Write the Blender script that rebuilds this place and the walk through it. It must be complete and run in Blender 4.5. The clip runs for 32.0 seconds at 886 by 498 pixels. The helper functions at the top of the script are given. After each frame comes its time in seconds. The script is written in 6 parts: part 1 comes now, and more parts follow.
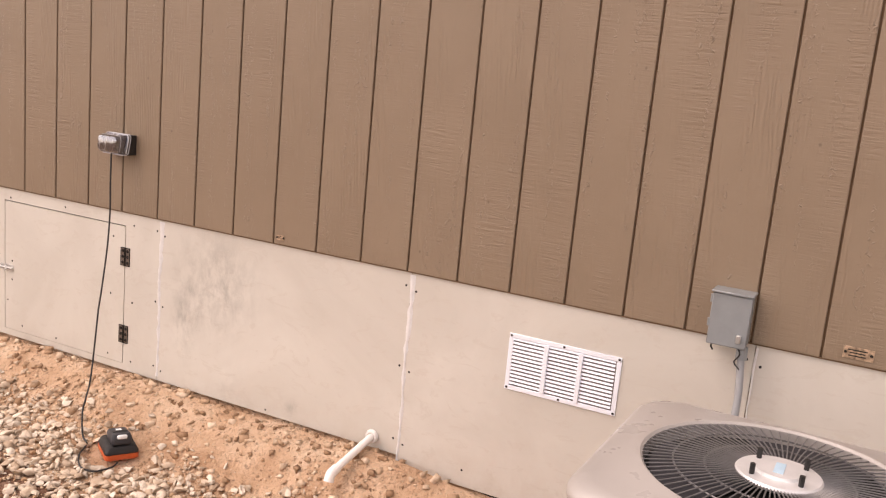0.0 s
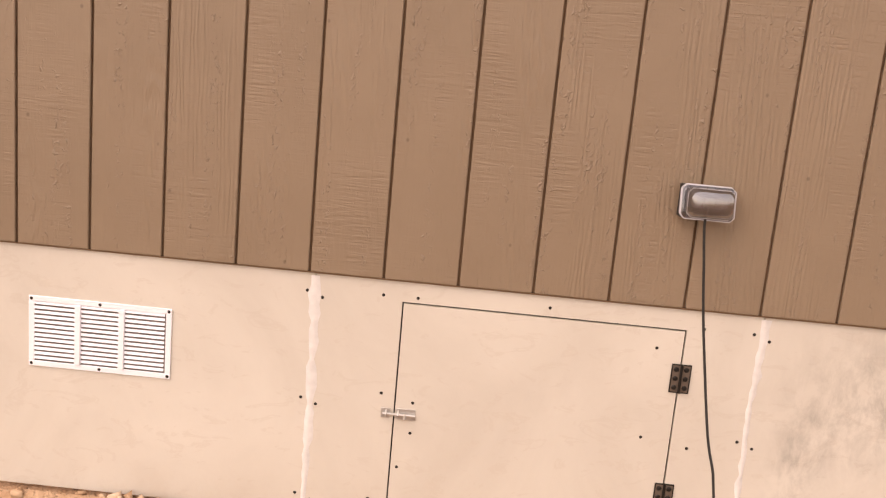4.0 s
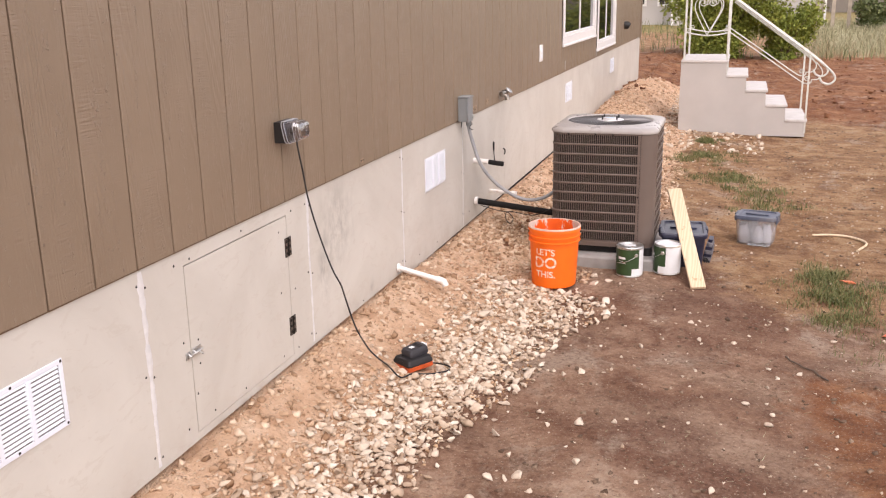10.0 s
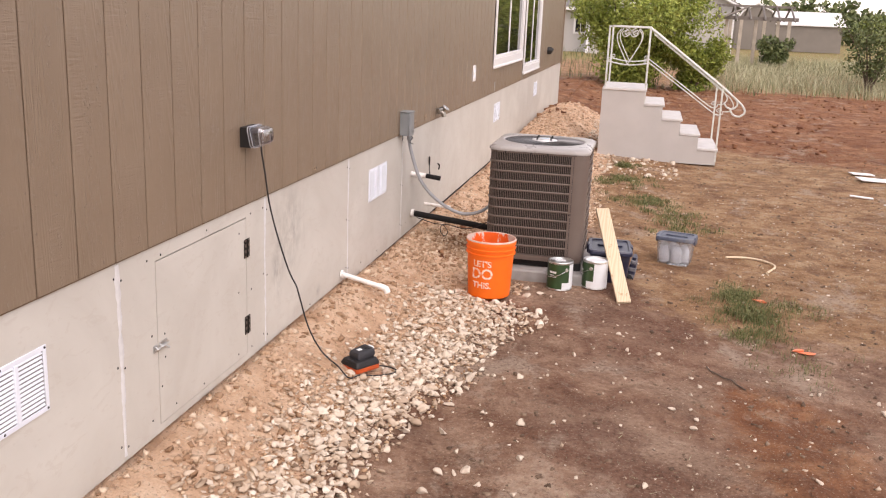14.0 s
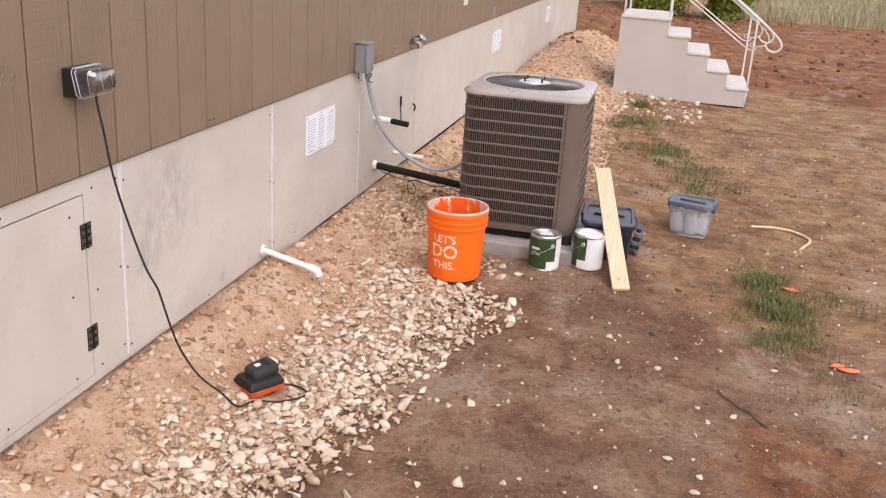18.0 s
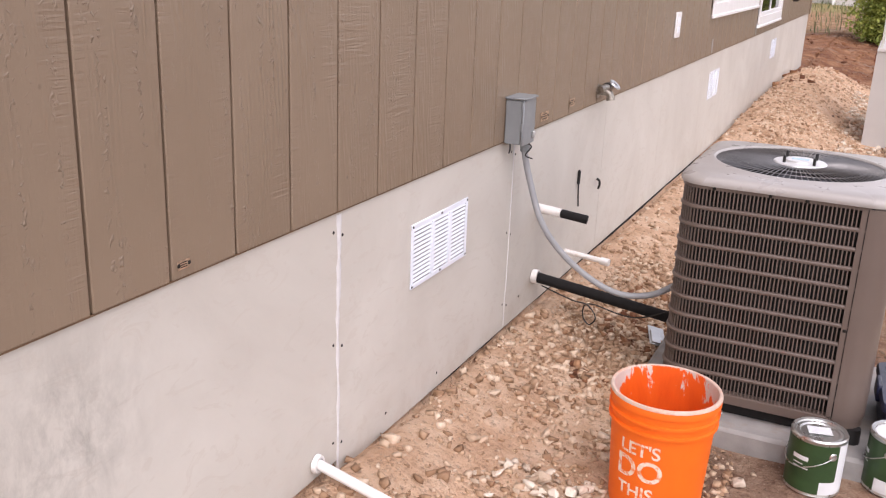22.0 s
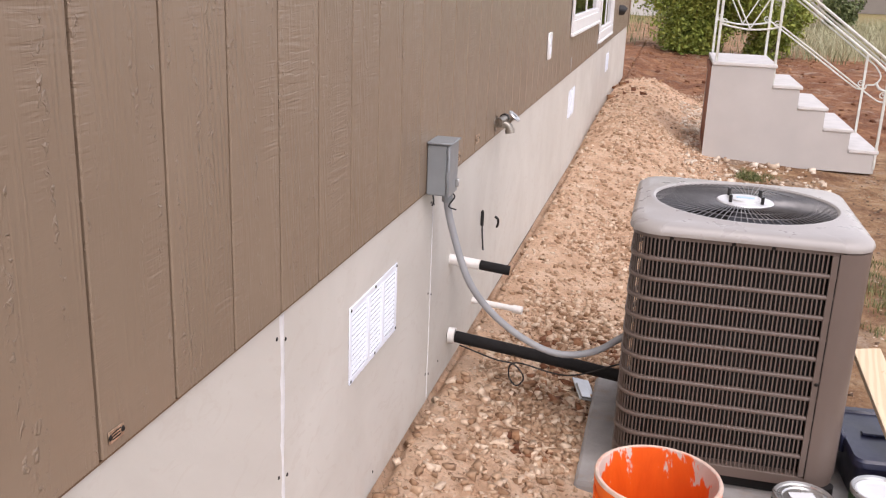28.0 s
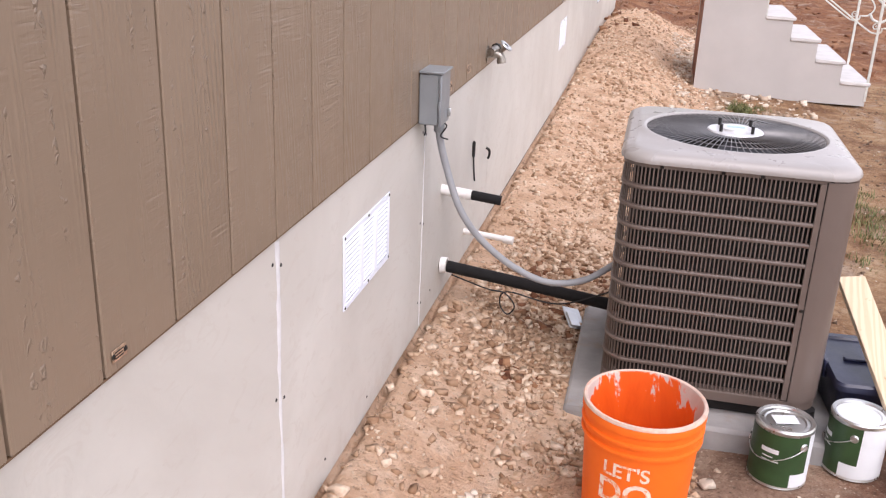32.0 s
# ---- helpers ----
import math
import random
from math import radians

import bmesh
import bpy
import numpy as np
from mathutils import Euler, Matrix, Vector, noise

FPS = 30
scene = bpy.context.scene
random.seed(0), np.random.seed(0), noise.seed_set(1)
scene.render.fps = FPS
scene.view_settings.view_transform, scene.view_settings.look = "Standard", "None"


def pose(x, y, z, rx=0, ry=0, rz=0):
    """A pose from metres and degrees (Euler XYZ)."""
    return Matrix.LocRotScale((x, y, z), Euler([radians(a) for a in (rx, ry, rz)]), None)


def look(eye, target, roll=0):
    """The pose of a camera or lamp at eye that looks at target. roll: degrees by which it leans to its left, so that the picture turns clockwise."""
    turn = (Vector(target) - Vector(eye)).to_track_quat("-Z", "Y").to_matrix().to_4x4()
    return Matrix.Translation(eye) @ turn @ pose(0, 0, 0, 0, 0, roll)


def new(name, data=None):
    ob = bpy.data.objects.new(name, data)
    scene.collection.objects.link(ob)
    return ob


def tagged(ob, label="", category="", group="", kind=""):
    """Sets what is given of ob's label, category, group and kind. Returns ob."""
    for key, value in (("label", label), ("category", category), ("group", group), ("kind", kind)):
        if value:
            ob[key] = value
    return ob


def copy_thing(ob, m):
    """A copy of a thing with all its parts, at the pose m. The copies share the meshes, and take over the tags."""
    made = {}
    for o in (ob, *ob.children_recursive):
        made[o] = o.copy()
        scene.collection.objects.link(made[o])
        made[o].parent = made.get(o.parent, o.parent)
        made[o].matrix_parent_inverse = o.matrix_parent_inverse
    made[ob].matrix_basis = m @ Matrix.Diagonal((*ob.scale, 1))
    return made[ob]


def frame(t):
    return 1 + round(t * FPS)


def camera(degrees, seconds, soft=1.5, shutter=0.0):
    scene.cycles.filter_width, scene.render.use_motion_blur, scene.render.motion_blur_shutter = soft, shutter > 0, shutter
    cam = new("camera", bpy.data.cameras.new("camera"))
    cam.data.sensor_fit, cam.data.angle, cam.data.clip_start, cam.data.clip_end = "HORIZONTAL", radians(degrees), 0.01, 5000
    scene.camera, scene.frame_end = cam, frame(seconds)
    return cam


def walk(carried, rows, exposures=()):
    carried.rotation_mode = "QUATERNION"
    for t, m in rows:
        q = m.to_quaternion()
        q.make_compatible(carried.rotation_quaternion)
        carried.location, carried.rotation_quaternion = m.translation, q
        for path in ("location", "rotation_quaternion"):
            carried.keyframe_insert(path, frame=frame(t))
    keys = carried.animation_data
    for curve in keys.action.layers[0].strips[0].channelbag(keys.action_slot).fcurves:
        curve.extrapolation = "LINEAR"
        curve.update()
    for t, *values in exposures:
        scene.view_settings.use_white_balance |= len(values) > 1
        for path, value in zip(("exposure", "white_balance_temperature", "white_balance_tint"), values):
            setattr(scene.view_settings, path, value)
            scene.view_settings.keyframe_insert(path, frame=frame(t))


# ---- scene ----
cam = camera(51.0, 32.0, 1.2)
PATH = [
    (0, (2.91, 5.235, 1.559), (1.153, 4.365, 1.165), 5.4),
    (0.5, (3.125, 4.695, 1.444), (1.309, 3.936, 1.09), 8.7),
    (1, (3.067, 4.293, 1.425), (1.223, 3.608, 1.083), 9.2),
    (1.5, (2.955, 3.931, 1.398), (1.087, 3.289, 1.083), 9.1),
    (2, (2.867, 3.457, 1.407), (0.962, 2.934, 1.099), 8.9),
    (2.5, (2.823, 2.964, 1.429), (0.877, 2.616, 1.126), 8.4),
    (4.5, (2.275, 1.279, 1.386), (0.318, 1.382, 0.987), 3.6),
    (5, (2.107, 0.909, 1.42), (0.163, 1.28, 1.131), 3.5),
    (5.5, (1.909, 0.472, 1.402), (-0.025, 0.948, 1.226), 5.0),
    (6, (1.699, 0.081, 1.42), (-0.165, 0.732, 1.092), 5.2),
    (6.5, (1.59, -0.213, 1.413), (-0.212, 0.586, 1.079), 5.7),
    (7, (1.552, -0.485, 1.56), (-0.019, 0.637, 1.04), 4.7),
    (7.5, (1.48, -0.549, 1.569), (0.28, 0.932, 0.965), 6.5),
    (8, (1.691, -0.659, 1.596), (0.774, 1.018, 1.006), 4.5),
    (8.5, (1.814, -0.829, 1.623), (1.075, 0.945, 1.069), 1.0),
    (9, (1.762, -0.915, 1.631), (1.107, 0.895, 1.087), -0.5),
    (9.5, (1.756, -1.031, 1.629), (1.136, 0.79, 1.082), -1.2),
    (10, (1.767, -1.162, 1.625), (1.182, 0.675, 1.093), -1.0),
    (10.5, (1.757, -1.275, 1.629), (1.211, 0.576, 1.107), -0.4),
    (11, (1.728, -1.375, 1.639), (1.223, 0.489, 1.119), 0.3),
    (11.5, (1.694, -1.474, 1.646), (1.233, 0.401, 1.126), 0.9),
    (12, (1.661, -1.556, 1.652), (1.242, 0.33, 1.135), 1.6),
    (12.5, (1.626, -1.583, 1.659), (1.24, 0.312, 1.147), 2.2),
    (13, (1.623, -1.581, 1.655), (1.249, 0.32, 1.161), 2.4),
    (13.5, (1.619, -1.53, 1.649), (1.243, 0.374, 1.167), 2.5),
    (14, (1.634, -1.405, 1.636), (1.236, 0.491, 1.14), 2.4),
    (14.5, (1.675, -1.293, 1.63), (1.256, 0.594, 1.118), 2.0),
    (16.5, (1.681, -0.608, 1.634), (1.245, 1.278, 1.13), 3.1),
    (17, (1.694, -0.465, 1.61), (1.264, 1.415, 1.075), 3.3),
    (17.5, (1.728, -0.337, 1.591), (1.306, 1.526, 0.997), 3.0),
    (18, (1.713, -0.186, 1.589), (1.288, 1.656, 0.935), 3.7),
    (18.5, (1.813, 0.142, 1.521), (1.298, 1.963, 0.871), 2.6),
    (19, (1.789, 0.486, 1.494), (1.201, 2.291, 0.868), 2.8),
    (19.5, (1.754, 0.838, 1.448), (1.071, 2.614, 0.832), 2.7),
    (20, (1.671, 0.996, 1.412), (0.952, 2.759, 0.801), 2.7),
    (20.5, (1.583, 1.201, 1.41), (0.798, 2.942, 0.815), 2.3),
    (21, (1.434, 1.408, 1.424), (0.612, 3.133, 0.834), 2.2),
    (21.5, (1.309, 1.598, 1.435), (0.47, 3.314, 0.842), 2.1),
    (22, (1.193, 1.732, 1.432), (0.388, 3.459, 0.823), 2.3),
    (22.5, (1.041, 1.85, 1.418), (0.336, 3.617, 0.803), 2.8),
    (23, (0.926, 1.917, 1.418), (0.345, 3.731, 0.809), 3.4),
    (23.5, (0.877, 1.964, 1.419), (0.391, 3.816, 0.841), 3.5),
    (24, (0.845, 2.005, 1.419), (0.42, 3.886, 0.891), 2.6),
    (24.5, (0.759, 2.083, 1.429), (0.4, 3.984, 0.923), 3.4),
    (25, (0.712, 2.149, 1.415), (0.382, 4.06, 0.926), 3.2),
    (25.5, (0.688, 2.153, 1.427), (0.36, 4.063, 0.933), 3.4),
    (26, (0.675, 2.093, 1.427), (0.316, 4.001, 0.946), 2.9),
    (26.5, (0.65, 2.067, 1.441), (0.21, 3.949, 0.928), 2.8),
    (28.5, (0.711, 2.062, 1.466), (0.275, 3.927, 0.892), 2.2),
    (29, (0.718, 2.066, 1.486), (0.287, 3.955, 0.992), 2.8),
    (29.5, (0.688, 2.067, 1.471), (0.251, 3.961, 1), 3.0),
    (30, (0.689, 2.062, 1.467), (0.222, 3.933, 0.94), 2.5),
    (30.5, (0.673, 2.063, 1.461), (0.188, 3.909, 0.863), 2.7),
    (31, (0.668, 2.071, 1.445), (0.173, 3.895, 0.789), 2.4),
    (31.5, (0.675, 2.062, 1.428), (0.202, 3.882, 0.745), 2.1),
    (32, (0.696, 2.033, 1.446), (0.294, 3.862, 0.742), 2.4),
]
EXPOSURES = [(0, 1.0, 7900, 27), (1, 0.87, 7500, 26), (2.5, 0.95, 7300, 25), (4.5, 1.1, 9200, 31), (5.5, 1.1, 8900, 31), (6.0, 1.08, 8800, 30), (6.5, 0.95, 9000, 31), (7.2, 1.02, 7450, 24), (9, 1.02, 7050, 23), (17, 0.85, 7050, 23), (20, 1.0, 6600, 24), (23, 0.98, 6600, 22), (26, 0.94, 6600, 21), (29, 0.98, 6600, 21), (31, 1.04, 6400, 22), (32, 1.1, 6400, 22)]
walk(cam, [(t, look(eye, target, roll)) for t, eye, target, roll in PATH], EXPOSURES)

# ---- world and light: a bright overcast day, soft high sun veiled by cloud ----
SUN_EL, SUN_AZ = 56.0, 148.0
world = bpy.data.worlds.new("world")
scene.world = world
world.use_nodes = True
wn = world.node_tree.nodes
sky = wn.new("ShaderNodeTexSky")
sky.sky_type, sky.sun_disc = "NISHITA", False
sky.sun_elevation, sky.sun_rotation = radians(SUN_EL), radians(SUN_AZ)
sky.air_density, sky.dust_density, sky.ozone_density = 1.4, 0.8, 0.3
wn["Background"].inputs["Strength"].default_value = 0.15
haze = wn.new("ShaderNodeHueSaturation")
haze.inputs["Saturation"].default_value = 0.3
world.node_tree.links.new(sky.outputs["Color"], haze.inputs["Color"])
world.node_tree.links.new(haze.outputs["Color"], wn["Background"].inputs["Color"])
sun_data = bpy.data.lights.new("sun", "SUN")
sun_data.energy, sun_data.angle, sun_data.color = 0.85, radians(45), (1.0, 0.95, 0.88)
sun = new("sun", sun_data)
sa, se = radians(SUN_AZ), radians(SUN_EL)
sun.matrix_world = look((20 * math.sin(sa) * math.cos(se), 20 * math.cos(sa) * math.cos(se), 20 * math.sin(se)), (0, 0, 0))


# ---- node materials ----
class Nodes:
    """A small writer of node trees, with world position as the texture space."""

    def __init__(self, name, rough=0.6, metal=0.0, spec=0.5):
        self.mat = bpy.data.materials.new(name)
        self.mat.use_nodes = True
        self.n, self.l = self.mat.node_tree.nodes, self.mat.node_tree.links
        self.b = self.n["Principled BSDF"]
        self.b.inputs["Roughness"].default_value = rough
        self.b.inputs["Metallic"].default_value = metal
        self.b.inputs["Specular IOR Level"].default_value = spec

    def put(self, value, socket):
        if isinstance(value, bpy.types.NodeSocket):
            self.l.new(value, socket)
        else:
            socket.default_value = value

    def pos(self):
        return self.n.new("ShaderNodeNewGeometry").outputs["Position"]

    def rand(self):
        return self.n.new("ShaderNodeObjectInfo").outputs["Random"]

    def island(self):
        return self.n.new("ShaderNodeNewGeometry").outputs["Random Per Island"]

    def attr(self, name):
        a = self.n.new("ShaderNodeAttribute")
        a.attribute_name = name
        return a.outputs["Fac"]

    def scaled(self, vec, scale, shift=(0, 0, 0)):
        m = self.n.new("ShaderNodeMapping")
        self.put(vec, m.inputs["Vector"])
        self.put(scale, m.inputs["Scale"])
        self.put(shift, m.inputs["Location"])
        return m.outputs["Vector"]

    def noise(self, vec, scale, detail=4.0, rough=0.55, distort=0.0):
        t = self.n.new("ShaderNodeTexNoise")
        self.put(vec, t.inputs["Vector"])
        for key, v in (("Scale", scale), ("Detail", detail), ("Roughness", rough), ("Distortion", distort)):
            self.put(v, t.inputs[key])
        return t.outputs["Fac"]

    def cells(self, vec, scale, feature="F1", out="Distance"):
        t = self.n.new("ShaderNodeTexVoronoi")
        t.feature = feature
        self.put(vec, t.inputs["Vector"])
        self.put(scale, t.inputs["Scale"])
        return t.outputs[out]

    def ramp(self, fac, *stops):
        r = self.n.new("ShaderNodeValToRGB")
        self.put(fac, r.inputs["Fac"])
        e = r.color_ramp.elements
        while len(e) < len(stops):
            e.new(0.5)
        for el, (p, c) in zip(e, stops):
            el.position = p
            el.color = (*c, 1) if isinstance(c, tuple) else (c, c, c, 1)
        return r.outputs["Color"]

    def mix(self, fac, a, b, blend="MIX"):
        m = self.n.new("ShaderNodeMix")
        m.data_type, m.blend_type = "RGBA", blend
        self.put(fac, m.inputs[0])
        for v, s in ((a, m.inputs[6]), (b, m.inputs[7])):
            self.put((*v, 1) if isinstance(v, tuple) else v, s)
        return m.outputs[2]

    def math(self, op, a, b=0.0, c=0.0):
        m = self.n.new("ShaderNodeMath")
        m.operation = op
        for v, s in zip((a, b, c), m.inputs):
            self.put(v, s)
        return m.outputs[0]

    def bump(self, height, strength=0.3, dist=0.01, under=None):
        b = self.n.new("ShaderNodeBump")
        self.put(height, b.inputs["Height"])
        self.put(strength, b.inputs["Strength"])
        b.inputs["Distance"].default_value = dist
        if under is not None:
            self.put(under, b.inputs["Normal"])
        return b.outputs["Normal"]

    def done(self, color=None, rough=None, normal=None):
        if color is not None:
            self.put((*color, 1) if isinstance(color, tuple) else color, self.b.inputs["Base Color"])
        if rough is not None:
            self.put(rough, self.b.inputs["Roughness"])
        if normal is not None:
            self.put(normal, self.b.inputs["Normal"])
        return self.mat


def plain(name, color, rough=0.5, metal=0.0, vary=0.12, scale=14.0, bump=0.06, fine=160.0, dirt=None):
    """Paint, plastic or metal with faint mottling, fine grain and optional dirt."""
    m = Nodes(name, rough, metal)
    p = m.pos()
    n = m.noise(p, scale, 5)
    dark, light = tuple(c * (1 - vary) for c in color), tuple(min(1, c * (1 + vary)) for c in color)
    col = m.ramp(n, (0.3, dark), (0.7, light))
    if dirt:
        col = m.mix(m.ramp(m.noise(p, scale * 0.6, 6, 0.7), (0.52, 0.0), (0.72, 0.75)), col, dirt)
    r = m.math("MULTIPLY_ADD", m.noise(p, scale * 2.5, 3), 0.24, max(0.02, rough - 0.12))
    return m.done(col, r, m.bump(m.noise(p, fine, 3), bump, 0.003))


def siding_paint():
    m = Nodes("taupe_siding_paint", 0.5, 0, 0.4)
    p, r = m.pos(), m.rand()
    shift = m.n.new("ShaderNodeCombineXYZ")
    m.put(m.math("MULTIPLY", r, 37.0), shift.inputs[0])
    m.put(m.math("MULTIPLY", r, 61.0), shift.inputs[2])
    add = m.n.new("ShaderNodeVectorMath")
    m.put(p, add.inputs[0])
    m.put(shift.outputs[0], add.inputs[1])
    v = add.outputs[0]
    saw = m.noise(m.scaled(v, (9, 9, 112)), 1.0, 3, 0.5, 0.7)
    saw = m.ramp(saw, (0.36, 0.0), (0.62, 1.0))
    where = m.ramp(m.noise(m.scaled(v, (10, 10, 2.4)), 1.0, 4, 0.6), (0.45, 0.03), (0.66, 1.0))
    heart = m.n.new("ShaderNodeTexWave")
    heart.wave_type, heart.rings_direction = "RINGS", "X"
    m.put(m.scaled(v, (1, 1, 0.12), (0, 0, 0)), heart.inputs["Vector"])
    for k, val in (("Scale", 26.0), ("Distortion", 7.0), ("Detail", 3.0), ("Detail Scale", 1.6)):
        heart.inputs[k].default_value = val
    there = m.ramp(m.noise(m.scaled(v, (11, 11, 1.6), (4, 7, 2)), 1.0, 3, 0.6), (0.46, 0.0), (0.62, 1.0))
    grain = m.math("MULTIPLY", heart.outputs["Fac"], m.math("MULTIPLY", there, m.math("SUBTRACT", 1.0, where)))
    glint_flecks = m.ramp(m.noise(m.scaled(v, (95, 95, 60)), 1.0, 2, 0.5, 0.8), (0.57, 0.0), (0.72, 1.0))
    lane = m.ramp(m.noise(m.scaled(v, (24, 24, 1.8), (1, 5, 3)), 1.0, 3, 0.55), (0.52, 0.0), (0.62, 1.0))
    glint_flecks = m.math("MULTIPLY", glint_flecks, lane)
    slash = m.ramp(m.noise(m.scaled(v, (150, 150, 26)), 1.0, 2, 0.5, 0.8), (0.62, 0.0), (0.70, 1.0))
    slash = m.math("MULTIPLY", slash, m.ramp(m.noise(m.scaled(v, (13, 13, 3.2), (9, 2, 6)), 1.0, 4, 0.6), (0.48, 0.0), (0.60, 1.0)))
    streak = m.noise(m.scaled(v, (160, 160, 5)), 1.0, 3, 0.6)
    h = m.math("ADD", m.math("MULTIPLY", m.math("MULTIPLY", saw, where), 0.22), m.math("MULTIPLY", grain, 0.34))
    h = m.math("ADD", h, m.math("MULTIPLY", glint_flecks, 0.65))
    h = m.math("SUBTRACT", h, m.math("MULTIPLY", slash, 0.10))
    h = m.math("ADD", h, m.math("MULTIPLY", streak, 0.12))
    col = m.ramp(m.noise(v, 2.6, 7, 0.65), (0.3, (0.226, 0.167, 0.116)), (0.7, (0.260, 0.195, 0.138)))
    # Raised flecks are tinted paler: glints put into the base colour.
    col = m.mix(m.math("MULTIPLY", glint_flecks, 0.22), col, (0.34, 0.275, 0.22))
    col = m.mix(m.math("MULTIPLY", m.ramp(m.cells(m.scaled(v, (9, 9, 7)), 1.0), (0.02, 1.0), (0.05, 0.0)), 0.6), col, (0.10, 0.07, 0.05))
    return m.done(col, m.math("MULTIPLY_ADD", m.noise(v, 30, 3), 0.25, 0.26), m.bump(h, 0.75, 0.006))


def cement_board():
    m = Nodes("cement_board_skirting", 0.75, 0, 0.3)
    p = m.pos()
    big = m.noise(p, 1.7, 6, 0.6, 0.8)
    col = m.ramp(big, (0.3, (0.522, 0.490, 0.436)), (0.7, (0.612, 0.585, 0.530)))
    veins = m.ramp(m.noise(m.scaled(p, (7, 7, 16)), 1.0, 5, 0.62, 1.6), (0.57, 0.0), (0.62, 0.35), (0.68, 0.0))
    col = m.mix(veins, col, (0.50, 0.45, 0.39))
    splash = m.math("MULTIPLY", m.ramp(m.noise(m.scaled(p, (6, 6, 5)), 1.0, 6, 0.7), (0.45, 0.0), (0.68, 0.75)), m.attr("mud"))
    col = m.mix(splash, col, (0.33, 0.22, 0.14))
    soot = m.math("MULTIPLY", m.ramp(m.noise(m.scaled(p, (15, 15, 9)), 1.0, 6, 0.7, 0.3), (0.40, 0.0), (0.74, 0.62)), m.attr("soot"))
    col = m.mix(soot, col, (0.12, 0.115, 0.10))
    return m.done(col, 0.72, m.bump(m.noise(p, 70, 5, 0.6), 0.12, 0.003))


def ground_soil():
    m = Nodes("yard_soil", 0.95, 0, 0.2)
    p = m.pos()
    n1, n2, n3 = m.noise(p, 1.3, 6, 0.65), m.noise(p, 9.0, 6, 0.7), m.noise(p, 45.0, 5, 0.7)
    broad = m.noise(m.scaled(p, (0.8, 1.3, 1)), 1.0, 3, 0.5, 0.6)
    yard = m.ramp(m.noise(p, 2.4, 10, 0.78), (0.36, (0.13, 0.060, 0.037)), (0.47, (0.24, 0.132, 0.084)), (0.57, (0.36, 0.23, 0.156)), (0.68, (0.52, 0.375, 0.27)))
    yard = m.mix(m.ramp(broad, (0.46, 0.0), (0.66, 0.38)), yard, m.ramp(n3, (0.35, (0.25, 0.175, 0.125)), (0.65, (0.43, 0.325, 0.24))))
    yard = m.mix(m.ramp(m.noise(m.scaled(p, (0.9, 0.55, 1), (3.1, 1.7, 0)), 1.0, 3, 0.55, 0.5), (0.52, 0.0), (0.66, 0.6)), yard, m.ramp(n3, (0.35, (0.10, 0.043, 0.027)), (0.65, (0.19, 0.092, 0.062))))
    dry = m.ramp(m.noise(p, 3.4, 10, 0.8), (0.36, (0.165, 0.08, 0.038)), (0.47, (0.30, 0.168, 0.085)), (0.57, (0.41, 0.26, 0.145)), (0.68, (0.51, 0.375, 0.235)))
    sand = m.ramp(m.noise(p, 5.0, 6, 0.65), (0.3, (0.48, 0.285, 0.17)), (0.5, (0.67, 0.45, 0.30)), (0.7, (0.79, 0.60, 0.44)))
    till = m.ramp(m.noise(p, 2.6, 6, 0.7), (0.3, (0.135, 0.05, 0.025)), (0.52, (0.265, 0.115, 0.055)), (0.70, (0.42, 0.235, 0.13)))
    pale = m.ramp(n2, (0.3, (0.56, 0.46, 0.36)), (0.7, (0.76, 0.67, 0.56)))
    road = m.ramp(n1, (0.3, (0.68, 0.63, 0.55)), (0.7, (0.80, 0.76, 0.69)))
    lawn = m.ramp(m.noise(p, 3.5, 6, 0.7), (0.3, (0.09, 0.14, 0.03)), (0.55, (0.19, 0.23, 0.06)), (0.72, (0.34, 0.28, 0.14)))
    def edge(name):
        mixd = m.math("ADD", m.attr(name), m.math("MULTIPLY", m.math("SUBTRACT", n2, 0.5), 0.9))
        return m.ramp(mixd, (0.36, 0.0), (0.64, 1.0))
    col = m.mix(edge("dry"), yard, dry)
    col = m.mix(edge("tilled"), col, till)
    col = m.mix(edge("sand"), col, sand)
    col = m.mix(edge("pale"), col, pale)
    col = m.mix(edge("lawn"), col, lawn)
    col = m.mix(edge("road"), col, road)
    bare = m.math("SUBTRACT", 1.0, m.math("MINIMUM", 1.0, m.math("ADD", edge("sand"), m.math("ADD", edge("pale"), m.math("ADD", edge("lawn"), edge("road"))))))
    redder = m.ramp(m.noise(m.scaled(p, (1, 0.8, 1), (2, 5, 0)), 2.9, 9, 0.72, 0.4), (0.51, 0.0), (0.59, 0.5))
    col = m.mix(m.math("MULTIPLY", redder, bare), col, m.ramp(n3, (0.35, (0.085, 0.036, 0.021)), (0.65, (0.19, 0.092, 0.055))))
    paler = m.ramp(m.noise(m.scaled(p, (1, 0.7, 1), (7, 1, 0)), 2.1, 9, 0.74, 0.3), (0.545, 0.0), (0.63, 0.62))
    col = m.mix(m.math("MULTIPLY", paler, bare), col, m.ramp(n3, (0.35, (0.29, 0.215, 0.16)), (0.65, (0.50, 0.40, 0.31))))
    fleck = m.cells(p, 48.0)
    col = m.mix(m.ramp(fleck, (0.10, 0.55), (0.2, 0.0)), col, (0.50, 0.40, 0.30))
    col = m.mix(m.ramp(n3, (0.32, 0.6), (0.45, 0.0)), col, (0.095, 0.050, 0.031))
    col = m.mix(m.ramp(m.noise(p, 75.0, 4, 0.7), (0.56, 0.0), (0.72, 0.45)), col, (0.50, 0.39, 0.30))
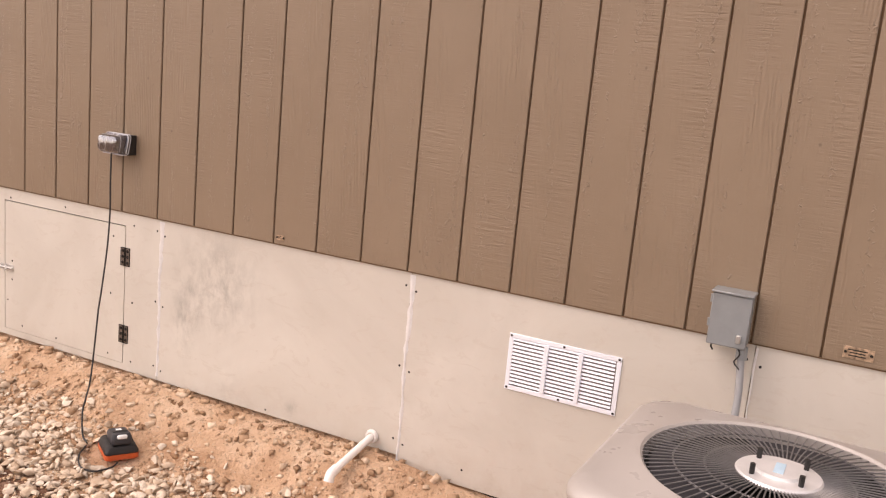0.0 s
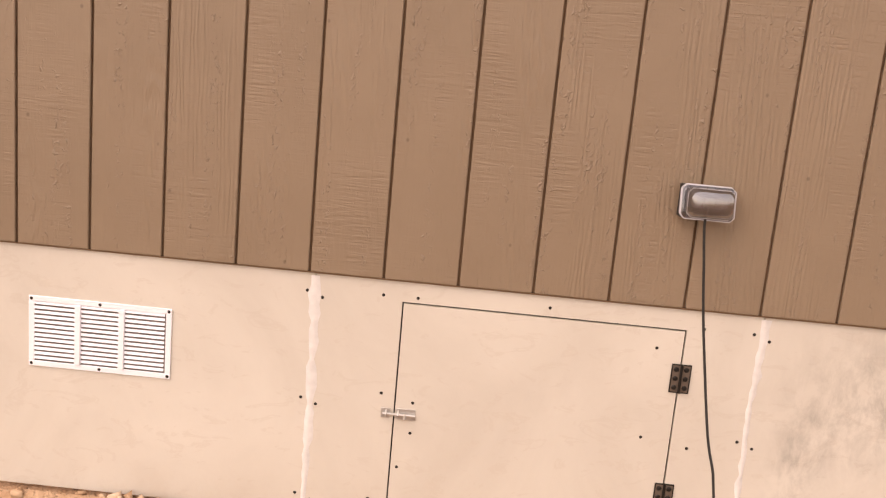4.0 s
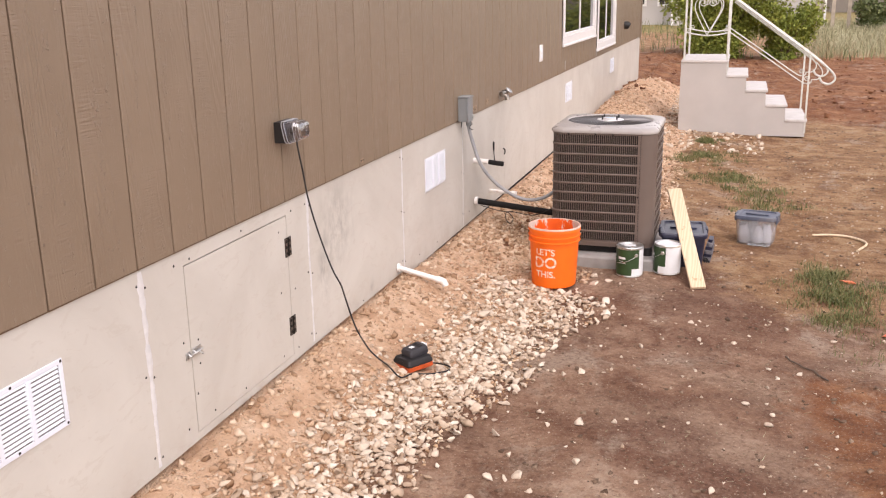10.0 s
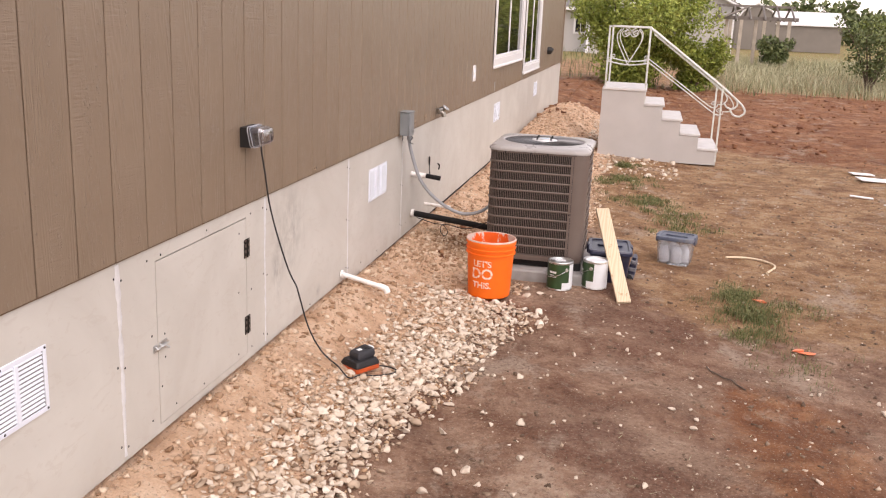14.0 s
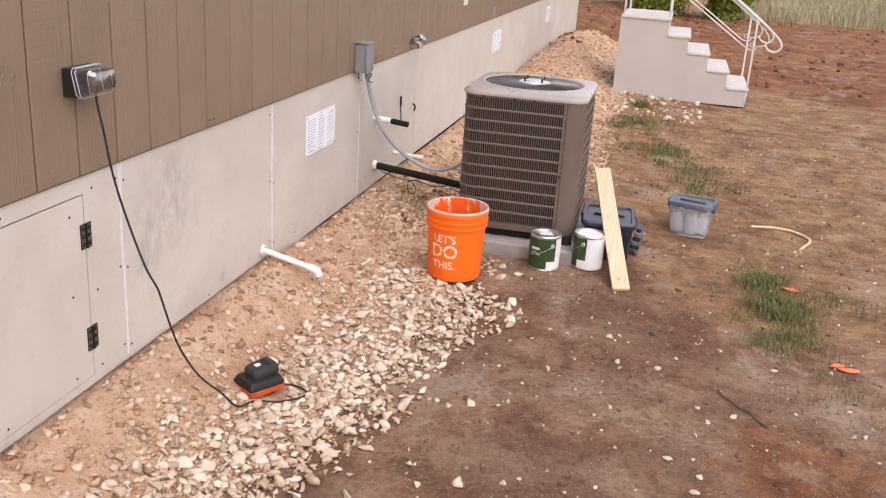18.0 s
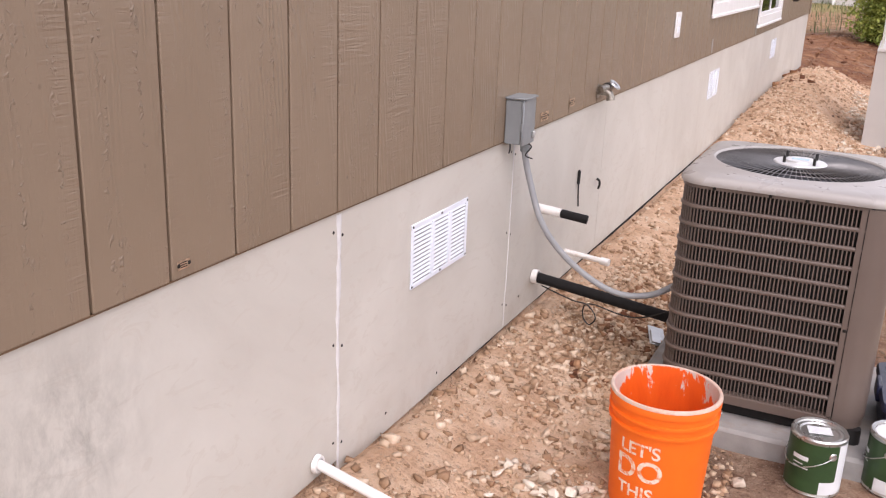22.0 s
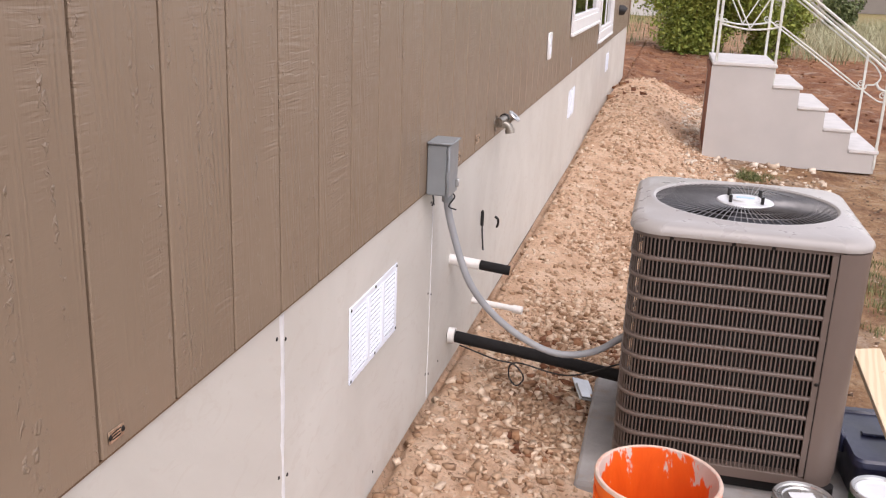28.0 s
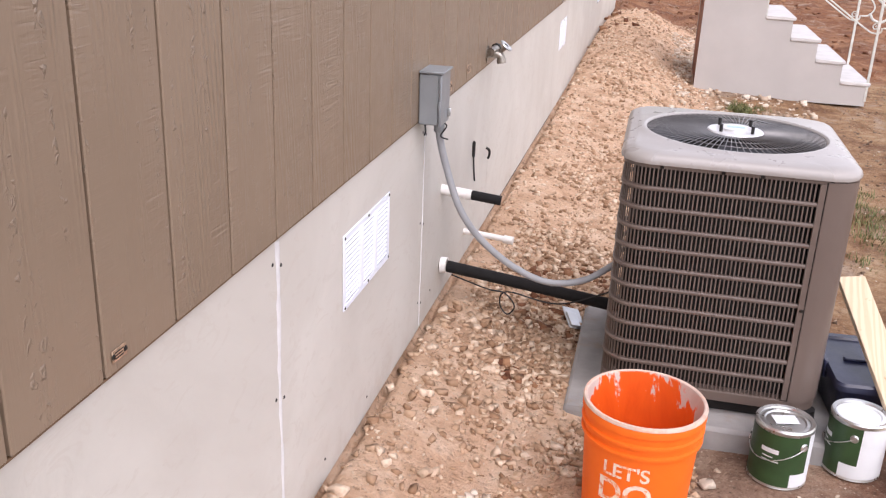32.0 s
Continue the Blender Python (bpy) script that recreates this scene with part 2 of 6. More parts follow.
    h = m.math("ADD", m.math("MULTIPLY", n2, 0.8), m.math("MULTIPLY", n3, 0.75))
    return m.done(col, 0.95, m.bump(h, 1.0, 0.035))


def stone_mat(name, lo, mid, hi):
    m = Nodes(name, 0.85, 0, 0.25)
    p = m.pos()
    col = m.ramp(m.island(), (0.05, lo), (0.5, mid), (0.95, hi))
    col = m.mix(m.ramp(m.noise(p, 60, 5, 0.65), (0.45, 0.0), (0.75, 0.4)), col, tuple(c * 0.66 for c in mid))
    return m.done(col, 0.88, m.bump(m.noise(p, 130, 4, 0.65), 0.7, 0.005))


def leaf_mat(name, lo, mid, hi):
    m = Nodes(name, 0.55, 0, 0.3)
    col = m.ramp(m.island(), (0.0, lo), (0.55, mid), (1.0, hi))
    m.b.inputs["Subsurface Weight"].default_value = 0.0
    return m.done(m.mix(0.25, col, m.ramp(m.noise(m.pos(), 3.0, 3), (0.3, lo), (0.7, hi))))


def clear_plastic(name, tint, rough=0.12, alpha=1.0):
    m = Nodes(name, rough)
    m.b.inputs["Transmission Weight"].default_value = alpha
    m.b.inputs["IOR"].default_value = 1.2
    return m.done(tint, m.math("MULTIPLY_ADD", m.noise(m.pos(), 40, 3), 0.15, rough))


def clear_cover(name, ior):
    """Clear moulded plastic: see-through face on, glossy at a slant."""
    m = Nodes(name, 0.08)
    clear, gloss = m.n.new("ShaderNodeBsdfTransparent"), m.n.new("ShaderNodeBsdfGlossy")
    clear.inputs["Color"].default_value = (0.86, 0.88, 0.93, 1)
    gloss.inputs["Roughness"].default_value = 0.2
    gloss.inputs["Color"].default_value = (0.95, 0.96, 1.0, 1)
    edge, join = m.n.new("ShaderNodeFresnel"), m.n.new("ShaderNodeMixShader")
    edge.inputs["IOR"].default_value = ior
    m.put(m.math("MULTIPLY_ADD", edge.outputs["Fac"], 1.05, 0.07), join.inputs["Fac"])
    m.l.new(clear.outputs["BSDF"], join.inputs[1])
    m.l.new(gloss.outputs["BSDF"], join.inputs[2])
    m.l.new(join.outputs["Shader"], m.n["Material Output"].inputs["Surface"])
    return m.mat


SIDING = siding_paint()
BOARD = cement_board()
SOIL = ground_soil()
LIMESTONE = stone_mat("limestone_chips", (0.42, 0.31, 0.22), (0.60, 0.475, 0.36), (0.77, 0.68, 0.57))
DRIVESTONE = stone_mat("crushed_drive_stone", (0.52, 0.42, 0.32), (0.70, 0.59, 0.47), (0.82, 0.76, 0.66))
TANSTONE = stone_mat("tan_rubble", (0.38, 0.225, 0.125), (0.60, 0.41, 0.26), (0.77, 0.61, 0.45))
TILLCLOD = stone_mat("red_soil_clods", (0.12, 0.046, 0.024), (0.24, 0.105, 0.052), (0.38, 0.21, 0.115))
SANDSTONE = stone_mat("orange_tan_rubble", (0.30, 0.175, 0.10), (0.53, 0.36, 0.235), (0.73, 0.575, 0.43))
# Darker brown than SIDING, so shade in the grooves sits in the colour.
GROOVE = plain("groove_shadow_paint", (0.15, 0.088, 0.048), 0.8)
CAULK = plain("white_caulk", (0.655, 0.65, 0.645), 0.5, vary=0.08, scale=40, bump=0.2, fine=60)
WHITE = plain("white_vinyl", (0.82, 0.82, 0.82), 0.4, vary=0.04)
VENTWHITE = plain("white_vent_plastic", (0.80, 0.84, 0.91), 0.35, vary=0.03)
BLACK = plain("black_rubber", (0.012, 0.011, 0.011), 0.55)
SCREW = plain("dark_screw_steel", (0.02, 0.018, 0.016), 0.45, 0.6)
BRONZE = plain("bronze_hinge", (0.16, 0.13, 0.11), 0.42, 0.6)
ZINC = plain("zinc_plate", (0.55, 0.55, 0.54), 0.38, 0.9)
GALV = plain("galvanised_steel", (0.52, 0.53, 0.54), 0.35, 0.9, vary=0.2, scale=30)
UNIT = plain("taupe_powder_coat", (0.138, 0.104, 0.087), 0.42, 0.0, vary=0.05, scale=6, bump=0.08, fine=420)
UNITCAP = plain("grey_powder_coat_cap", (0.37, 0.345, 0.325), 0.30, 0.0, vary=0.05, scale=6, bump=0.08, fine=420)
# Also the black that imitates shade in the fan well, rooms and under-unit gap.
COIL = plain("black_coil_and_shade", (0.006, 0.005, 0.0045), 0.8, 0.0)
GUARD = plain("grey_wire_guard", (0.17, 0.165, 0.165), 0.35, 0.3)
HUB = plain("pale_motor_hub", (0.66, 0.66, 0.66), 0.35, 0.3)
STICKER = plain("blue_white_sticker", (0.42, 0.60, 0.72), 0.4)
CONCRETE = plain("grey_concrete_pad", (0.30, 0.285, 0.272), 0.9, vary=0.18, scale=9, bump=0.4, fine=90, dirt=(0.30, 0.22, 0.16))
STAIRPAINT = plain("grey_white_stair_paint", (0.47, 0.445, 0.42), 0.6, vary=0.05, scale=3, dirt=None)
# Paler than STAIRPAINT: the brighter light on the treads put into their colour.
TREAD = plain("lit_stair_tread", (0.57, 0.55, 0.53), 0.7, vary=0.08, scale=8)
RUST = plain("red_brown_primer", (0.26, 0.095, 0.045), 0.75, vary=0.35, scale=6, dirt=(0.08, 0.03, 0.02))
IRON = plain("white_painted_iron", (0.60, 0.615, 0.57), 0.45, vary=0.1, scale=20, dirt=(0.45, 0.36, 0.28))
ORANGE = plain("orange_bucket_plastic", (0.93, 0.155, 0.003), 0.62, vary=0.06, scale=8)
def worn_print():
    m = Nodes("worn_white_bucket_print", 0.5)
    p = m.pos()
    worn = m.ramp(m.noise(p, 55, 6, 0.7), (0.50, 0.0), (0.60, 0.9))
    return m.done(m.mix(worn, m.ramp(m.noise(p, 30, 3), (0.3, (0.80, 0.60, 0.47)), (0.7, (0.84, 0.70, 0.60))), (0.86, 0.20, 0.03)), 0.5)


LETTER = worn_print()
CANMETAL = plain("tin_can_metal", (0.62, 0.62, 0.60), 0.3, 0.9, vary=0.12)
CANGREEN = plain("dark_green_label", (0.028, 0.065, 0.022), 0.4, vary=0.2, scale=20)
CANWHITE = plain("white_label", (0.72, 0.74, 0.75), 0.5, vary=0.05)
GREYBOX = plain("grey_enamel_box", (0.245, 0.265, 0.275), 0.42, 0.1, vary=0.08, scale=14)
CONDUIT = plain("grey_liquidtight_conduit", (0.30, 0.31, 0.32), 0.45, vary=0.08)
PVC = plain("white_pvc", (0.82, 0.80, 0.77), 0.35, vary=0.05, dirt=(0.55, 0.44, 0.34))
FOAM = plain("black_foam_insulation", (0.006, 0.005, 0.005), 0.9, bump=0.4, fine=220)
NAVY = plain("navy_tote_plastic", (0.018, 0.021, 0.048), 0.34, vary=0.2, dirt=(0.05, 0.048, 0.06))
BINLID = plain("slate_blue_bin_lid", (0.075, 0.088, 0.125), 0.4, vary=0.12, dirt=(0.16, 0.15, 0.15))
CHARGER = plain("black_tool_plastic", (0.012, 0.011, 0.012), 0.6)
CHARGERGREY = plain("grey_tool_plastic", (0.028, 0.028, 0.034), 0.55)
CHARGERRED = plain("orange_red_tool_plastic", (0.52, 0.085, 0.02), 0.45)
GLASS = Nodes("window_glass", 0.03, 0, 0.9).done((0.012, 0.016, 0.014))
# FACE has a higher IOR, so it mirrors the pale sky at a slant.
BUBBLE, FACE = clear_cover("clear_outlet_cover", 1.9), clear_cover("glossy_outlet_cover", 2.5)
BLUETRACK = plain("bluish_steel_track", (0.18, 0.27, 0.42), 0.35, 0.3, vary=0.2, scale=20)
RIMGREY = plain("pale_grey_cover_rim", (0.48, 0.49, 0.53), 0.4)
INSIDE = plain("navy_black_receptacle", (0.012, 0.014, 0.03), 0.35)
BINCLEAR = clear_plastic("frosted_bin_plastic", (0.90, 0.91, 0.94), 0.16, 0.86)
BEAM = plain("black_steel_beam", (0.012, 0.011, 0.010), 0.7, 0.0, vary=0.3, dirt=(0.022, 0.014, 0.010))
BEAM.node_tree.nodes["Principled BSDF"].inputs["Specular IOR Level"].default_value = 0.06
STENCIL = plain("white_stencil_paint", (0.7, 0.7, 0.68), 0.6)
UNDER = plain("black_underbelly_and_gaps", (0.010, 0.010, 0.010), 0.9)
FARWALL = plain("far_house_grey_siding", (0.50, 0.475, 0.45), 0.7, vary=0.05, scale=0.5)
FARTRIM = plain("far_white_trim", (0.80, 0.79, 0.77), 0.6)
FARROOF = plain("far_grey_shingles", (0.19, 0.18, 0.175), 0.9, vary=0.2, scale=2.0)
SHEDROOF = plain("pale_metal_roof", (0.74, 0.72, 0.70), 0.4, 0.2, vary=0.05, scale=1)
SHEDWALL = plain("shed_tan_siding", (0.20, 0.175, 0.15), 0.8, vary=0.08, scale=1)
TIMBER = plain("weathered_timber", (0.42, 0.36, 0.29), 0.8, vary=0.2, scale=3)
DARKTIMBER = plain("dark_weathered_timber", (0.16, 0.135, 0.115), 0.8, vary=0.2, scale=3)
BARK = plain("grey_brown_bark", (0.12, 0.085, 0.06), 0.9, vary=0.3, scale=12, bump=0.6, fine=40)
BUSH = leaf_mat("bright_green_leaves", (0.09, 0.13, 0.018), (0.235, 0.29, 0.045), (0.42, 0.46, 0.11))
BUSHDULL = leaf_mat("dull_green_leaves", (0.06, 0.085, 0.018), (0.15, 0.19, 0.045), (0.28, 0.31, 0.10))
SCRUB = leaf_mat("olive_scrub_leaves", (0.05, 0.07, 0.025), (0.11, 0.14, 0.05), (0.20, 0.22, 0.09))
DARKLEAF = leaf_mat("dark_tree_leaves", (0.008, 0.014, 0.006), (0.025, 0.04, 0.014), (0.05, 0.07, 0.025))
WEED = leaf_mat("green_weed_blades", (0.055, 0.075, 0.02), (0.115, 0.14, 0.042), (0.29, 0.25, 0.11))
STRAW = leaf_mat("dry_tall_grass", (0.20, 0.21, 0.11), (0.36, 0.35, 0.20), (0.54, 0.50, 0.34))
PANELWHITE = plain("white_scrap_board", (0.80, 0.79, 0.77), 0.6, vary=0.06, dirt=(0.55, 0.45, 0.36))
ORANGEBIT = plain("faded_orange_plastic", (0.75, 0.20, 0.09), 0.5)


def pine():
    m = Nodes("raw_pine_board", 0.65, 0, 0.3)
    p = m.pos()
    wave = m.n.new("ShaderNodeTexWave")
    wave.bands_direction = "X"
    m.put(m.scaled(p, (1, 0.12, 0.12)), wave.inputs["Vector"])
    for k, val in (("Scale", 17.0), ("Distortion", 11.0), ("Detail", 4.0)):
        wave.inputs[k].default_value = val
    col = m.ramp(wave.outputs["Fac"], (0.2, (0.62, 0.48, 0.32)), (0.8, (0.70, 0.57, 0.40)))
    knots = m.ramp(m.noise(p, 22, 4, 0.6), (0.62, 0.0), (0.72, 0.8))
    return m.done(m.mix(knots, col, (0.35, 0.20, 0.09)), 0.65, m.bump(wave.outputs["Fac"], 0.1, 0.002))


PINE = pine()


# ---- mesh building ----
class G:
    """Collects vertices and faces of one part."""

    def __init__(self):
        self.v, self.f = [], []

    def add(self, verts, faces):
        k = len(self.v)
        self.v += [tuple(p) for p in verts]
        self.f += [tuple(i + k for i in f) for f in faces]
        return self

    def box(self, x0, x1, y0, y1, z0, z1, c=0.0, m=None):
        """A box, its edges chamfered by c, moved by m."""
        lo, hi = (x0, y0, z0), (x1, y1, z1)
        if c <= 0:
            v = [(x, y, z) for x in (x0, x1) for y in (y0, y1) for z in (z0, z1)]
            f = [(0, 1, 3, 2), (4, 6, 7, 5), (0, 4, 5, 1), (2, 3, 7, 6), (0, 2, 6, 4), (1, 5, 7, 3)]
        else:
            v, f = [], []
            for s in range(8):
                sign = [(s >> 2) & 1, (s >> 1) & 1, s & 1]
                for a in range(3):
                    p = [hi[i] if sign[i] else lo[i] for i in range(3)]
                    for i in range(3):
                        if i != a:
                            p[i] += -c if sign[i] else c
                    v.append(tuple(p))
            idx = lambda s, a: ((s[0] << 2) | (s[1] << 1) | s[2]) * 3 + a
            for a in range(3):
                b, d = (a + 1) % 3, (a + 2) % 3
                for sa_ in (0, 1):
                    q = []
                    for sb, sd in ((0, 0), (1, 0), (1, 1), (0, 1)):
                        s = [0, 0, 0]
                        s[a], s[b], s[d] = sa_, sb, sd
                        q.append(idx(s, a))
                    f.append(tuple(q if sa_ else q[::-1]))
                for sb in (0, 1):
                    for sd in (0, 1):
                        s0, s1 = [0, 0, 0], [0, 0, 0]
                        s0[a], s1[a] = 0, 1
                        s0[b] = s1[b] = sb
                        s0[d] = s1[d] = sd
                        q = (idx(s0, b), idx(s1, b), idx(s1, d), idx(s0, d))
                        f.append(q if sb != sd else q[::-1])
            for s in range(8):
                q = (s * 3, s * 3 + 1, s * 3 + 2)
                f.append(q if bin(s).count("1") % 2 else q[::-1])
        if m is not None:
            v = [tuple(m @ Vector(p)) for p in v]
        return self.add(v, f)

    def lathe(self, profile, n=32, center=(0, 0, 0), close=False):
        cx, cy, cz = center
        v = [(cx + r * math.cos(2 * math.pi * i / n), cy + r * math.sin(2 * math.pi * i / n), cz + z) for r, z in profile for i in range(n)]
        f = [(j * n + i, j * n + (i + 1) % n, (j + 1) * n + (i + 1) % n, (j + 1) * n + i) for j in range(len(profile) - 1) for i in range(n)]
        if close:
            f.append(tuple(range(n))[::-1])
            f.append(tuple((len(profile) - 1) * n + i for i in range(n)))
        return self.add(v, f)

    def tube(self, pts, r, n=8, caps=True):
        pts = [Vector(p) for p in pts]
        v, f = [], []
        side = None
        for k, p in enumerate(pts):
            d = (pts[min(k + 1, len(pts) - 1)] - pts[max(k - 1, 0)]).normalized()
            if side is None:
                side = d.cross(Vector((0.3, 0.9, 0.31)) if abs(d.z) > 0.8 else Vector((0, 0, 1))).normalized()
            side = (side - d * side.dot(d)).normalized()
            up = d.cross(side)
            rr = r[k] if isinstance(r, (list, tuple)) else r
            v += [tuple(p + rr * (math.cos(2 * math.pi * i / n) * side + math.sin(2 * math.pi * i / n) * up)) for i in range(n)]
        for k in range(len(pts) - 1):
            f += [(k * n + i, k * n + (i + 1) % n, (k + 1) * n + (i + 1) % n, (k + 1) * n + i) for i in range(n)]
        if caps:
            f += [tuple(range(n))[::-1], tuple((len(pts) - 1) * n + i for i in range(n))]
        return self.add(v, f)

    def prism(self, outline, axis, a, b):
        """An outline of (u, w) pairs pushed from a to b along axis."""
        n = len(outline)
        put = {"x": lambda u, w, t: (t, u, w), "y": lambda u, w, t: (u, t, w), "z": lambda u, w, t: (u, w, t)}[axis]
        v = [put(u, w, t) for t in (a, b) for u, w in outline]
        f = [tuple(range(n)), tuple(range(2 * n - 1, n - 1, -1))]
        f += [(i, n + i, n + (i + 1) % n, (i + 1) % n) for i in range(n)]
        return self.add(v, f)

    def loops(self, loops, closed_ends=(False, False)):
        n = len(loops[0])
        v = [p for lp in loops for p in lp]
        f = [(k * n + i, k * n + (i + 1) % n, (k + 1) * n + (i + 1) % n, (k + 1) * n + i) for k in range(len(loops) - 1) for i in range(n)]
        if closed_ends[0]:
            f.append(tuple(range(n))[::-1])
        if closed_ends[1]:
            f.append(tuple((len(loops) - 1) * n + i for i in range(n)))
        return self.add(v, f)

    def mesh(self, name, smooth=True, angle=38.0):
        me = bpy.data.meshes.new(name)
        me.from_pydata(self.v, [], self.f)
        bm = bmesh.new()
        bm.from_mesh(me)
        if len(bm.faces) < 20000:
            bmesh.ops.recalc_face_normals(bm, faces=bm.faces)
        bm.to_mesh(me)
        bm.free()
        if smooth:
            me.polygons.foreach_set("use_smooth", [True] * len(me.polygons))
            me.set_sharp_from_angle(angle=radians(angle))
        return me


def part(name, g, material, parent, label="", at=None):
    """One mesh object under a thing or a part; g may be a mesh that other parts share."""
    me = g.mesh(name) if isinstance(g, G) else g
    if not me.materials:
        me.materials.append(material)
    ob = new(name, me)
    ob.parent = parent
    if at is not None:
        ob.matrix_basis = at
    return tagged(ob, label)


def thing(name, label, category, m=None, group="", kind=""):
    """An empty at a thing's base that its parts hang from."""
    ob = new(name)
    ob.empty_display_size = 0.05
    if m is not None:
        ob.matrix_basis = m
    return tagged(ob, label, category, group, kind)


def solid(name, g, material, label, category, group="", kind="", at=None):
    """A thing of one mesh."""
    ob = part(name, g, material, None, label, at)
    return tagged(ob, "", category, group, kind)


# ---- ground shape ----
rng = np.random.default_rng(7)
LATTICE = rng.random((256, 256))


def value_noise(x, y, scale, shift=0.0):
    x, y = np.asarray(x, float) * scale + shift, np.asarray(y, float) * scale + shift * 1.7
    xi, yi = np.floor(x).astype(int), np.floor(y).astype(int)
    u, w = x - xi, y - yi
    u, w = u * u * (3 - 2 * u), w * w * (3 - 2 * w)
    a = lambda i, j: LATTICE[(xi + i) % 256, (yi + j) % 256]
    return (a(0, 0) * (1 - u) + a(1, 0) * u) * (1 - w) + (a(0, 1) * (1 - u) + a(1, 1) * u) * w - 0.5


def step(v, lo, hi):
    t = np.clip((np.asarray(v, float) - lo) / (hi - lo), 0, 1)
    return t * t * (3 - 2 * t)


def near(v, mid, width):
    return np.exp(-(((np.asarray(v, float) - mid) / width) ** 2))


def zones(x, y):
    """How much of each soil there is at a place."""
    x, y = np.asarray(x, float), np.asarray(y, float)
    out_x = 0.52 + 0.14 * step(y, 1.8, 2.9) + 0.14 * step(y, 3.0, 3.8) - 0.12 * step(y, 3.9, 4.4) + 0.5 * step(y, 4.6, 6.5) + 0.1 * value_noise(x, y, 1.3, 4)
    sand = (1 - step(x, out_x - 0.2, out_x + 0.25)) * step(x, -1.6, -0.4) * step(y, -1.2, -0.2) * (1 - step(y, 14, 17))
    tilled = step(y + 0.55 * x * step(y, 6, 12) - 0.2 * value_noise(x, y, 0.5, 2), 13.2, 15.2) * (1 - step(y, 25, 28)) * step(x, -3, -1)
    tilled = np.maximum(tilled, 0.75 * near(x - 0.25 * (2.5 - y) * 0.6, 2.45, 0.42) * step(y, 0.4, 1.2) * (1 - step(y, 3.0, 3.7)))
    tilled = np.maximum(tilled, 1.2 * np.exp(-(((x + 11.2) / 2.1) ** 2) - (((y - 0.5) / 1.7) ** 2)))
    dry = step(x + 0.25 * y, 2.35, 3.3) * step(y, 3.0, 4.8) * 0.8
    heap = np.exp(-(((x + 11.2) / 2.1) ** 2) - (((y - 0.5) / 1.7) ** 2))
    pale = step(-x, 0.35, 1.0) * (1 - step(-x, 11, 13)) * step(-y, -0.25, 0.1) * 0.9 * (1 - step(heap, 0.25, 0.5))
    road = step(-x, 10.5, 11.5) * (1 - step(-x, 37, 39)) * np.maximum(step(-y, 1.6, 2.6), step(-x, 30, 32))
    lawn = np.maximum(step(-x, 12.5, 14) * step(y, -2.4, -1.8) * (1 - step(-x, 30, 32)), step(-x, 37, 39)) * (1 - step(heap, 0.25, 0.5))
    lawn = np.maximum(lawn, step(y, 34, 40) * 0.5)
    dry = np.maximum(dry, step(y, 23.5, 25.5) * (1 - step(y, 60, 80)))
    return {"sand": sand, "tilled": tilled, "dry": dry, "pale": pale, "road": road, "lawn": lawn}


def ground_z(x, y):
    x, y = np.asarray(x, float), np.asarray(y, float)
    z = -0.07 - 0.045 * step(x, 0.45, 0.95) - 0.055 * step(x, 1.2, 2.4) - 0.025 * step(y, 7.5, 10.5) - 0.06 * step(y, 14, 30) + 0.065 * step(-x, 0.3, 1.2)
    z = z + (0.155 - 0.045 * step(y, 3.6, 4.1) - 0.015 * step(y, 5.3, 7.0)) * (1 - step(x, 0.02, 0.46)) * step(y, -0.5, 0.4) * step(x, -1.0, -0.1)
    z = z - 0.04 * near(x, -0.004, 0.02) * step(y, -0.05, 0.1)
    z = z + (0.24 * near(x, 0.45, 0.42) + 0.05 * near(x, 0.2, 0.5)) * step(y, 8.0, 11.5) * (1 - step(y, 14.5, 17.0))
    rough = (0.35 + 0.9 * zones(x, y)["sand"] * (1 - 0.8 * near(x, 0.0, 0.16)) + 2.6 * zones(x, y)["tilled"])
    z = z + rough * (0.022 * value_noise(x, y, 2.1) + 0.014 * value_noise(x, y, 6.3, 3) + 0.009 * value_noise(x, y, 17, 9))
    z = z + 0.80 * np.exp(-(((x + 11.3) / 1.45) ** 2) - (((y - 0.6) / 1.35) ** 2)) * (1 + 0.6 * value_noise(x, y, 1.9, 5))
    return z


def gz(x, y):
    return float(ground_z(x, y))


def far_steps(a, first, n, grow):
    out, d = [], first
    for _ in range(n):
        a += d
        out.append(a)
        d *= grow
    return out


gx = sorted([-v for v in far_steps(1.5, 0.1, 62, 1.105)] + [v for v in np.arange(-1.5, 4.6, 0.04) if abs(v) > 0.045] + [-0.035, -0.02, -0.01, 0.0, 0.01, 0.02, 0.035] + far_steps(4.6, 0.07, 60, 1.115))
gy = sorted([-v for v in far_steps(3.5, 0.1, 55, 1.125)] + list(np.arange(-3.5, 7.0, 0.04)) + far_steps(7.0, 0.05, 150, 1.022) + far_steps(52.0, 3.0, 18, 1.25))
GX, GY = np.meshgrid(gx, gy, indexing="ij")
GZ = ground_z(GX, GY)
nx, ny = len(gx), len(gy)
ids = np.arange(nx * ny).reshape(nx, ny)
quads = np.stack([ids[:-1, :-1], ids[1:, :-1], ids[1:, 1:], ids[:-1, 1:]], -1).reshape(-1, 4)


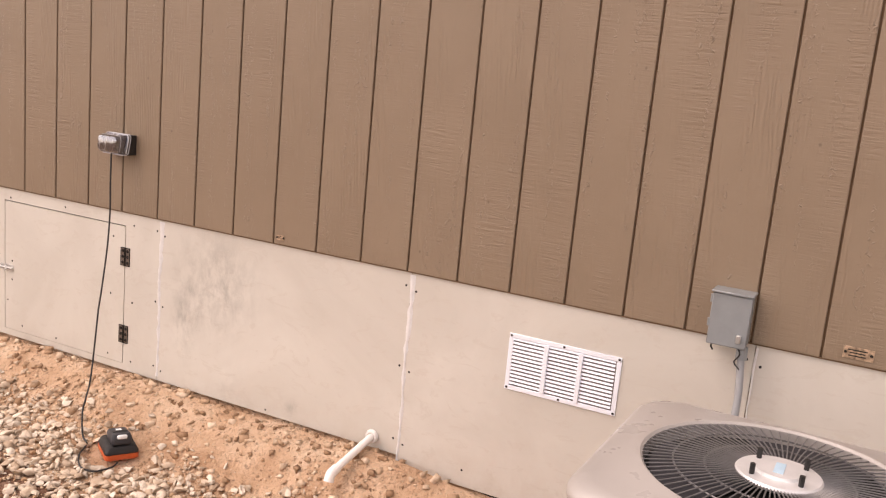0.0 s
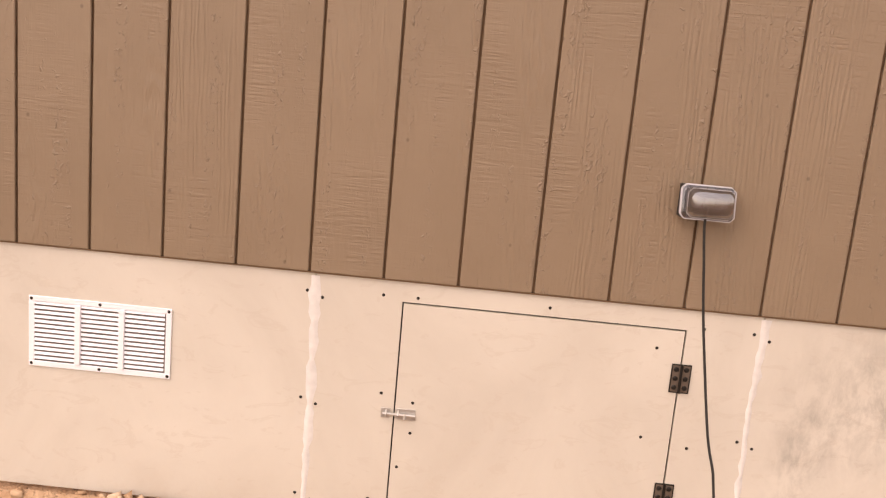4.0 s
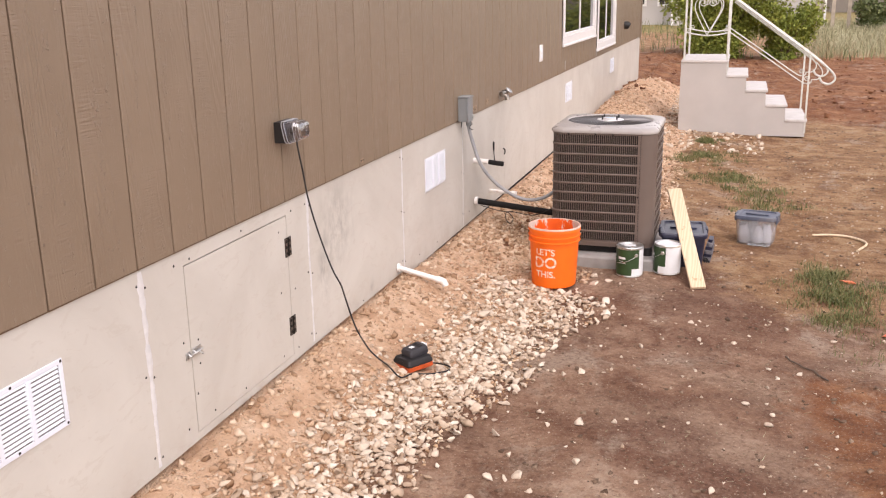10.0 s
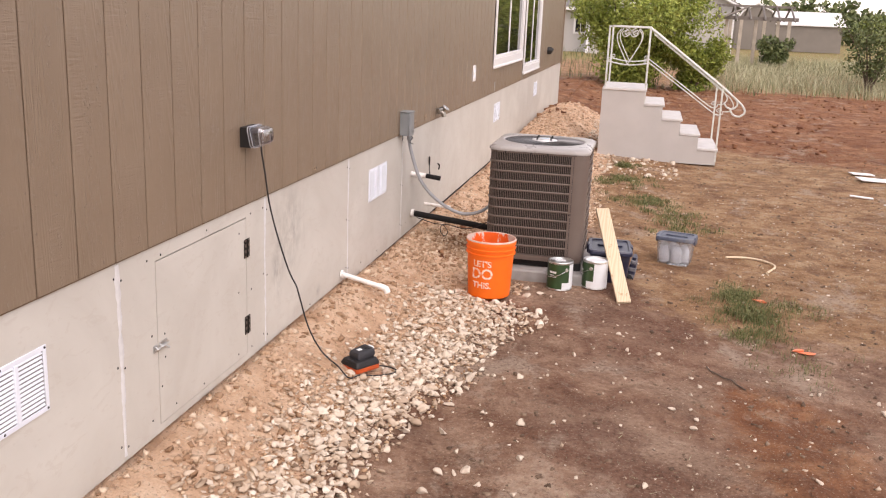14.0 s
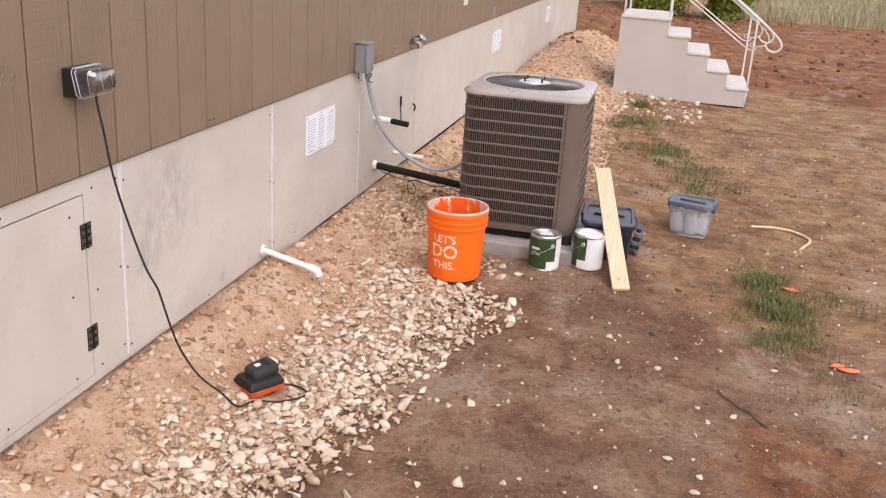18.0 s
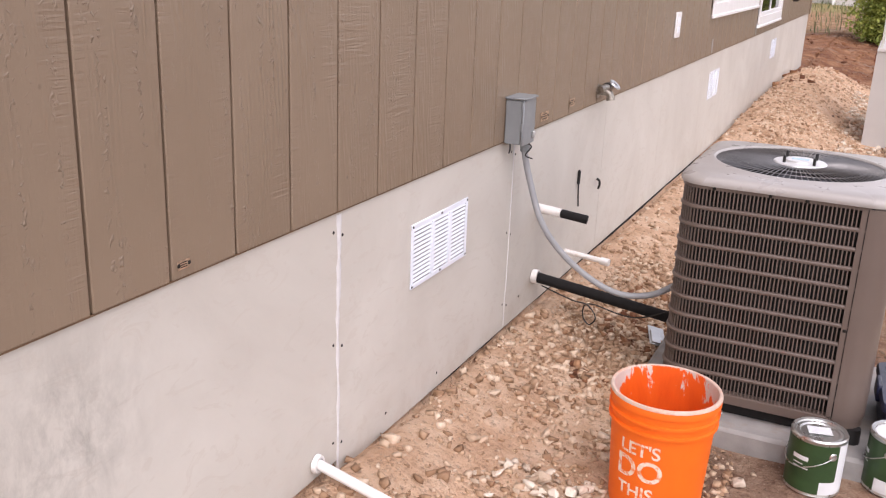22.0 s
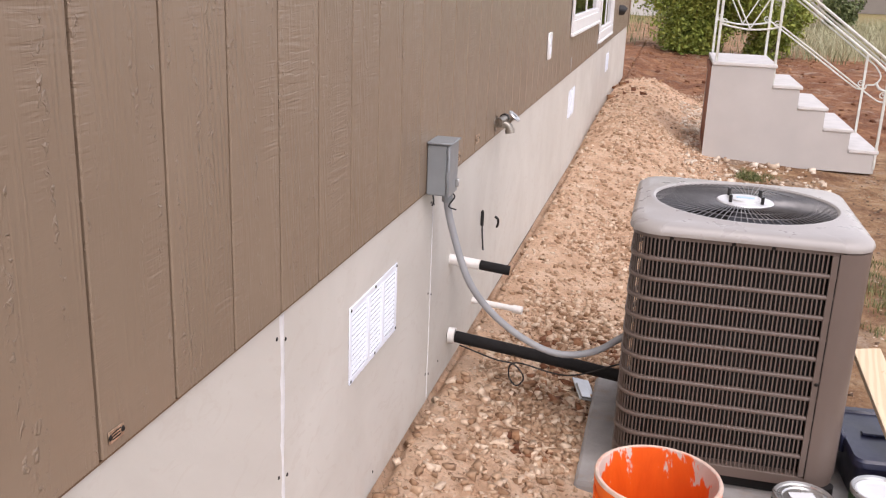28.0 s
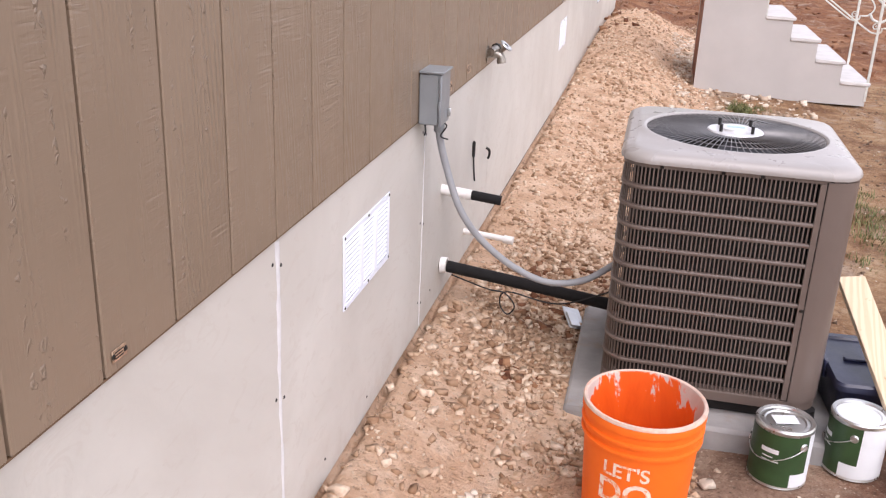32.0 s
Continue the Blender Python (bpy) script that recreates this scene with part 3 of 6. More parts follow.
def array_mesh(name, verts, faces, smooth=False):
    """A mesh straight from arrays; all faces have the same number of corners."""
    me = bpy.data.meshes.new(name)
    k = faces.shape[1]
    me.vertices.add(len(verts))
    me.vertices.foreach_set("co", np.ascontiguousarray(verts, np.float32).ravel())
    me.loops.add(faces.size)
    me.loops.foreach_set("vertex_index", np.ascontiguousarray(faces, np.int32).ravel())
    me.polygons.add(len(faces))
    me.polygons.foreach_set("loop_start", np.arange(0, faces.size, k, dtype=np.int32))
    me.polygons.foreach_set("loop_total", np.full(len(faces), k, np.int32))
    if smooth:
        me.polygons.foreach_set("use_smooth", np.ones(len(faces), bool))
    me.update(calc_edges=True)
    me.validate()
    return me


ground_mesh = array_mesh("ground", np.stack([GX.ravel(), GY.ravel(), GZ.ravel()], -1), quads, True)
for key, val in zones(GX.ravel(), GY.ravel()).items():
    a = ground_mesh.attributes.new(key, "FLOAT", "POINT")
    a.data.foreach_set("value", np.ascontiguousarray(val, np.float32))
ground_mesh.materials.append(SOIL)
tagged(new("ground", ground_mesh), "brown bare yard soil with a sandy bank along the house", "ground", kind="structure")
# ---- the house ----
PITCH = 0.2032
LONG, HIGH, SKIRT = 81 * PITCH, 2.75, 0.80
WIN = [(8.565, 10.85, 1.08, 2.25), (11.0, 12.78, 0.885, 2.25)]

wall = tagged(new("wall_east"), "taupe painted grooved wood siding wall of the house", "wall", kind="structure")
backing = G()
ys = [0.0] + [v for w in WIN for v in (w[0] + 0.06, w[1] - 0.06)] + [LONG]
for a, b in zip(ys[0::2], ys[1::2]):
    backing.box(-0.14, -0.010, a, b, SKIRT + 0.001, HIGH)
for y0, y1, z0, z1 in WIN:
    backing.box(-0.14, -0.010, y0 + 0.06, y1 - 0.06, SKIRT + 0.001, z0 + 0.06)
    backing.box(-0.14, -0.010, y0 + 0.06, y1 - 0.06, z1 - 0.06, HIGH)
part("backing", backing, GROOVE, wall, "groove floor behind the planks, coloured darker for shade")
# Dark strip drawn in as the shadow line under the siding's edge.
part("raw_lower_edge", G().box(-0.0115, -0.0030, 0.095, LONG - 0.09, SKIRT - 0.0042, SKIRT - 0.0004), GROOVE, wall, "thin dark strip for the shadow line under the siding")


def plank_mesh(z0, z1, width=PITCH - 0.0072):
    return G().box(-0.012, 0.0, -width / 2, width / 2, z0, z1, 0.0022).mesh("plank", False)


PLANKS = {}


def plank(parent, y, z0, z1, turn=None):
    key = (round(z0, 3), round(z1, 3))
    if key not in PLANKS:
        PLANKS[key] = plank_mesh(z0, z1)
        PLANKS[key].materials.append(SIDING)
    part("plank", PLANKS[key], SIDING, parent, at=turn if turn is not None else pose(0, y, 0))


# the end wall, its window and the corner boards
end_wall = tagged(new("wall_south"), "taupe grooved wood siding on the end of the house", "wall", kind="structure")
EW = (-2.72, -1.47, 1.46, 2.36)
DEEP = 8.2
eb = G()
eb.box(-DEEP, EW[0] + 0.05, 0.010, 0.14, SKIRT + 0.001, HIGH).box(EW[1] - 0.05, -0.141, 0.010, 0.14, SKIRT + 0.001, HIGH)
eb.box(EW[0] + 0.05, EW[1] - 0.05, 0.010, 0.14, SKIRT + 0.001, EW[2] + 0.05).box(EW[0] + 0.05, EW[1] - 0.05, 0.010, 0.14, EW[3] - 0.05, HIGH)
part("backing", eb, GROOVE, end_wall, "groove floor behind the planks, coloured darker for shade")
trim = tagged(new("corner_trim"), "taupe wood corner boards with rough grain", "trim", kind="structure")
part("corner_board", G().box(0.001, 0.017, 0.002, 0.092, SKIRT - 0.003, HIGH, 0.002), SIDING, trim)
part("corner_board", G().box(-0.085, 0.0165, -0.004, 0.0012, SKIRT - 0.003, HIGH, 0.002), SIDING, trim)
part("corner_board", G().box(0.001, 0.017, LONG - 0.09, LONG + 0.017, SKIRT - 0.012, HIGH, 0.002), SIDING, trim)
part("corner_board", G().box(-DEEP - 0.017, -DEEP + 0.08, -0.018, -0.001, SKIRT - 0.012, HIGH, 0.002), SIDING, trim)
closing = tagged(new("wall_north"), "taupe siding on the far end of the house", "wall", kind="structure")
part("panel", G().box(-DEEP, -0.141, LONG - 0.13, LONG, SKIRT, HIGH), SIDING, closing)
closing = tagged(new("wall_west"), "taupe siding on the far long side of the house", "wall", kind="structure")
part("panel", G().box(-DEEP, -DEEP + 0.13, 0.141, LONG - 0.131, SKIRT, HIGH), SIDING, closing)
roof = tagged(new("roof"), "low grey shingle roof with white fascia", "roof", kind="structure")
part("shingle_slope", G().prism([(-DEEP - 0.15, HIGH + 0.02), (0.12, HIGH + 0.02), (0.12, HIGH + 0.14), (-DEEP / 2, HIGH + 1.0), (-DEEP - 0.15, HIGH + 0.14)], "y", -0.12, LONG + 0.12), FARROOF, roof)
part("fascia", G().box(0.121, 0.14, -0.12, LONG + 0.12, HIGH + 0.0, HIGH + 0.15), FARTRIM, roof)
under = tagged(new("floor"), "black wrapped underside of the house floor", "floor", kind="structure")
part("underbelly", G().box(-DEEP + 0.02, -0.03, 0.02, LONG - 0.02, SKIRT - 0.005, SKIRT + 0.03), UNDER, under)


def window(name, rect, face, label):
    """A white vinyl slider; face maps (along, out, z) into the world."""
    a0, a1, z0, z1 = rect
    w = tagged(new(name), label, "window", kind="structure")
    w.matrix_basis = face
    t = 0.085
    casing = G().box(0.0, 0.014, a0, a1, z0, z0 + t, 0.003).box(0.0, 0.014, a0, a1, z1 - t, z1, 0.003)
    casing.box(0.0, 0.0135, a0, a0 + t, z0 + t, z1 - t, 0.003).box(0.0, 0.0135, a1 - t, a1, z0 + t, z1 - t, 0.003)
    part("window_casing", casing, WHITE, w)
    part("window_sill", G().box(0.0, 0.022, a0 - 0.005, a1 + 0.005, z0 - 0.02, z0 + 0.004, 0.004), WHITE, w)
    b0, b1, c0, c1, s = a0 + t, a1 - t, z0 + t, z1 - t, 0.032
    fr = G().box(-0.05, 0.005, b0, b1, c0, c0 + s, 0.003).box(-0.05, 0.005, b0, b1, c1 - s, c1, 0.003)
    fr.box(-0.05, 0.0045, b0, b0 + s, c0 + s, c1 - s, 0.003).box(-0.05, 0.0045, b1 - s, b1, c0 + s, c1 - s, 0.003)
    part("window_frame", fr, WHITE, w)
    mid = (b0 + b1) / 2
    part("mullion", G().box(-0.045, -0.006, mid - 0.026, mid + 0.026, c0 + s, c1 - s, 0.003), WHITE, w)
    part("pane", G().box(-0.018, -0.012, b0 + s, mid - 0.03, c0 + s, c1 - s), GLASS, w)
    part("pane", G().box(-0.026, -0.020, mid + 0.03, b1 - s, c0 + s, c1 - s), GLASS, w)
    # Black sheet stands in for the unlit room behind the panes.
    part("dark_room", G().box(-0.13, -0.128, a0 + 0.05, a1 - 0.05, z0 + 0.05, z1 - 0.05), COIL, w)


window("window_1", WIN[0], pose(0.002, 0, 0), "white vinyl sliding window in a wide white casing")
window("window_2", WIN[1], pose(0.002, 0, 0), "white vinyl sliding window with a low sill")
window("window_3", EW, pose(0, -0.002, 0, 0, 0, -90), "small white vinyl window in the end wall")

# ---- skirting ----
skirting = tagged(new("skirting"), "pale cement board skirting with caulked joints below the siding", "wall", kind="structure")
SEAM0, BOARDW = 1.236, 1.2192


def soil_marks(me, along):
    """Where mud splashes and soot have a share in the board's colour."""
    co = np.empty(len(me.vertices) * 3, np.float32)
    me.vertices.foreach_get("co", co)
    co = co.reshape(-1, 3)
    y, z = co[:, 1] + along, co[:, 2]
    mud = np.clip(1 - (z - 0.05) / 0.16, 0, 1) * 0.35
    soot = near(y, 2.76, 0.17) * near(z, 0.58, 0.17) + 0.9 * near(y, 2.60, 0.06) * near(z, 0.38, 0.14) + 0.35 * near(y, 2.85, 0.08) * near(z, 0.15, 0.1)
    soot = soot + 0.9 * near(y, 3.18, 0.03) * near(z, 0.14, 0.03)
    for key, v in (("mud", mud), ("soot", soot)):
        a = me.attributes.new(key, "FLOAT", "POINT")
        a.data.foreach_set("value", np.ascontiguousarray(v, np.float32))


def board_sheet(y0, y1, z0, z1, hole=None):
    """A board as a fine grid of cells with thickness, so that its marks can vary; hole: the cut-out for a hatch."""
    nyy, nzz = max(2, int((y1 - y0) / 0.03)), max(2, int((z1 - z0) / 0.03))
    yy, zz = np.linspace(y0, y1, nyy + 1), np.linspace(z0, z1, nzz + 1)
    if hole:
        for edge in hole[:2]:
            yy[np.argmin(abs(yy - edge))] = edge
        for edge in hole[2:]:
            zz[np.argmin(abs(zz - edge))] = edge
    g = G()
    v = [(0.0, a, b) for a in yy for b in zz]
    k = nzz + 1
    f = []
    for i in range(nyy):
        for j in range(nzz):
            if hole and hole[0] <= (yy[i] + yy[i + 1]) / 2 <= hole[1] and hole[2] <= (zz[j] + zz[j + 1]) / 2 <= hole[3]:
                continue
            f.append((i * k + j, (i + 1) * k + j, (i + 1) * k + j + 1, i * k + j + 1))
    g.add(v, f)
    rim = [(y0, y1, z0, z1)] + ([hole] if hole else [])
    for r in rim:
        a, b, c, d = r
        q = [(a, c), (b, c), (b, d), (a, d)]
        for (u0, w0), (u1, w1) in zip(q, q[1:] + q[:1]):
            g.add([(0, u0, w0), (0, u1, w1), (-0.011, u1, w1), (-0.011, u0, w0)], [(0, 1, 2, 3)])
    g.add([(-0.011, y0, z0), (-0.011, y1, z0), (-0.011, y1, z1), (-0.011, y0, z1)], [(0, 1, 2, 3)] if not hole else [])
    me = g.mesh("board", False)
    me.materials.append(BOARD)
    soil_marks(me, 0)
    return me


HATCH = (1.478, 2.254, 0.112, 0.738)
edges = [0.012, SEAM0] + [SEAM0 + BOARDW * i for i in range(1, 13)] + [LONG - 0.004]
for i, (a, b) in enumerate(zip(edges, edges[1:])):
    if b - a > 0.05:
        part("board", board_sheet(a + 0.0012, b - 0.0012, 0.082 if i < 3 else 0.038, SKIRT - 0.006, HATCH if i == 1 else None), BOARD, skirting, at=pose(-0.010, 0, 0))
# Black boxes behind the boards stand in for the dark void in the gaps.
part("frame_behind", G().box(-0.06, -0.022, 0.06, LONG - 0.05, -0.22, 0.030).box(-0.06, -0.022, 0.06, LONG - 0.05, 0.73, SKIRT - 0.006), UNDER, skirting)
part("edge_board", G().box(-0.060, -0.019, 0.0, 0.012, -0.2, SKIRT - 0.014, 0.001), BOARD, skirting)


def caulk(y, z0, z1, wide, seed):
    r = random.Random(seed)
    g, n = G(), 26
    left, right = [], []
    off = 0.0
    for i in range(n + 1):
        z = z0 + (z1 - z0) * i / n
        off = 0.8 * off + r.uniform(-0.003, 0.003)
        h = wide * r.uniform(0.45, 1.2) * (0.65 + 0.45 * i / n) / 2
        left.append((y + off - h, z))
        right.append((y + off + h, z))
    v = []
    for (a, z), (b, _) in zip(left, right):
        v += [(-0.0102, a, z), (-0.0075, (2 * a + b) / 3, z), (-0.0075, (a + 2 * b) / 3, z), (-0.0102, b, z)]
    f = [(4 * i + j, 4 * i + j + 1, 4 * i + j + 5, 4 * i + j + 4) for i in range(n) for j in range(3)]
    return g.add(v, f)


for i in range(12):
    y = SEAM0 + BOARDW * i
    if i < 4:
        part("caulk_joint", caulk(y + 0.002, 0.10 if i < 2 else 0.05, SKIRT - 0.012, (0.032, 0.025, 0.021, 0.007)[i], i), CAULK, skirting)

screw_mesh = G().lathe([(0.0, 0.0018), (0.0032, 0.0016), (0.0048, 0.0)], 8).mesh("screw")
screw_mesh.materials.append(SCREW)


def screw(parent, y, z, x=-0.010):
    part("screw", screw_mesh, SCREW, parent, at=pose(x, y, z, 0, 90, 0))


for i in range(4):
    y = SEAM0 + BOARDW * i
    for z in (0.74, 0.43, 0.14):
        screw(skirting, y - 0.021, z + 0.004)
        screw(skirting, y + 0.022, z - 0.012)
for y, z in ((0.05, 0.765), (1.425, 0.752), (1.425, 0.15), (1.52, 0.752), (2.30, 0.745), (2.30, 0.40), (2.30, 0.13), (1.88, 0.762), (1.44, 0.47), (4.30, 0.09), (5.05, 0.12)):
    screw(skirting, y, z)
for y, z in ((3.05, 0.10), (3.95, 0.10)):
    screw(skirting, y, z)

# the hatch in the skirting
hatch = thing("access_hatch", "closed pale cement board crawlspace hatch in the skirting", "hatch", pose(-0.010, HATCH[0], HATCH[2]))
hm = board_sheet(HATCH[0] + 0.0045, HATCH[1] - 0.0045, HATCH[2] + 0.002, HATCH[3] - 0.005)
hm.transform(Matrix.Translation((0, -HATCH[0], -HATCH[2])))
part("panel", hm, BOARD, hatch)
# Black panel behind the hatch paints the shade in its edge gaps.
part("gap_shadow", G().box(-0.030, -0.014, -0.01, 0.786, -0.01, 0.643), UNDER, hatch)
for hz in (0.60, 0.249):
    lo_, hi_ = hz - HATCH[2] - 0.038, hz - HATCH[2] + 0.038
    hinge = part("hinge", G().box(0.0005, 0.003, 0.752, 0.7735, lo_, hi_, 0.0006).box(0.0005, 0.003, 0.7785, 0.800, lo_, hi_, 0.0006), BRONZE, hatch, "dark bronze butt hinge")
    part("pin", G().tube([(0.004, 0.776, lo_ - 0.003), (0.004, 0.776, hi_ + 0.003)], 0.0042, 8), SCREW, hinge)
    for dy in (0.762, 0.790):
        for dz in (-0.026, 0, 0.026):
            part("screw", screw_mesh, SCREW, hinge, at=pose(0.003, dy, hz - HATCH[2] + dz, 0, 90, 0) @ Matrix.Scale(1.6, 4))
    part("rim", G().box(0.0004, 0.0033, 0.749, 0.752, lo_, hi_).box(0.0004, 0.0033, 0.800, 0.803, lo_, hi_).box(0.0004, 0.0033, 0.749, 0.803, lo_ - 0.003, lo_).box(0.0004, 0.0033, 0.749, 0.803, hi_, hi_ + 0.003), SCREW, hinge)
LZ = 0.415 - HATCH[2]
bolt = part("barrel_bolt", G().box(0.0005, 0.0035, 0.008, 0.062, LZ - 0.016, LZ + 0.016, 0.0008).box(0.0005, 0.0035, -0.034, -0.008, LZ - 0.014, LZ + 0.014, 0.0008), ZINC, hatch, "zinc barrel bolt, shot")
part("rod", G().tube([(0.009, -0.03, LZ), (0.009, 0.062, LZ)], 0.0042, 8), ZINC, bolt)
part("knob", G().tube([(0.009, 0.034, LZ), (0.024, 0.034, LZ - 0.006), (0.03, 0.034, LZ - 0.008)], 0.0038, 8), ZINC, bolt)
part("staple", G().tube([(0.003, 0.014, LZ - 0.008), (0.014, 0.014, LZ), (0.003, 0.014, LZ + 0.008)], 0.003, 6), ZINC, bolt)
part("staple", G().tube([(0.003, -0.02, LZ - 0.008), (0.014, -0.02, LZ), (0.003, -0.02, LZ + 0.008)], 0.003, 6), ZINC, bolt)
for y, z in ((1.53, 0.45), (1.53, 0.36), (1.50, 0.255), (1.60, 0.145), (1.83, 0.135), (2.18, 0.68), (2.17, 0.42), (2.16, 0.14)):
    part("screw", screw_mesh, SCREW, hatch, at=pose(0.0, y - HATCH[0], z - HATCH[2], 0, 90, 0))


# vents
def vent(y0, z0, w=0.405, h=0.205, label="white plastic louvred foundation vent screwed to the skirting"):
    v = thing("foundation_vent", label, "vent", pose(-0.010, y0, z0), group="foundation vents")
    part("flange", G().box(0.0005, 0.005, 0, w, 0, 0.016, 0.0015).box(0.0005, 0.005, 0, w, h - 0.016, h, 0.0015).box(0.0005, 0.0047, 0, 0.016, 0.016, h - 0.016, 0.001).box(0.0005, 0.0047, w - 0.016, w, 0.016, h - 0.016, 0.001), VENTWHITE, v)
    # Dark grey plate stands in for the shade between the slats.
    part("backing", G().box(0.0003, 0.0012, 0.004, w - 0.004, 0.004, h - 0.004), GUARD, v)
    a, b = 0.016, w - 0.016
    third = (b - a) / 3
    for i in (1, 2):
        part("mullion", G().box(0.0012, 0.0095, a + third * i - 0.008, a + third * i + 0.008, 0.016, h - 0.016, 0.001), VENTWHITE, v)
    n = 13
    gap = (h - 0.032) / n
    slat = G().prism([(0.0012, gap * 0.98), (0.0050, gap * 0.50), (0.0045, gap * 0.42), (0.0012, gap * 0.56)], "y", 0.0, third - 0.008).mesh("slat", False)
    slat.materials.append(VENTWHITE)
    for c in range(3):
        for i in range(n):
            part("slat", slat, VENTWHITE, v, at=pose(0, a + third * c + (0 if c == 0 else 0.004), 0.016 + gap * i))
    for sy, sz in ((0.008, 0.008), (w / 2, 0.008), (w - 0.008, 0.008), (0.008, h - 0.008), (w / 2, h - 0.008), (w - 0.008, h - 0.008)):
        part("screw", screw_mesh, SCREW, v, at=pose(0.005, sy, sz, 0, 90, 0))
    return v


v0 = vent(0.438, 0.447)
copy_thing(v0, pose(-0.010, 4.082, 0.453))
copy_thing(v0, pose(-0.010, 8.85, 0.455))
copy_thing(v0, pose(-0.010, 12.44, 0.465))

# ---- fittings on the wall ----
outlet = thing("outdoor_outlet", "black outdoor outlet under a clear bubble cover on the siding", "outlet", pose(0.0, 2.243, 1.095) @ Matrix.Scale(0.92, 4))
part("base", G().prism([(0.001, -0.046), (0.052, -0.046), (0.034, 0.044), (0.001, 0.044)], "y", -0.070, 0.074), BLACK, outlet, "black plastic base")
part("receptacle", G().box(0.036, 0.046, -0.058, 0.062, -0.036, 0.036, 0.004), INSIDE, outlet)
for sy in (-0.03, 0.034):
    part("socket", G().lathe([(0.0, 0.004), (0.016, 0.004), (0.018, 0.0)], 14), CHARGERGREY, outlet, at=pose(0.046, sy, 0.0, 0, 90, 0))


def rim(x_low, x_top, a, b, c, d):
    """A chamfered outline that leans from x_low at its foot to x_top."""
    lean = lambda zz: x_low + (x_top - x_low) * (zz - c) / (d - c)
    return [(lean(zz), yy, zz) for yy, zz in ((a + 0.012, c), (b - 0.012, c), (b, c + 0.012), (b, d - 0.012), (b - 0.012, d), (a + 0.012, d), (a, d - 0.012), (a, c + 0.012))]


edge_line = lambda r, *w: G().tube(rim(*w) + rim(*w)[:1], r, 6, False)
lid = part("bubble_cover", G().loops([rim(0.053, 0.035, -0.072, 0.076, -0.046, 0.046), rim(0.066, 0.046, -0.072, 0.076, -0.046, 0.046), rim(0.068, 0.048, -0.066, 0.070, -0.042, 0.043), rim(0.094, 0.084, -0.062, 0.066, -0.038, 0.042)]), BUBBLE, outlet, "clear plastic sides of the cover")
face = part("cover_face", G().loops([rim(0.0945, 0.0845, -0.062, 0.066, -0.038, 0.042), rim(0.110, 0.108, -0.055, 0.059, -0.030, 0.036), rim(0.115, 0.113, -0.045, 0.049, -0.020, 0.027)], (False, True)), FACE, outlet, "clear glossy face of the cover")
lid.visible_shadow = face.visible_shadow = False
part("cover_rim", edge_line(0.0016, 0.053, 0.035, -0.073, 0.077, -0.047, 0.047), RIMGREY, outlet, "pale moulded rim of the cover")
part("cover_rim", edge_line(0.0014, 0.067, 0.047, -0.073, 0.077, -0.047, 0.047), RIMGREY, outlet, "pale moulded rim of the cover")
part("cover_rim", edge_line(0.0007, 0.094, 0.084, -0.062, 0.066, -0.038, 0.042), RIMGREY, outlet, "pale moulded edge of the cover")
part("plug", G().box(0.046, 0.074, -0.012, 0.018, -0.016, 0.014, 0.004), BLACK, outlet)


def curve_points(pts, n=10):
    """A smooth line through points (Catmull-Rom)."""
    p = [Vector(q) for q in pts]
    p = [2 * p[0] - p[1]] + p + [2 * p[-1] - p[-2]]
    out = []
    for k in range(1, len(p) - 2):
        for i in range(n):
            t = i / n
            out.append(0.5 * (2 * p[k] + (p[k + 1] - p[k - 1]) * t + (2 * p[k - 1] - 5 * p[k] + 4 * p[k + 1] - p[k + 2]) * t * t + (3 * p[k] - p[k - 1] - 3 * p[k + 1] + p[k + 2]) * t ** 3))
    return out + [p[-2]]


CX, CY = 0.395, 2.655
cz = gz(CX, CY)
cord = [(0.072, 2.246, 1.085), (0.069, 2.239, 1.044), (0.081, 2.25, 0.936), (0.093, 2.264, 0.81), (0.12, 2.282, 0.671), (0.164, 2.303, 0.509), (0.195, 2.32, 0.43), (0.203, 2.324, 0.40), (0.241, 2.345, 0.241), (0.282, 2.372, 0.136), (0.320, 2.392, 0.08), (0.361, 2.418, 0.034)]
cord += [(x, y, gz(x, y) + 0.02) for x, y in ((0.40, 2.465), (0.438, 2.53), (0.51, 2.57), (0.568, 2.64), (0.56, 2.70), (0.50, 2.725), (0.455, 2.715))]
solid("power_cord", G().tube(curve_points(cord, 8), 0.0037, 7), BLACK, "thin black power cord from the wall outlet to the charger", "cord")

charger = thing("battery_charger", "black and orange cordless tool battery charger on the gravel", "charger", pose(CX, CY, cz + 0.008, 0, 0, 58) @ Matrix.Scale(0.82, 4))
slab = lambda hx, hy, r, z: [(x, y, z) for x, y, _ in corner_loop(hx, hy, r)]


def corner_loop(hx, hy, r, n=5):
    pts = []
    for k, (sx, sy) in enumerate(((1, 1), (-1, 1), (-1, -1), (1, -1))):
        for i in range(n + 1):
            a = math.pi / 2 * (k + i / n)
            pts.append((sx * (hx - r) + r * math.cos(a), sy * (hy - r) + r * math.sin(a), 0))
    return pts


part("base", G().loops([slab(0.086, 0.072, 0.016, 0.0), slab(0.092, 0.078, 0.018, 0.006), slab(0.092, 0.078, 0.018, 0.028), slab(0.089, 0.075, 0.018, 0.030)], (True, True)), CHARGERRED, charger, "orange-red base")
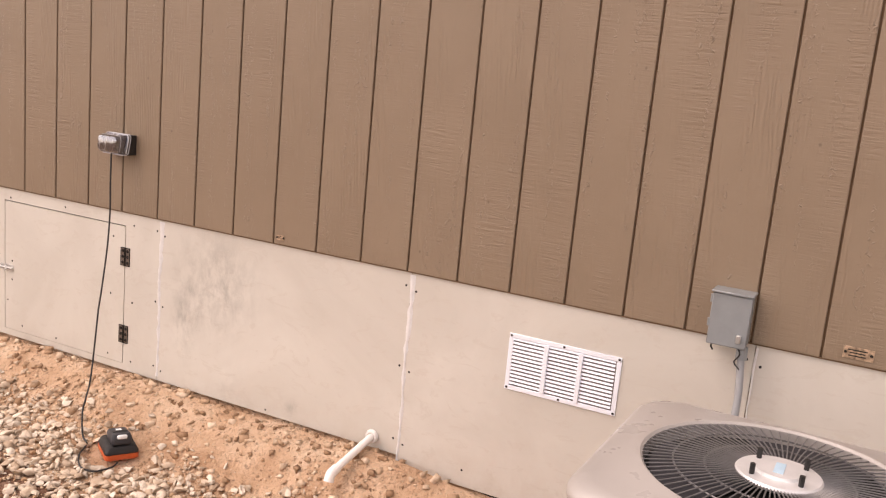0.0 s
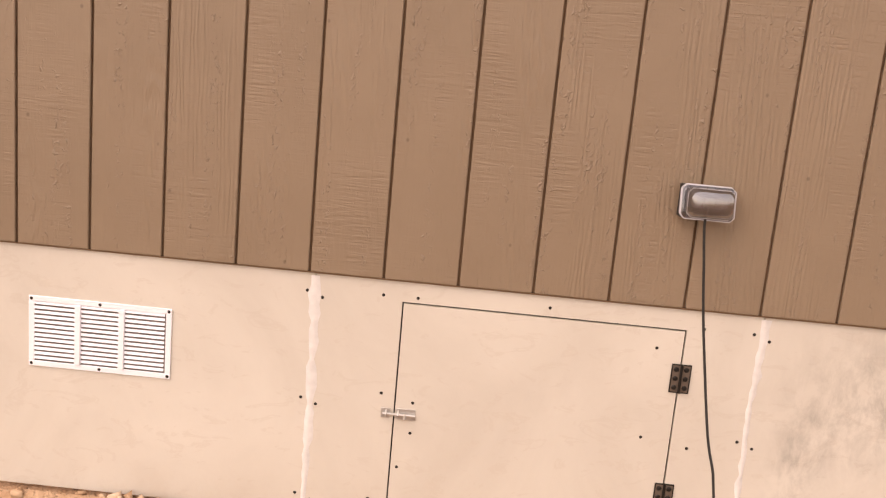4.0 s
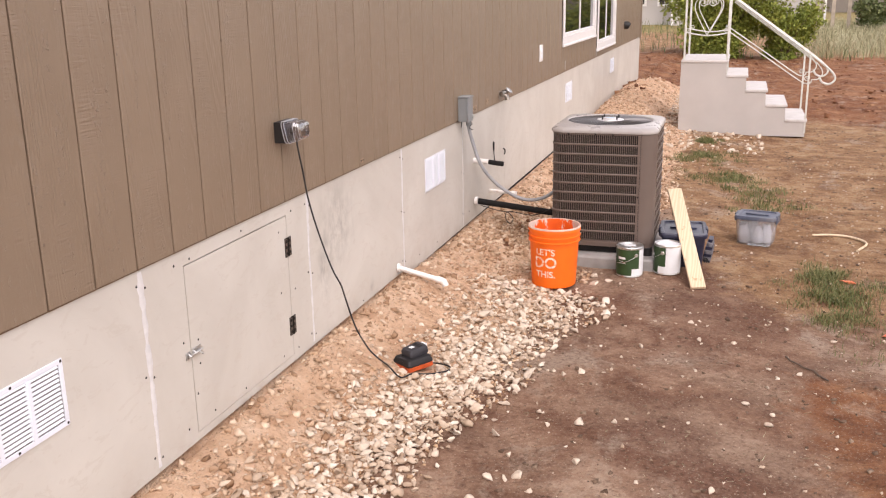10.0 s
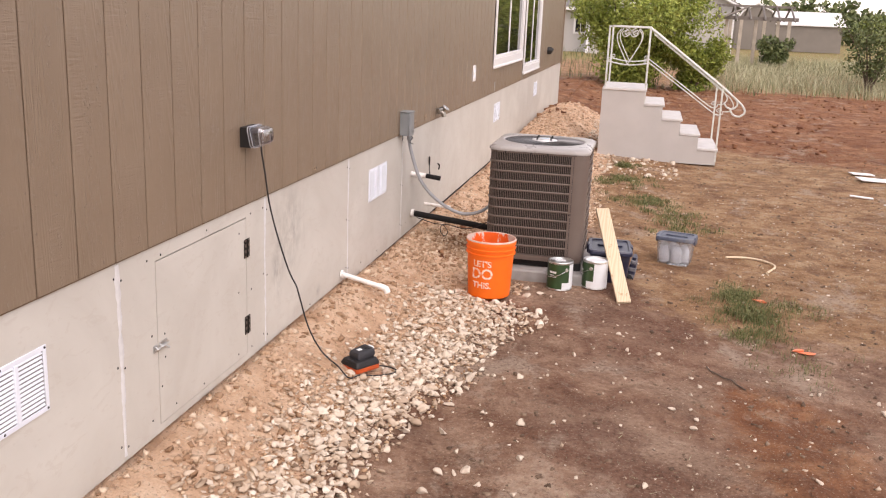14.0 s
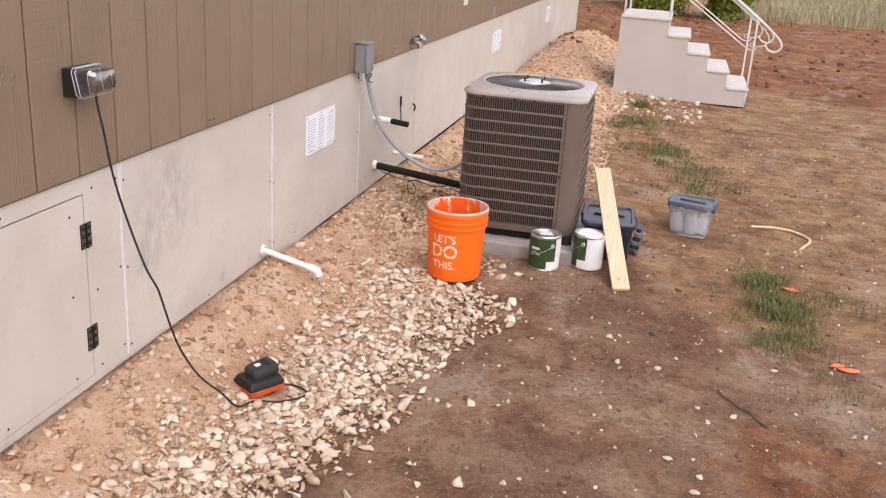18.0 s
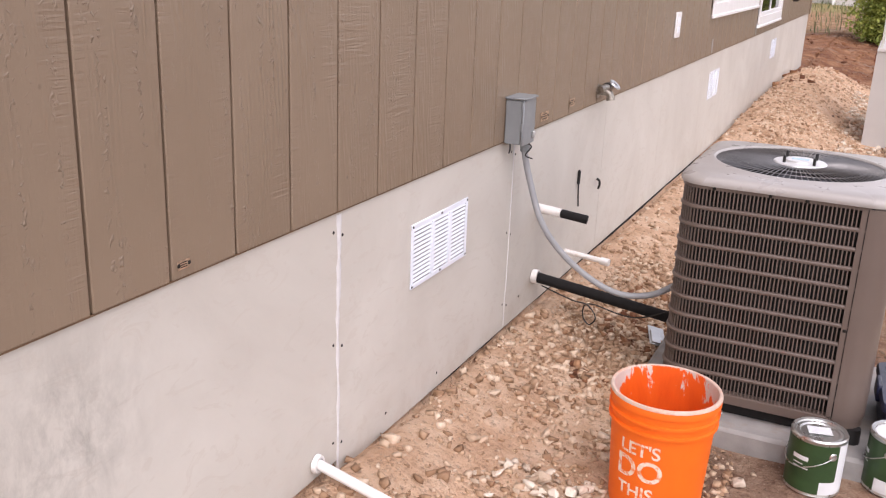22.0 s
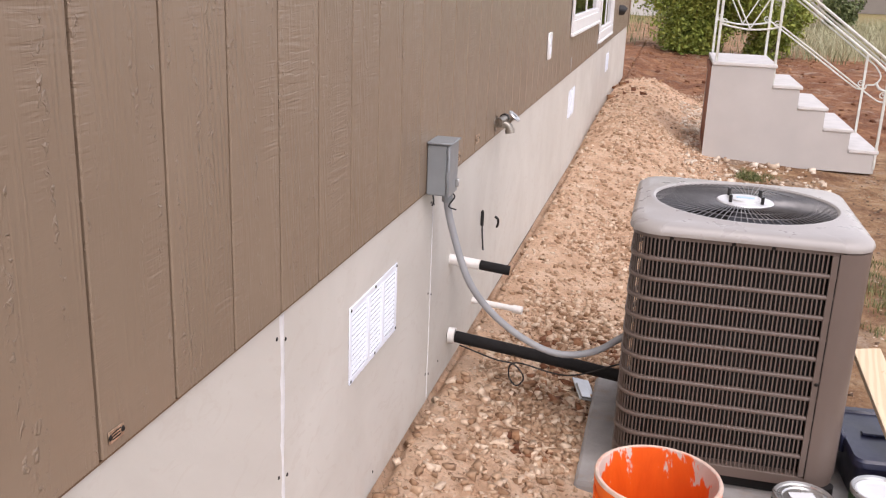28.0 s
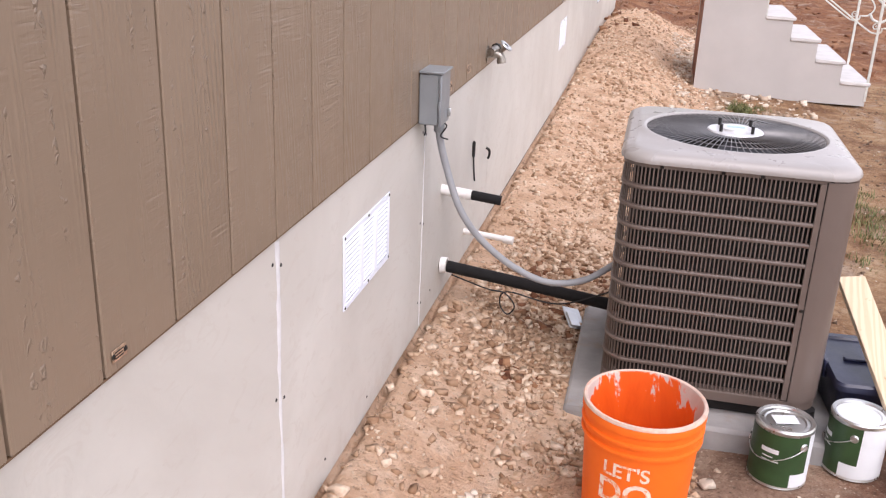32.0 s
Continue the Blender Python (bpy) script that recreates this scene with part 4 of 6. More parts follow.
part("body", G().loops([slab(0.091, 0.077, 0.018, 0.0305), slab(0.092, 0.078, 0.018, 0.040), slab(0.080, 0.066, 0.016, 0.064), slab(0.070, 0.056, 0.014, 0.068)], (True, True)), CHARGER, charger, "black top shell")
part("status_bar", G().box(-0.078, -0.068, -0.030, 0.030, 0.0625, 0.068, 0.002), CHARGERGREY, charger, "grey status strip")
tip = pose(0.016, 0.0, 0.066, 0, -7, 0)
batt = part("battery_pack", G().loops([slab(0.062, 0.043, 0.010, 0.0), slab(0.066, 0.046, 0.012, 0.008), slab(0.066, 0.046, 0.012, 0.036), slab(0.058, 0.040, 0.012, 0.050), slab(0.050, 0.032, 0.010, 0.052)], (True, True)), CHARGERGREY, charger, "grey and black battery pack", at=tip)
part("latch", G().box(0.060, 0.078, -0.022, 0.022, 0.030, 0.048, 0.004), CANWHITE, batt, "pale release tab")
part("label", G().box(-0.030, -0.004, -0.012, 0.014, 0.0518, 0.0530), CANWHITE, batt, "small worn pale label")
part("rib", G().box(0.012, 0.018, -0.034, 0.034, 0.0518, 0.0545, 0.001).box(0.026, 0.032, -0.034, 0.034, 0.0518, 0.0545, 0.001), CHARGER, batt)
part("vent_slot", G().box(-0.0915, -0.0900, -0.03, 0.03, 0.046, 0.049).box(-0.0880, -0.0865, -0.03, 0.03, 0.052, 0.055), BLACK, charger)

box = thing("disconnect_box", "grey enamelled steel disconnect box below the siding edge", "electrical box", pose(0.0, 4.815, 0.795))
part("body", G().box(0.001, 0.064, -0.056, 0.056, 0.0, 0.158, 0.004), GREYBOX, box)
part("cover", G().box(0.0645, 0.073, -0.059, 0.059, -0.004, 0.158, 0.003), GREYBOX, box)
part("top_flange", G().box(0.001, 0.080, -0.063, 0.062, 0.159, 0.166, 0.002), GREYBOX, box)
for hz in (0.05, 0.125):
    part("hinge", G().tube([(0.068, -0.061, hz), (0.068, -0.061, hz + 0.025)], 0.004, 8), GREYBOX, box)
part("hasp", G().box(0.0732, 0.084, 0.028, 0.042, 0.015, 0.04, 0.002), ZINC, box)
part("wire_tail", G().tube(curve_points([(0.05, 0.03, 0.0), (0.07, 0.045, -0.02), (0.055, 0.03, -0.05), (0.075, 0.05, -0.065)], 5), 0.0025, 5), BLACK, box)
part("wire_tail", G().tube(curve_points([(0.02, -0.04, 0.0), (0.025, -0.05, -0.02), (0.02, -0.045, -0.035)], 5), 0.003, 5), BLACK, box)
whip = curve_points([(0.045, 4.862, 0.792), (0.047, 4.864, 0.74), (0.070, 4.875, 0.64), (0.12, 4.88, 0.50), (0.19, 4.91, 0.39), (0.30, 4.94, 0.295), (0.42, 4.96, 0.245), (0.54, 4.98, 0.26), (0.645, 5.0, 0.33)], 7)
conduit = solid("flexible_conduit", G().tube(whip, 0.0118, 10), CONDUIT, "grey flexible conduit from the box to the condenser", "conduit")
part("fitting", G().tube([(0.045, 4.862, 0.794), (0.046, 4.863, 0.755)], 0.018, 8), GREYBOX, conduit)

line = thing("line_set", "black foam insulated refrigerant line out of the skirting", "pipe")
part("insulation", G().tube(curve_points([(0.02, 5.195, 0.163), (0.3, 5.175, 0.14), (0.62, 5.15, 0.112), (0.70, 5.14, 0.108)], 5), 0.022, 10), FOAM, line)
part("sleeve", G().lathe([(0.023, -0.012), (0.030, -0.012), (0.030, 0.012), (0.023, 0.012)], 14), PVC, line, "white collar", at=pose(0.006, 5.197, 0.165, 0, 90, 0))
part("loose_wire", G().tube(curve_points([(0.04, 5.185, 0.135), (0.18, 5.15, 0.112), (0.25, 5.145, 0.105), (0.29, 5.14, 0.06), (0.265, 5.14, 0.025), (0.235, 5.145, 0.06), (0.26, 5.15, 0.11), (0.45, 5.12, 0.10), (0.64, 5.06, 0.2)], 6), 0.003, 5), BLACK, line)

stub = thing("drain_stub", "white plastic stub pipe with black foam on its end", "pipe")
part("pipe", G().tube([(-0.03, 5.185, 0.465), (0.105, 5.17, 0.458)], 0.019, 12), PVC, stub)
part("foam", G().tube([(0.095, 5.17, 0.459), (0.21, 5.183, 0.444)], 0.0175, 10), FOAM, stub)
stub2 = thing("thin_drain_pipe", "thin white plastic drain pipe out of the skirting", "pipe")
part("pipe", G().tube([(-0.03, 5.63, 0.155), (0.17, 5.61, 0.145)], 0.0125, 10), PVC, stub2)
part("coupling", G().tube([(0.165, 5.61, 0.145), (0.205, 5.607, 0.142)], 0.017, 10), PVC, stub2)
drain = thing("drain_pipe", "white PVC drain pipe with an elbow at its end", "pipe")
part("pipe", G().tube([(-0.03, 3.565, 0.135), (0.235, 3.56, 0.078)], 0.0145, 12), PVC, drain)
part("elbow", G().tube(curve_points([(0.225, 3.56, 0.08), (0.262, 3.56, 0.07), (0.275, 3.56, 0.045)], 4), 0.0185, 12), PVC, drain)
part("collar", G().lathe([(0.017, -0.006), (0.027, -0.006), (0.024, 0.006), (0.017, 0.006)], 14), PVC, drain, at=pose(0.0, 3.564, 0.129, 0, 90, 0))
wire = thing("wall_wire", "black wire and nail heads on the skirting", "wire")
part("wire", G().tube(curve_points([(-0.003, 5.73, 0.515), (-0.002, 5.727, 0.46), (0.002, 5.72, 0.41), (0.01, 5.71, 0.35)], 5), 0.004, 6), BLACK, wire)
part("clip", G().tube([(-0.003, 5.73, 0.51), (-0.003, 5.729, 0.45)], 0.0075, 6), BLACK, wire)
# Short dark bent tube stands for a small square metal piece.
hook = thing("wall_hook", "small dark metal piece on the skirting, built as a bent tube", "hook")
part("hook", G().tube(curve_points([(-0.004, 6.03, 0.415), (0.010, 6.03, 0.405), (0.012, 6.032, 0.385), (0.006, 6.034, 0.365)], 5), 0.006, 6), SCREW, hook)

# hose tap and tags
tap = thing("hose_tap", "weathered brass hose tap at the siding's lower edge", "tap", pose(0.0, 5.90, 0.852))
BRASS = plain("dull_chrome_valve", (0.36, 0.33, 0.29), 0.32, 0.85, vary=0.35, scale=60, dirt=(0.09, 0.07, 0.05))
part("flange", G().lathe([(0.0, 0.004), (0.032, 0.004), (0.032, 0.0)], 14), BRASS, tap, at=pose(0, 0, 0, 0, 90, 0))
part("body", G().tube(curve_points([(0.0, 0, 0), (0.035, 0, 0.0), (0.055, 0, -0.006), (0.062, 0, -0.022)], 5), 0.017, 10), BRASS, tap)
part("spout_thread", G().tube([(0.061, 0, -0.02), (0.064, 0, -0.036)], 0.02, 10), BRASS, tap)
part("valve_body", G().tube([(0.02, -0.035, 0.012), (0.03, 0.04, 0.016)], 0.017, 10), BRASS, tap)
part("side_port", G().tube([(0.028, 0.04, 0.016), (0.030, 0.062, 0.016)], 0.022, 8), SCREW, tap, "black union nut")
part("stem", G().tube([(0.05, 0, 0.0), (0.075, 0, 0.032)], 0.008, 8), BRASS, tap)
handle = part("handle", G().lathe([(0.012, -0.004), (0.028, -0.004), (0.032, 0.0), (0.028, 0.005), (0.012, 0.004), (0.012, -0.004)], 14), GALV, tap, "grey round handle", at=pose(0.078, 0, 0.036, 0, 40, 0))
TAGMETAL = plain("worn_metal_tag", (0.50, 0.36, 0.25), 0.4, 0.5, vary=0.5, scale=90, dirt=(0.06, 0.045, 0.04))
for ty, tz, tw, th in ((3.083, 0.827, 0.036, 0.019), (5.18, 0.835, 0.085, 0.036), (5.52, 0.848, 0.07, 0.034)):
    tag = thing("data_plate", "small worn metal data plate nailed to the siding", "plate", pose(0.001, ty, tz))
    part("plate", G().box(0, 0.0016, -tw / 2, tw / 2, -th / 2, th / 2, 0.0005), TAGMETAL, tag)
    for k in range(3):
        w2 = tw * (0.7, 0.55, 0.62)[k] / 2
        part("print_bar", G().box(0.0017, 0.0021, -w2, w2 * 0.8, th * (0.24 - 0.24 * k) - th * 0.05, th * (0.24 - 0.24 * k) + th * 0.05), SCREW, tag)
    part("nail", screw_mesh, SCREW, tag, at=pose(0.0016, -tw * 0.42, 0, 0, 90, 0))
    part("nail", screw_mesh, SCREW, tag, at=pose(0.0016, tw * 0.42, 0, 0, 90, 0))
plate = thing("outlet_plate", "white outlet cover plate on the siding", "outlet", pose(0.001, 7.455, 1.072))
part("plate", G().box(0, 0.012, -0.06, 0.06, -0.075, 0.075, 0.004), WHITE, plate)
part("socket", G().box(0.0122, 0.015, -0.025, 0.025, 0.008, 0.045, 0.003), VENTWHITE, plate)
part("socket", G().box(0.0122, 0.015, -0.025, 0.025, -0.045, -0.008, 0.003), VENTWHITE, plate)
cap_v = thing("dryer_vent", "small black round vent cap on the siding", "vent", pose(0.0, 13.96, 1.085))
part("hood", G().tube([(0.0, 0, 0), (0.05, 0, 0), (0.08, 0, -0.015)], [0.06, 0.06, 0.045], 12), BLACK, cap_v)
for ty in (8.75, 10.98):
    tg = thing("seam_tag", "small pale metal tag at the siding's edge", "tag", pose(0.001, ty, 0.86))
    part("plate", G().box(0, 0.003, -0.02, 0.02, -0.05, 0.05, 0.001), GALV, tg)

# ---- air conditioner ----
AX, AY, AW, AD = 0.965, 5.093, 0.333, 0.358
PADZ = -0.041
ac = thing("air_conditioner", "grey-taupe louvred air conditioner condenser on a concrete pad", "air conditioner", pose(AX, AY, PADZ + 0.05))
BODY_H = 0.738


def rounded(hx, hy, r, z, n=8):
    """A rounded rectangle, anticlockwise from the +x side."""
    pts = []
    for k, (sx, sy) in enumerate(((1, 1), (-1, 1), (-1, -1), (1, -1))):
        for i in range(n + 1):
            a = math.pi / 2 * (k + i / n)
            pts.append((sx * (hx - r) + r * math.cos(a), sy * (hy - r) + r * math.sin(a), z))
    return pts


RC = 0.085
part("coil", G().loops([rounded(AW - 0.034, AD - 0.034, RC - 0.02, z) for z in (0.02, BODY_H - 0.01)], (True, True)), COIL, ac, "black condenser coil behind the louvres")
part("base_pan", G().loops([rounded(AW, AD, RC, 0.0), rounded(AW, AD, RC, 0.03), rounded(AW - 0.006, AD - 0.006, RC, 0.034), rounded(AW - 0.02, AD - 0.02, RC, 0.034)], (True, True)), UNIT, ac)
part("top_band", G().loops([rounded(AW - 0.012, AD - 0.012, RC, BODY_H - 0.011), rounded(AW, AD, RC, BODY_H - 0.011), rounded(AW, AD, RC, BODY_H), rounded(AW - 0.012, AD - 0.012, RC, BODY_H)]), UNIT, ac)
rows = 11
row_h = (BODY_H - 0.011 - 0.034) / rows
for i in range(1, rows):
    z = 0.034 + row_h * i
    part("louvre_rail", G().loops([rounded(AW - 0.009, AD - 0.009, RC, z + 0.0066), rounded(AW - 0.0004, AD - 0.0004, RC, z + 0.0058), rounded(AW + 0.0016, AD + 0.0016, RC, z + 0.0025), rounded(AW + 0.0016, AD + 0.0016, RC, z - 0.0025), rounded(AW - 0.0004, AD - 0.0004, RC, z - 0.0058), rounded(AW - 0.009, AD - 0.009, RC, z - 0.0066)]), UNIT, ac)
part("corner_panel", G().loops([[(p[0], p[1], z) for p in ([(AW - 0.092, -AD - 0.0045), (AW - RC, -AD - 0.0045)] + [(AW - RC + (RC + 0.0045) * math.sin(a), -AD + RC - (RC + 0.0045) * math.cos(a)) for a in [math.pi / 2 * k / 8 for k in range(9)]] + [(AW + 0.0045, -AD + RC + 0.005), (AW - 0.012, -AD + RC + 0.005), (AW - 0.03, -AD + 0.05), (AW - 0.092, -AD + 0.012)])] for z in (0.03, BODY_H - 0.004)], (True, True)), UNIT, ac, "plain corner service panel")
slat_mesh = G().box(-0.0021, 0.0021, -0.0036, -0.001, 0.034, BODY_H - 0.011).mesh("slat", False)
slat_mesh.materials.append(UNIT)
part("louvre_stile", G().box(AW - 0.112, AW - 0.0948, -AD - 0.0022, -AD + 0.009, 0.034, BODY_H - 0.0105, 0.001), UNIT, ac)
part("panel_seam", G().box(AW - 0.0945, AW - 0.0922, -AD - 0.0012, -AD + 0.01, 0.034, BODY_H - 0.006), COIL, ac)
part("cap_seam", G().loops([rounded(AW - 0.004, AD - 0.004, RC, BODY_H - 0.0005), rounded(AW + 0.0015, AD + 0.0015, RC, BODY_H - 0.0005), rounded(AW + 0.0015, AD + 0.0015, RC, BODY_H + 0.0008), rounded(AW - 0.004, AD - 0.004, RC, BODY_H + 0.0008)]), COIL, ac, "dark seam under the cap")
# walk the rounded outline at a fixed pitch
outline = [Vector(p[:2]) for p in rounded(AW - 0.002, AD - 0.002, RC, 0, 10)]
outline.append(outline[0])
pitch, carry = 0.0122, 0.0
for a, b in zip(outline, outline[1:]):
    seg = (b - a).length
    if seg < 1e-6:
        continue
    d = (b - a) / seg
    s = carry
    while s < seg:
        p = a + d * s
        if not (p.x > AW - 0.111 and p.y < -AD + RC + 0.006):
            part("slat", slat_mesh, UNIT, ac, at=pose(p.x, p.y, 0, 0, 0, math.degrees(math.atan2(d.y, d.x)) + 180))
        s += pitch
    carry = s - seg
N = 72
CR = 0.278


def ring(r, z, n=N):
    return [(r * math.cos(2 * math.pi * i / n + math.pi / 4 * 0), r * math.sin(2 * math.pi * i / n), z) for i in range(n)]


def round_square(h, r, z, n=N):
    out = []
    base = [Vector(p[:2]) for p in rounded(h, h + AD - AW, r, 0, 24)]
    for i in range(n):
        a = 2 * math.pi * i / n
        d = Vector((math.cos(a), math.sin(a)))
        best = max(base, key=lambda p: p.normalized().dot(d))
        out.append((best.x, best.y, z))
    return out


capz = BODY_H + 0.001
cap_l = [round_square(AW - 0.01, RC, capz), round_square(AW + 0.008, RC + 0.006, capz), round_square(AW + 0.010, RC + 0.008, capz + 0.008), round_square(AW + 0.006, RC + 0.006, capz + 0.020), round_square(AW - 0.008, RC, capz + 0.031), round_square(AW - 0.030, RC, capz + 0.036), ring(CR + 0.028, capz + 0.038), ring(CR + 0.018, capz + 0.042), ring(CR + 0.006, capz + 0.042), ring(CR, capz + 0.037), ring(CR - 0.002, capz + 0.002)]
part("top_cap", G().loops(cap_l), UNITCAP, ac, "pale grey rounded top cap")
# Black disc closes the well, its darkness put into the colour.
part("fan_well", G().lathe([(0.0, capz + 0.002), (CR - 0.003, capz + 0.005)], 48), COIL, ac, "black disc for the shade in the well below the guard")
blade = G()
for k in range(3):
    a0 = 2 * math.pi * k / 3
    v = []
    for i in range(7):
        a = a0 + 1.2 * i / 6
        v += [(0.06 * math.cos(a), 0.06 * math.sin(a), capz + 0.020 - 0.008 * i / 6), (0.262 * math.cos(a + 0.25), 0.262 * math.sin(a + 0.25), capz + 0.021 - 0.012 * i / 6)]
    blade.add(v, [(2 * i, 2 * i + 1, 2 * i + 3, 2 * i + 2) for i in range(6)])
part("fan_blade", blade, CHARGERGREY, ac)
spoke = G().tube([(0.072, 0.0, 0.0), (0.13, 0.010, 0.004), (0.2, 0.022, 0.002), (CR + 0.004, 0.036, -0.006)], 0.0017, 5).mesh("guard_wire")
spoke.materials.append(GUARD)
for i in range(84):
    part("guard_wire", spoke, GUARD, ac, at=pose(0, 0, capz + 0.040, 0, 0, 360 * i / 84))
for r in (0.15, 0.215):
    part("guard_ring", G().tube([(r * math.cos(2 * math.pi * i / 40), r * math.sin(2 * math.pi * i / 40), capz + 0.038) for i in range(41)], 0.0022, 5, False), GUARD, ac)
hub = part("motor_hub", G().lathe([(0.0, 0.012), (0.05, 0.012), (0.052, 0.006), (0.085, 0.004), (0.09, -0.002), (0.085, -0.008)], 32), HUB, ac, "pale round motor cover with four studs", at=pose(0, 0, capz + 0.042))
part("label", G().box(-0.028, 0.028, -0.010, 0.010, 0.0122, 0.0135), STICKER, hub, "blue and white sticker")
for k in range(4):
    a = math.pi / 4 + math.pi / 2 * k
    part("stud", G().tube([(0.068 * math.cos(a), 0.068 * math.sin(a), 0.004), (0.068 * math.cos(a), 0.068 * math.sin(a), 0.028)], 0.0055, 6), BLACK, hub)
for sx in (-0.219, -0.046, 0.063, 0.252):
    part("screw", screw_mesh, SCREW, ac, at=pose(sx, -AD - 0.0005, BODY_H - 0.006, 90, 0, 0) @ Matrix.Scale(1.3, 4))
part("screw", screw_mesh, SCREW, ac, at=pose(AW - 0.101, -AD - 0.0024, 0.336, 90, 0, 0) @ Matrix.Scale(1.3, 4))
pad = solid("concrete_pad", G().box(0.532, 1.385, 4.648, 5.475, -0.19, PADZ, 0.012), CONCRETE, "grey concrete pad under the condenser", "pad")
# Added black block imitates the dark gap between unit and pad.
part("under_tray", G().loops([rounded(AW - 0.035, AD - 0.035, RC - 0.02, z) for z in (-0.0475, 0.001)], (True, True)), COIL, ac, "black block standing in for the shade under the unit")
for sx in (-0.3, 0.3):
    for sy in (-0.3, 0.3):
        part("foot", G().lathe([(0.0, -0.0495), (0.03, -0.0495), (0.028, 0.001), (0.0, 0.001)], 12), BLACK, ac, at=pose(sx * 1.02, sy * 1.08, 0))
FX, FY = 0.495, 5.37
solid("foil_scrap", G().box(-0.035, 0.035, -0.075, 0.075, 0, 0.005, 0.002).box(-0.028, 0.012, -0.068, 0.03, 0.005, 0.012, 0.002), ZINC, "crumpled silver foil scrap beside the pad", "scrap", at=pose(FX, FY, gz(FX, FY) + 0.02, 8, 14, 20))

# ---- bucket ----
BX, BY = 0.767, 4.191
bz = gz(BX, BY) + 0.012
bucket = thing("bucket", "orange five-gallon plastic bucket with white lettering, smeared with paint inside", "bucket", pose(BX, BY, bz))
outer = [(0.0, 0.0), (0.122, 0.0), (0.131, 0.006), (0.133, 0.02), (0.146, 0.275), (0.155, 0.277), (0.155, 0.284), (0.1475, 0.286), (0.148, 0.305), (0.156, 0.307), (0.156, 0.314), (0.149, 0.316), (0.1495, 0.338), (0.1565, 0.34), (0.1565, 0.362), (0.1545, 0.368), (0.1490, 0.368)]
part("shell", G().lathe(outer, 48), ORANGE, bucket)


def paint_inside():
    m = Nodes("paint_smeared_inner_plastic", 0.5, 0, 0.4)
    p = m.pos()
    n = m.noise(m.scaled(p, (1, 1, 0.45)), 14.0, 7, 0.68, 0.6)
    z = m.n.new("ShaderNodeSeparateXYZ")
    m.put(p, z.inputs[0])
    low = m.math("MULTIPLY_ADD", z.outputs[2], -1.3, 0.20)
    far = m.math("MULTIPLY_ADD", z.outputs[1], 1.9, -1.9 * 4.26)
    k = m.math("ADD", m.math("ADD", n, low), far)
    col = m.ramp(k, (0.34, (0.62, 0.52, 0.46)), (0.42, (0.66, 0.56, 0.50)), (0.45, (0.85, 0.12, 0.01)), (0.9, (0.70, 0.075, 0.006)))
    return m.done(col, 0.45, m.bump(n, 0.5, 0.004))


inner = [(0.1490, 0.3678), (0.1465, 0.3675), (0.1440, 0.30), (0.140, 0.25), (0.129, 0.02), (0.0, 0.018)]
part("rim", G().lathe([(0.1572, 0.360), (0.1572, 0.3645), (0.1548, 0.3692), (0.1488, 0.3692), (0.1462, 0.366)], 48), plain("paint_crusted_rim", (0.66, 0.50, 0.41), 0.5, vary=0.15, scale=25, bump=0.3, fine=90, dirt=(0.80, 0.20, 0.05)), bucket, "rim crusted with dried white paint")
part("inner_wall", G().lathe(inner, 48), paint_inside(), bucket, "inner wall with orange and white paint residue")
bail = [(0.158 * math.cos(math.pi * i / 16), -0.158 * math.sin(math.pi * i / 16) - 0.004, 0.325 - 0.055 * math.sin(math.pi * i / 16)) for i in range(17)]
part("wire_handle", G().tube(bail, 0.0022, 6), GALV, bucket, "thin wire bail", at=pose(0, 0, 0, 0, 0, 180))


def lettering(body, size, radius, height, turn, parent, material, taper=0.05, name="lettering", spacing=1.0, squeeze=1.0):
    """Built-in font wrapped round an upright can or bucket, facing -y after a turn in degrees."""
    cu = bpy.data.curves.new(name, "FONT")
    cu.body, cu.size, cu.align_x, cu.align_y = body, size, "CENTER", "CENTER"
    cu.offset = size * 0.02
    cu.space_character = spacing
    tmp = new(name, cu)
    me = bpy.data.meshes.new_from_object(tmp)
    bpy.data.objects.remove(tmp)
    bm = bmesh.new()
    bm.from_mesh(me)
    bmesh.ops.subdivide_edges(bm, edges=[e for e in bm.edges if e.calc_length() > size * 0.25], cuts=2, use_grid_fill=False)
    for v in bm.verts:
        r = radius + taper * v.co.y + 0.0008
        a = v.co.x * squeeze / r + radians(turn) - math.pi / 2
        v.co = Vector((r * math.cos(a), r * math.sin(a), height + v.co.y))
    bm.to_mesh(me)
    bm.free()
    return part(name, me, material, parent)


for body, size, hgt in (("LET'S", 0.055, 0.225), ("DO", 0.092, 0.160), ("THIS.", 0.055, 0.088)):
    lettering(body, size, 0.133 + (hgt - 0.02) * 0.051, hgt, -12, bucket, LETTER)

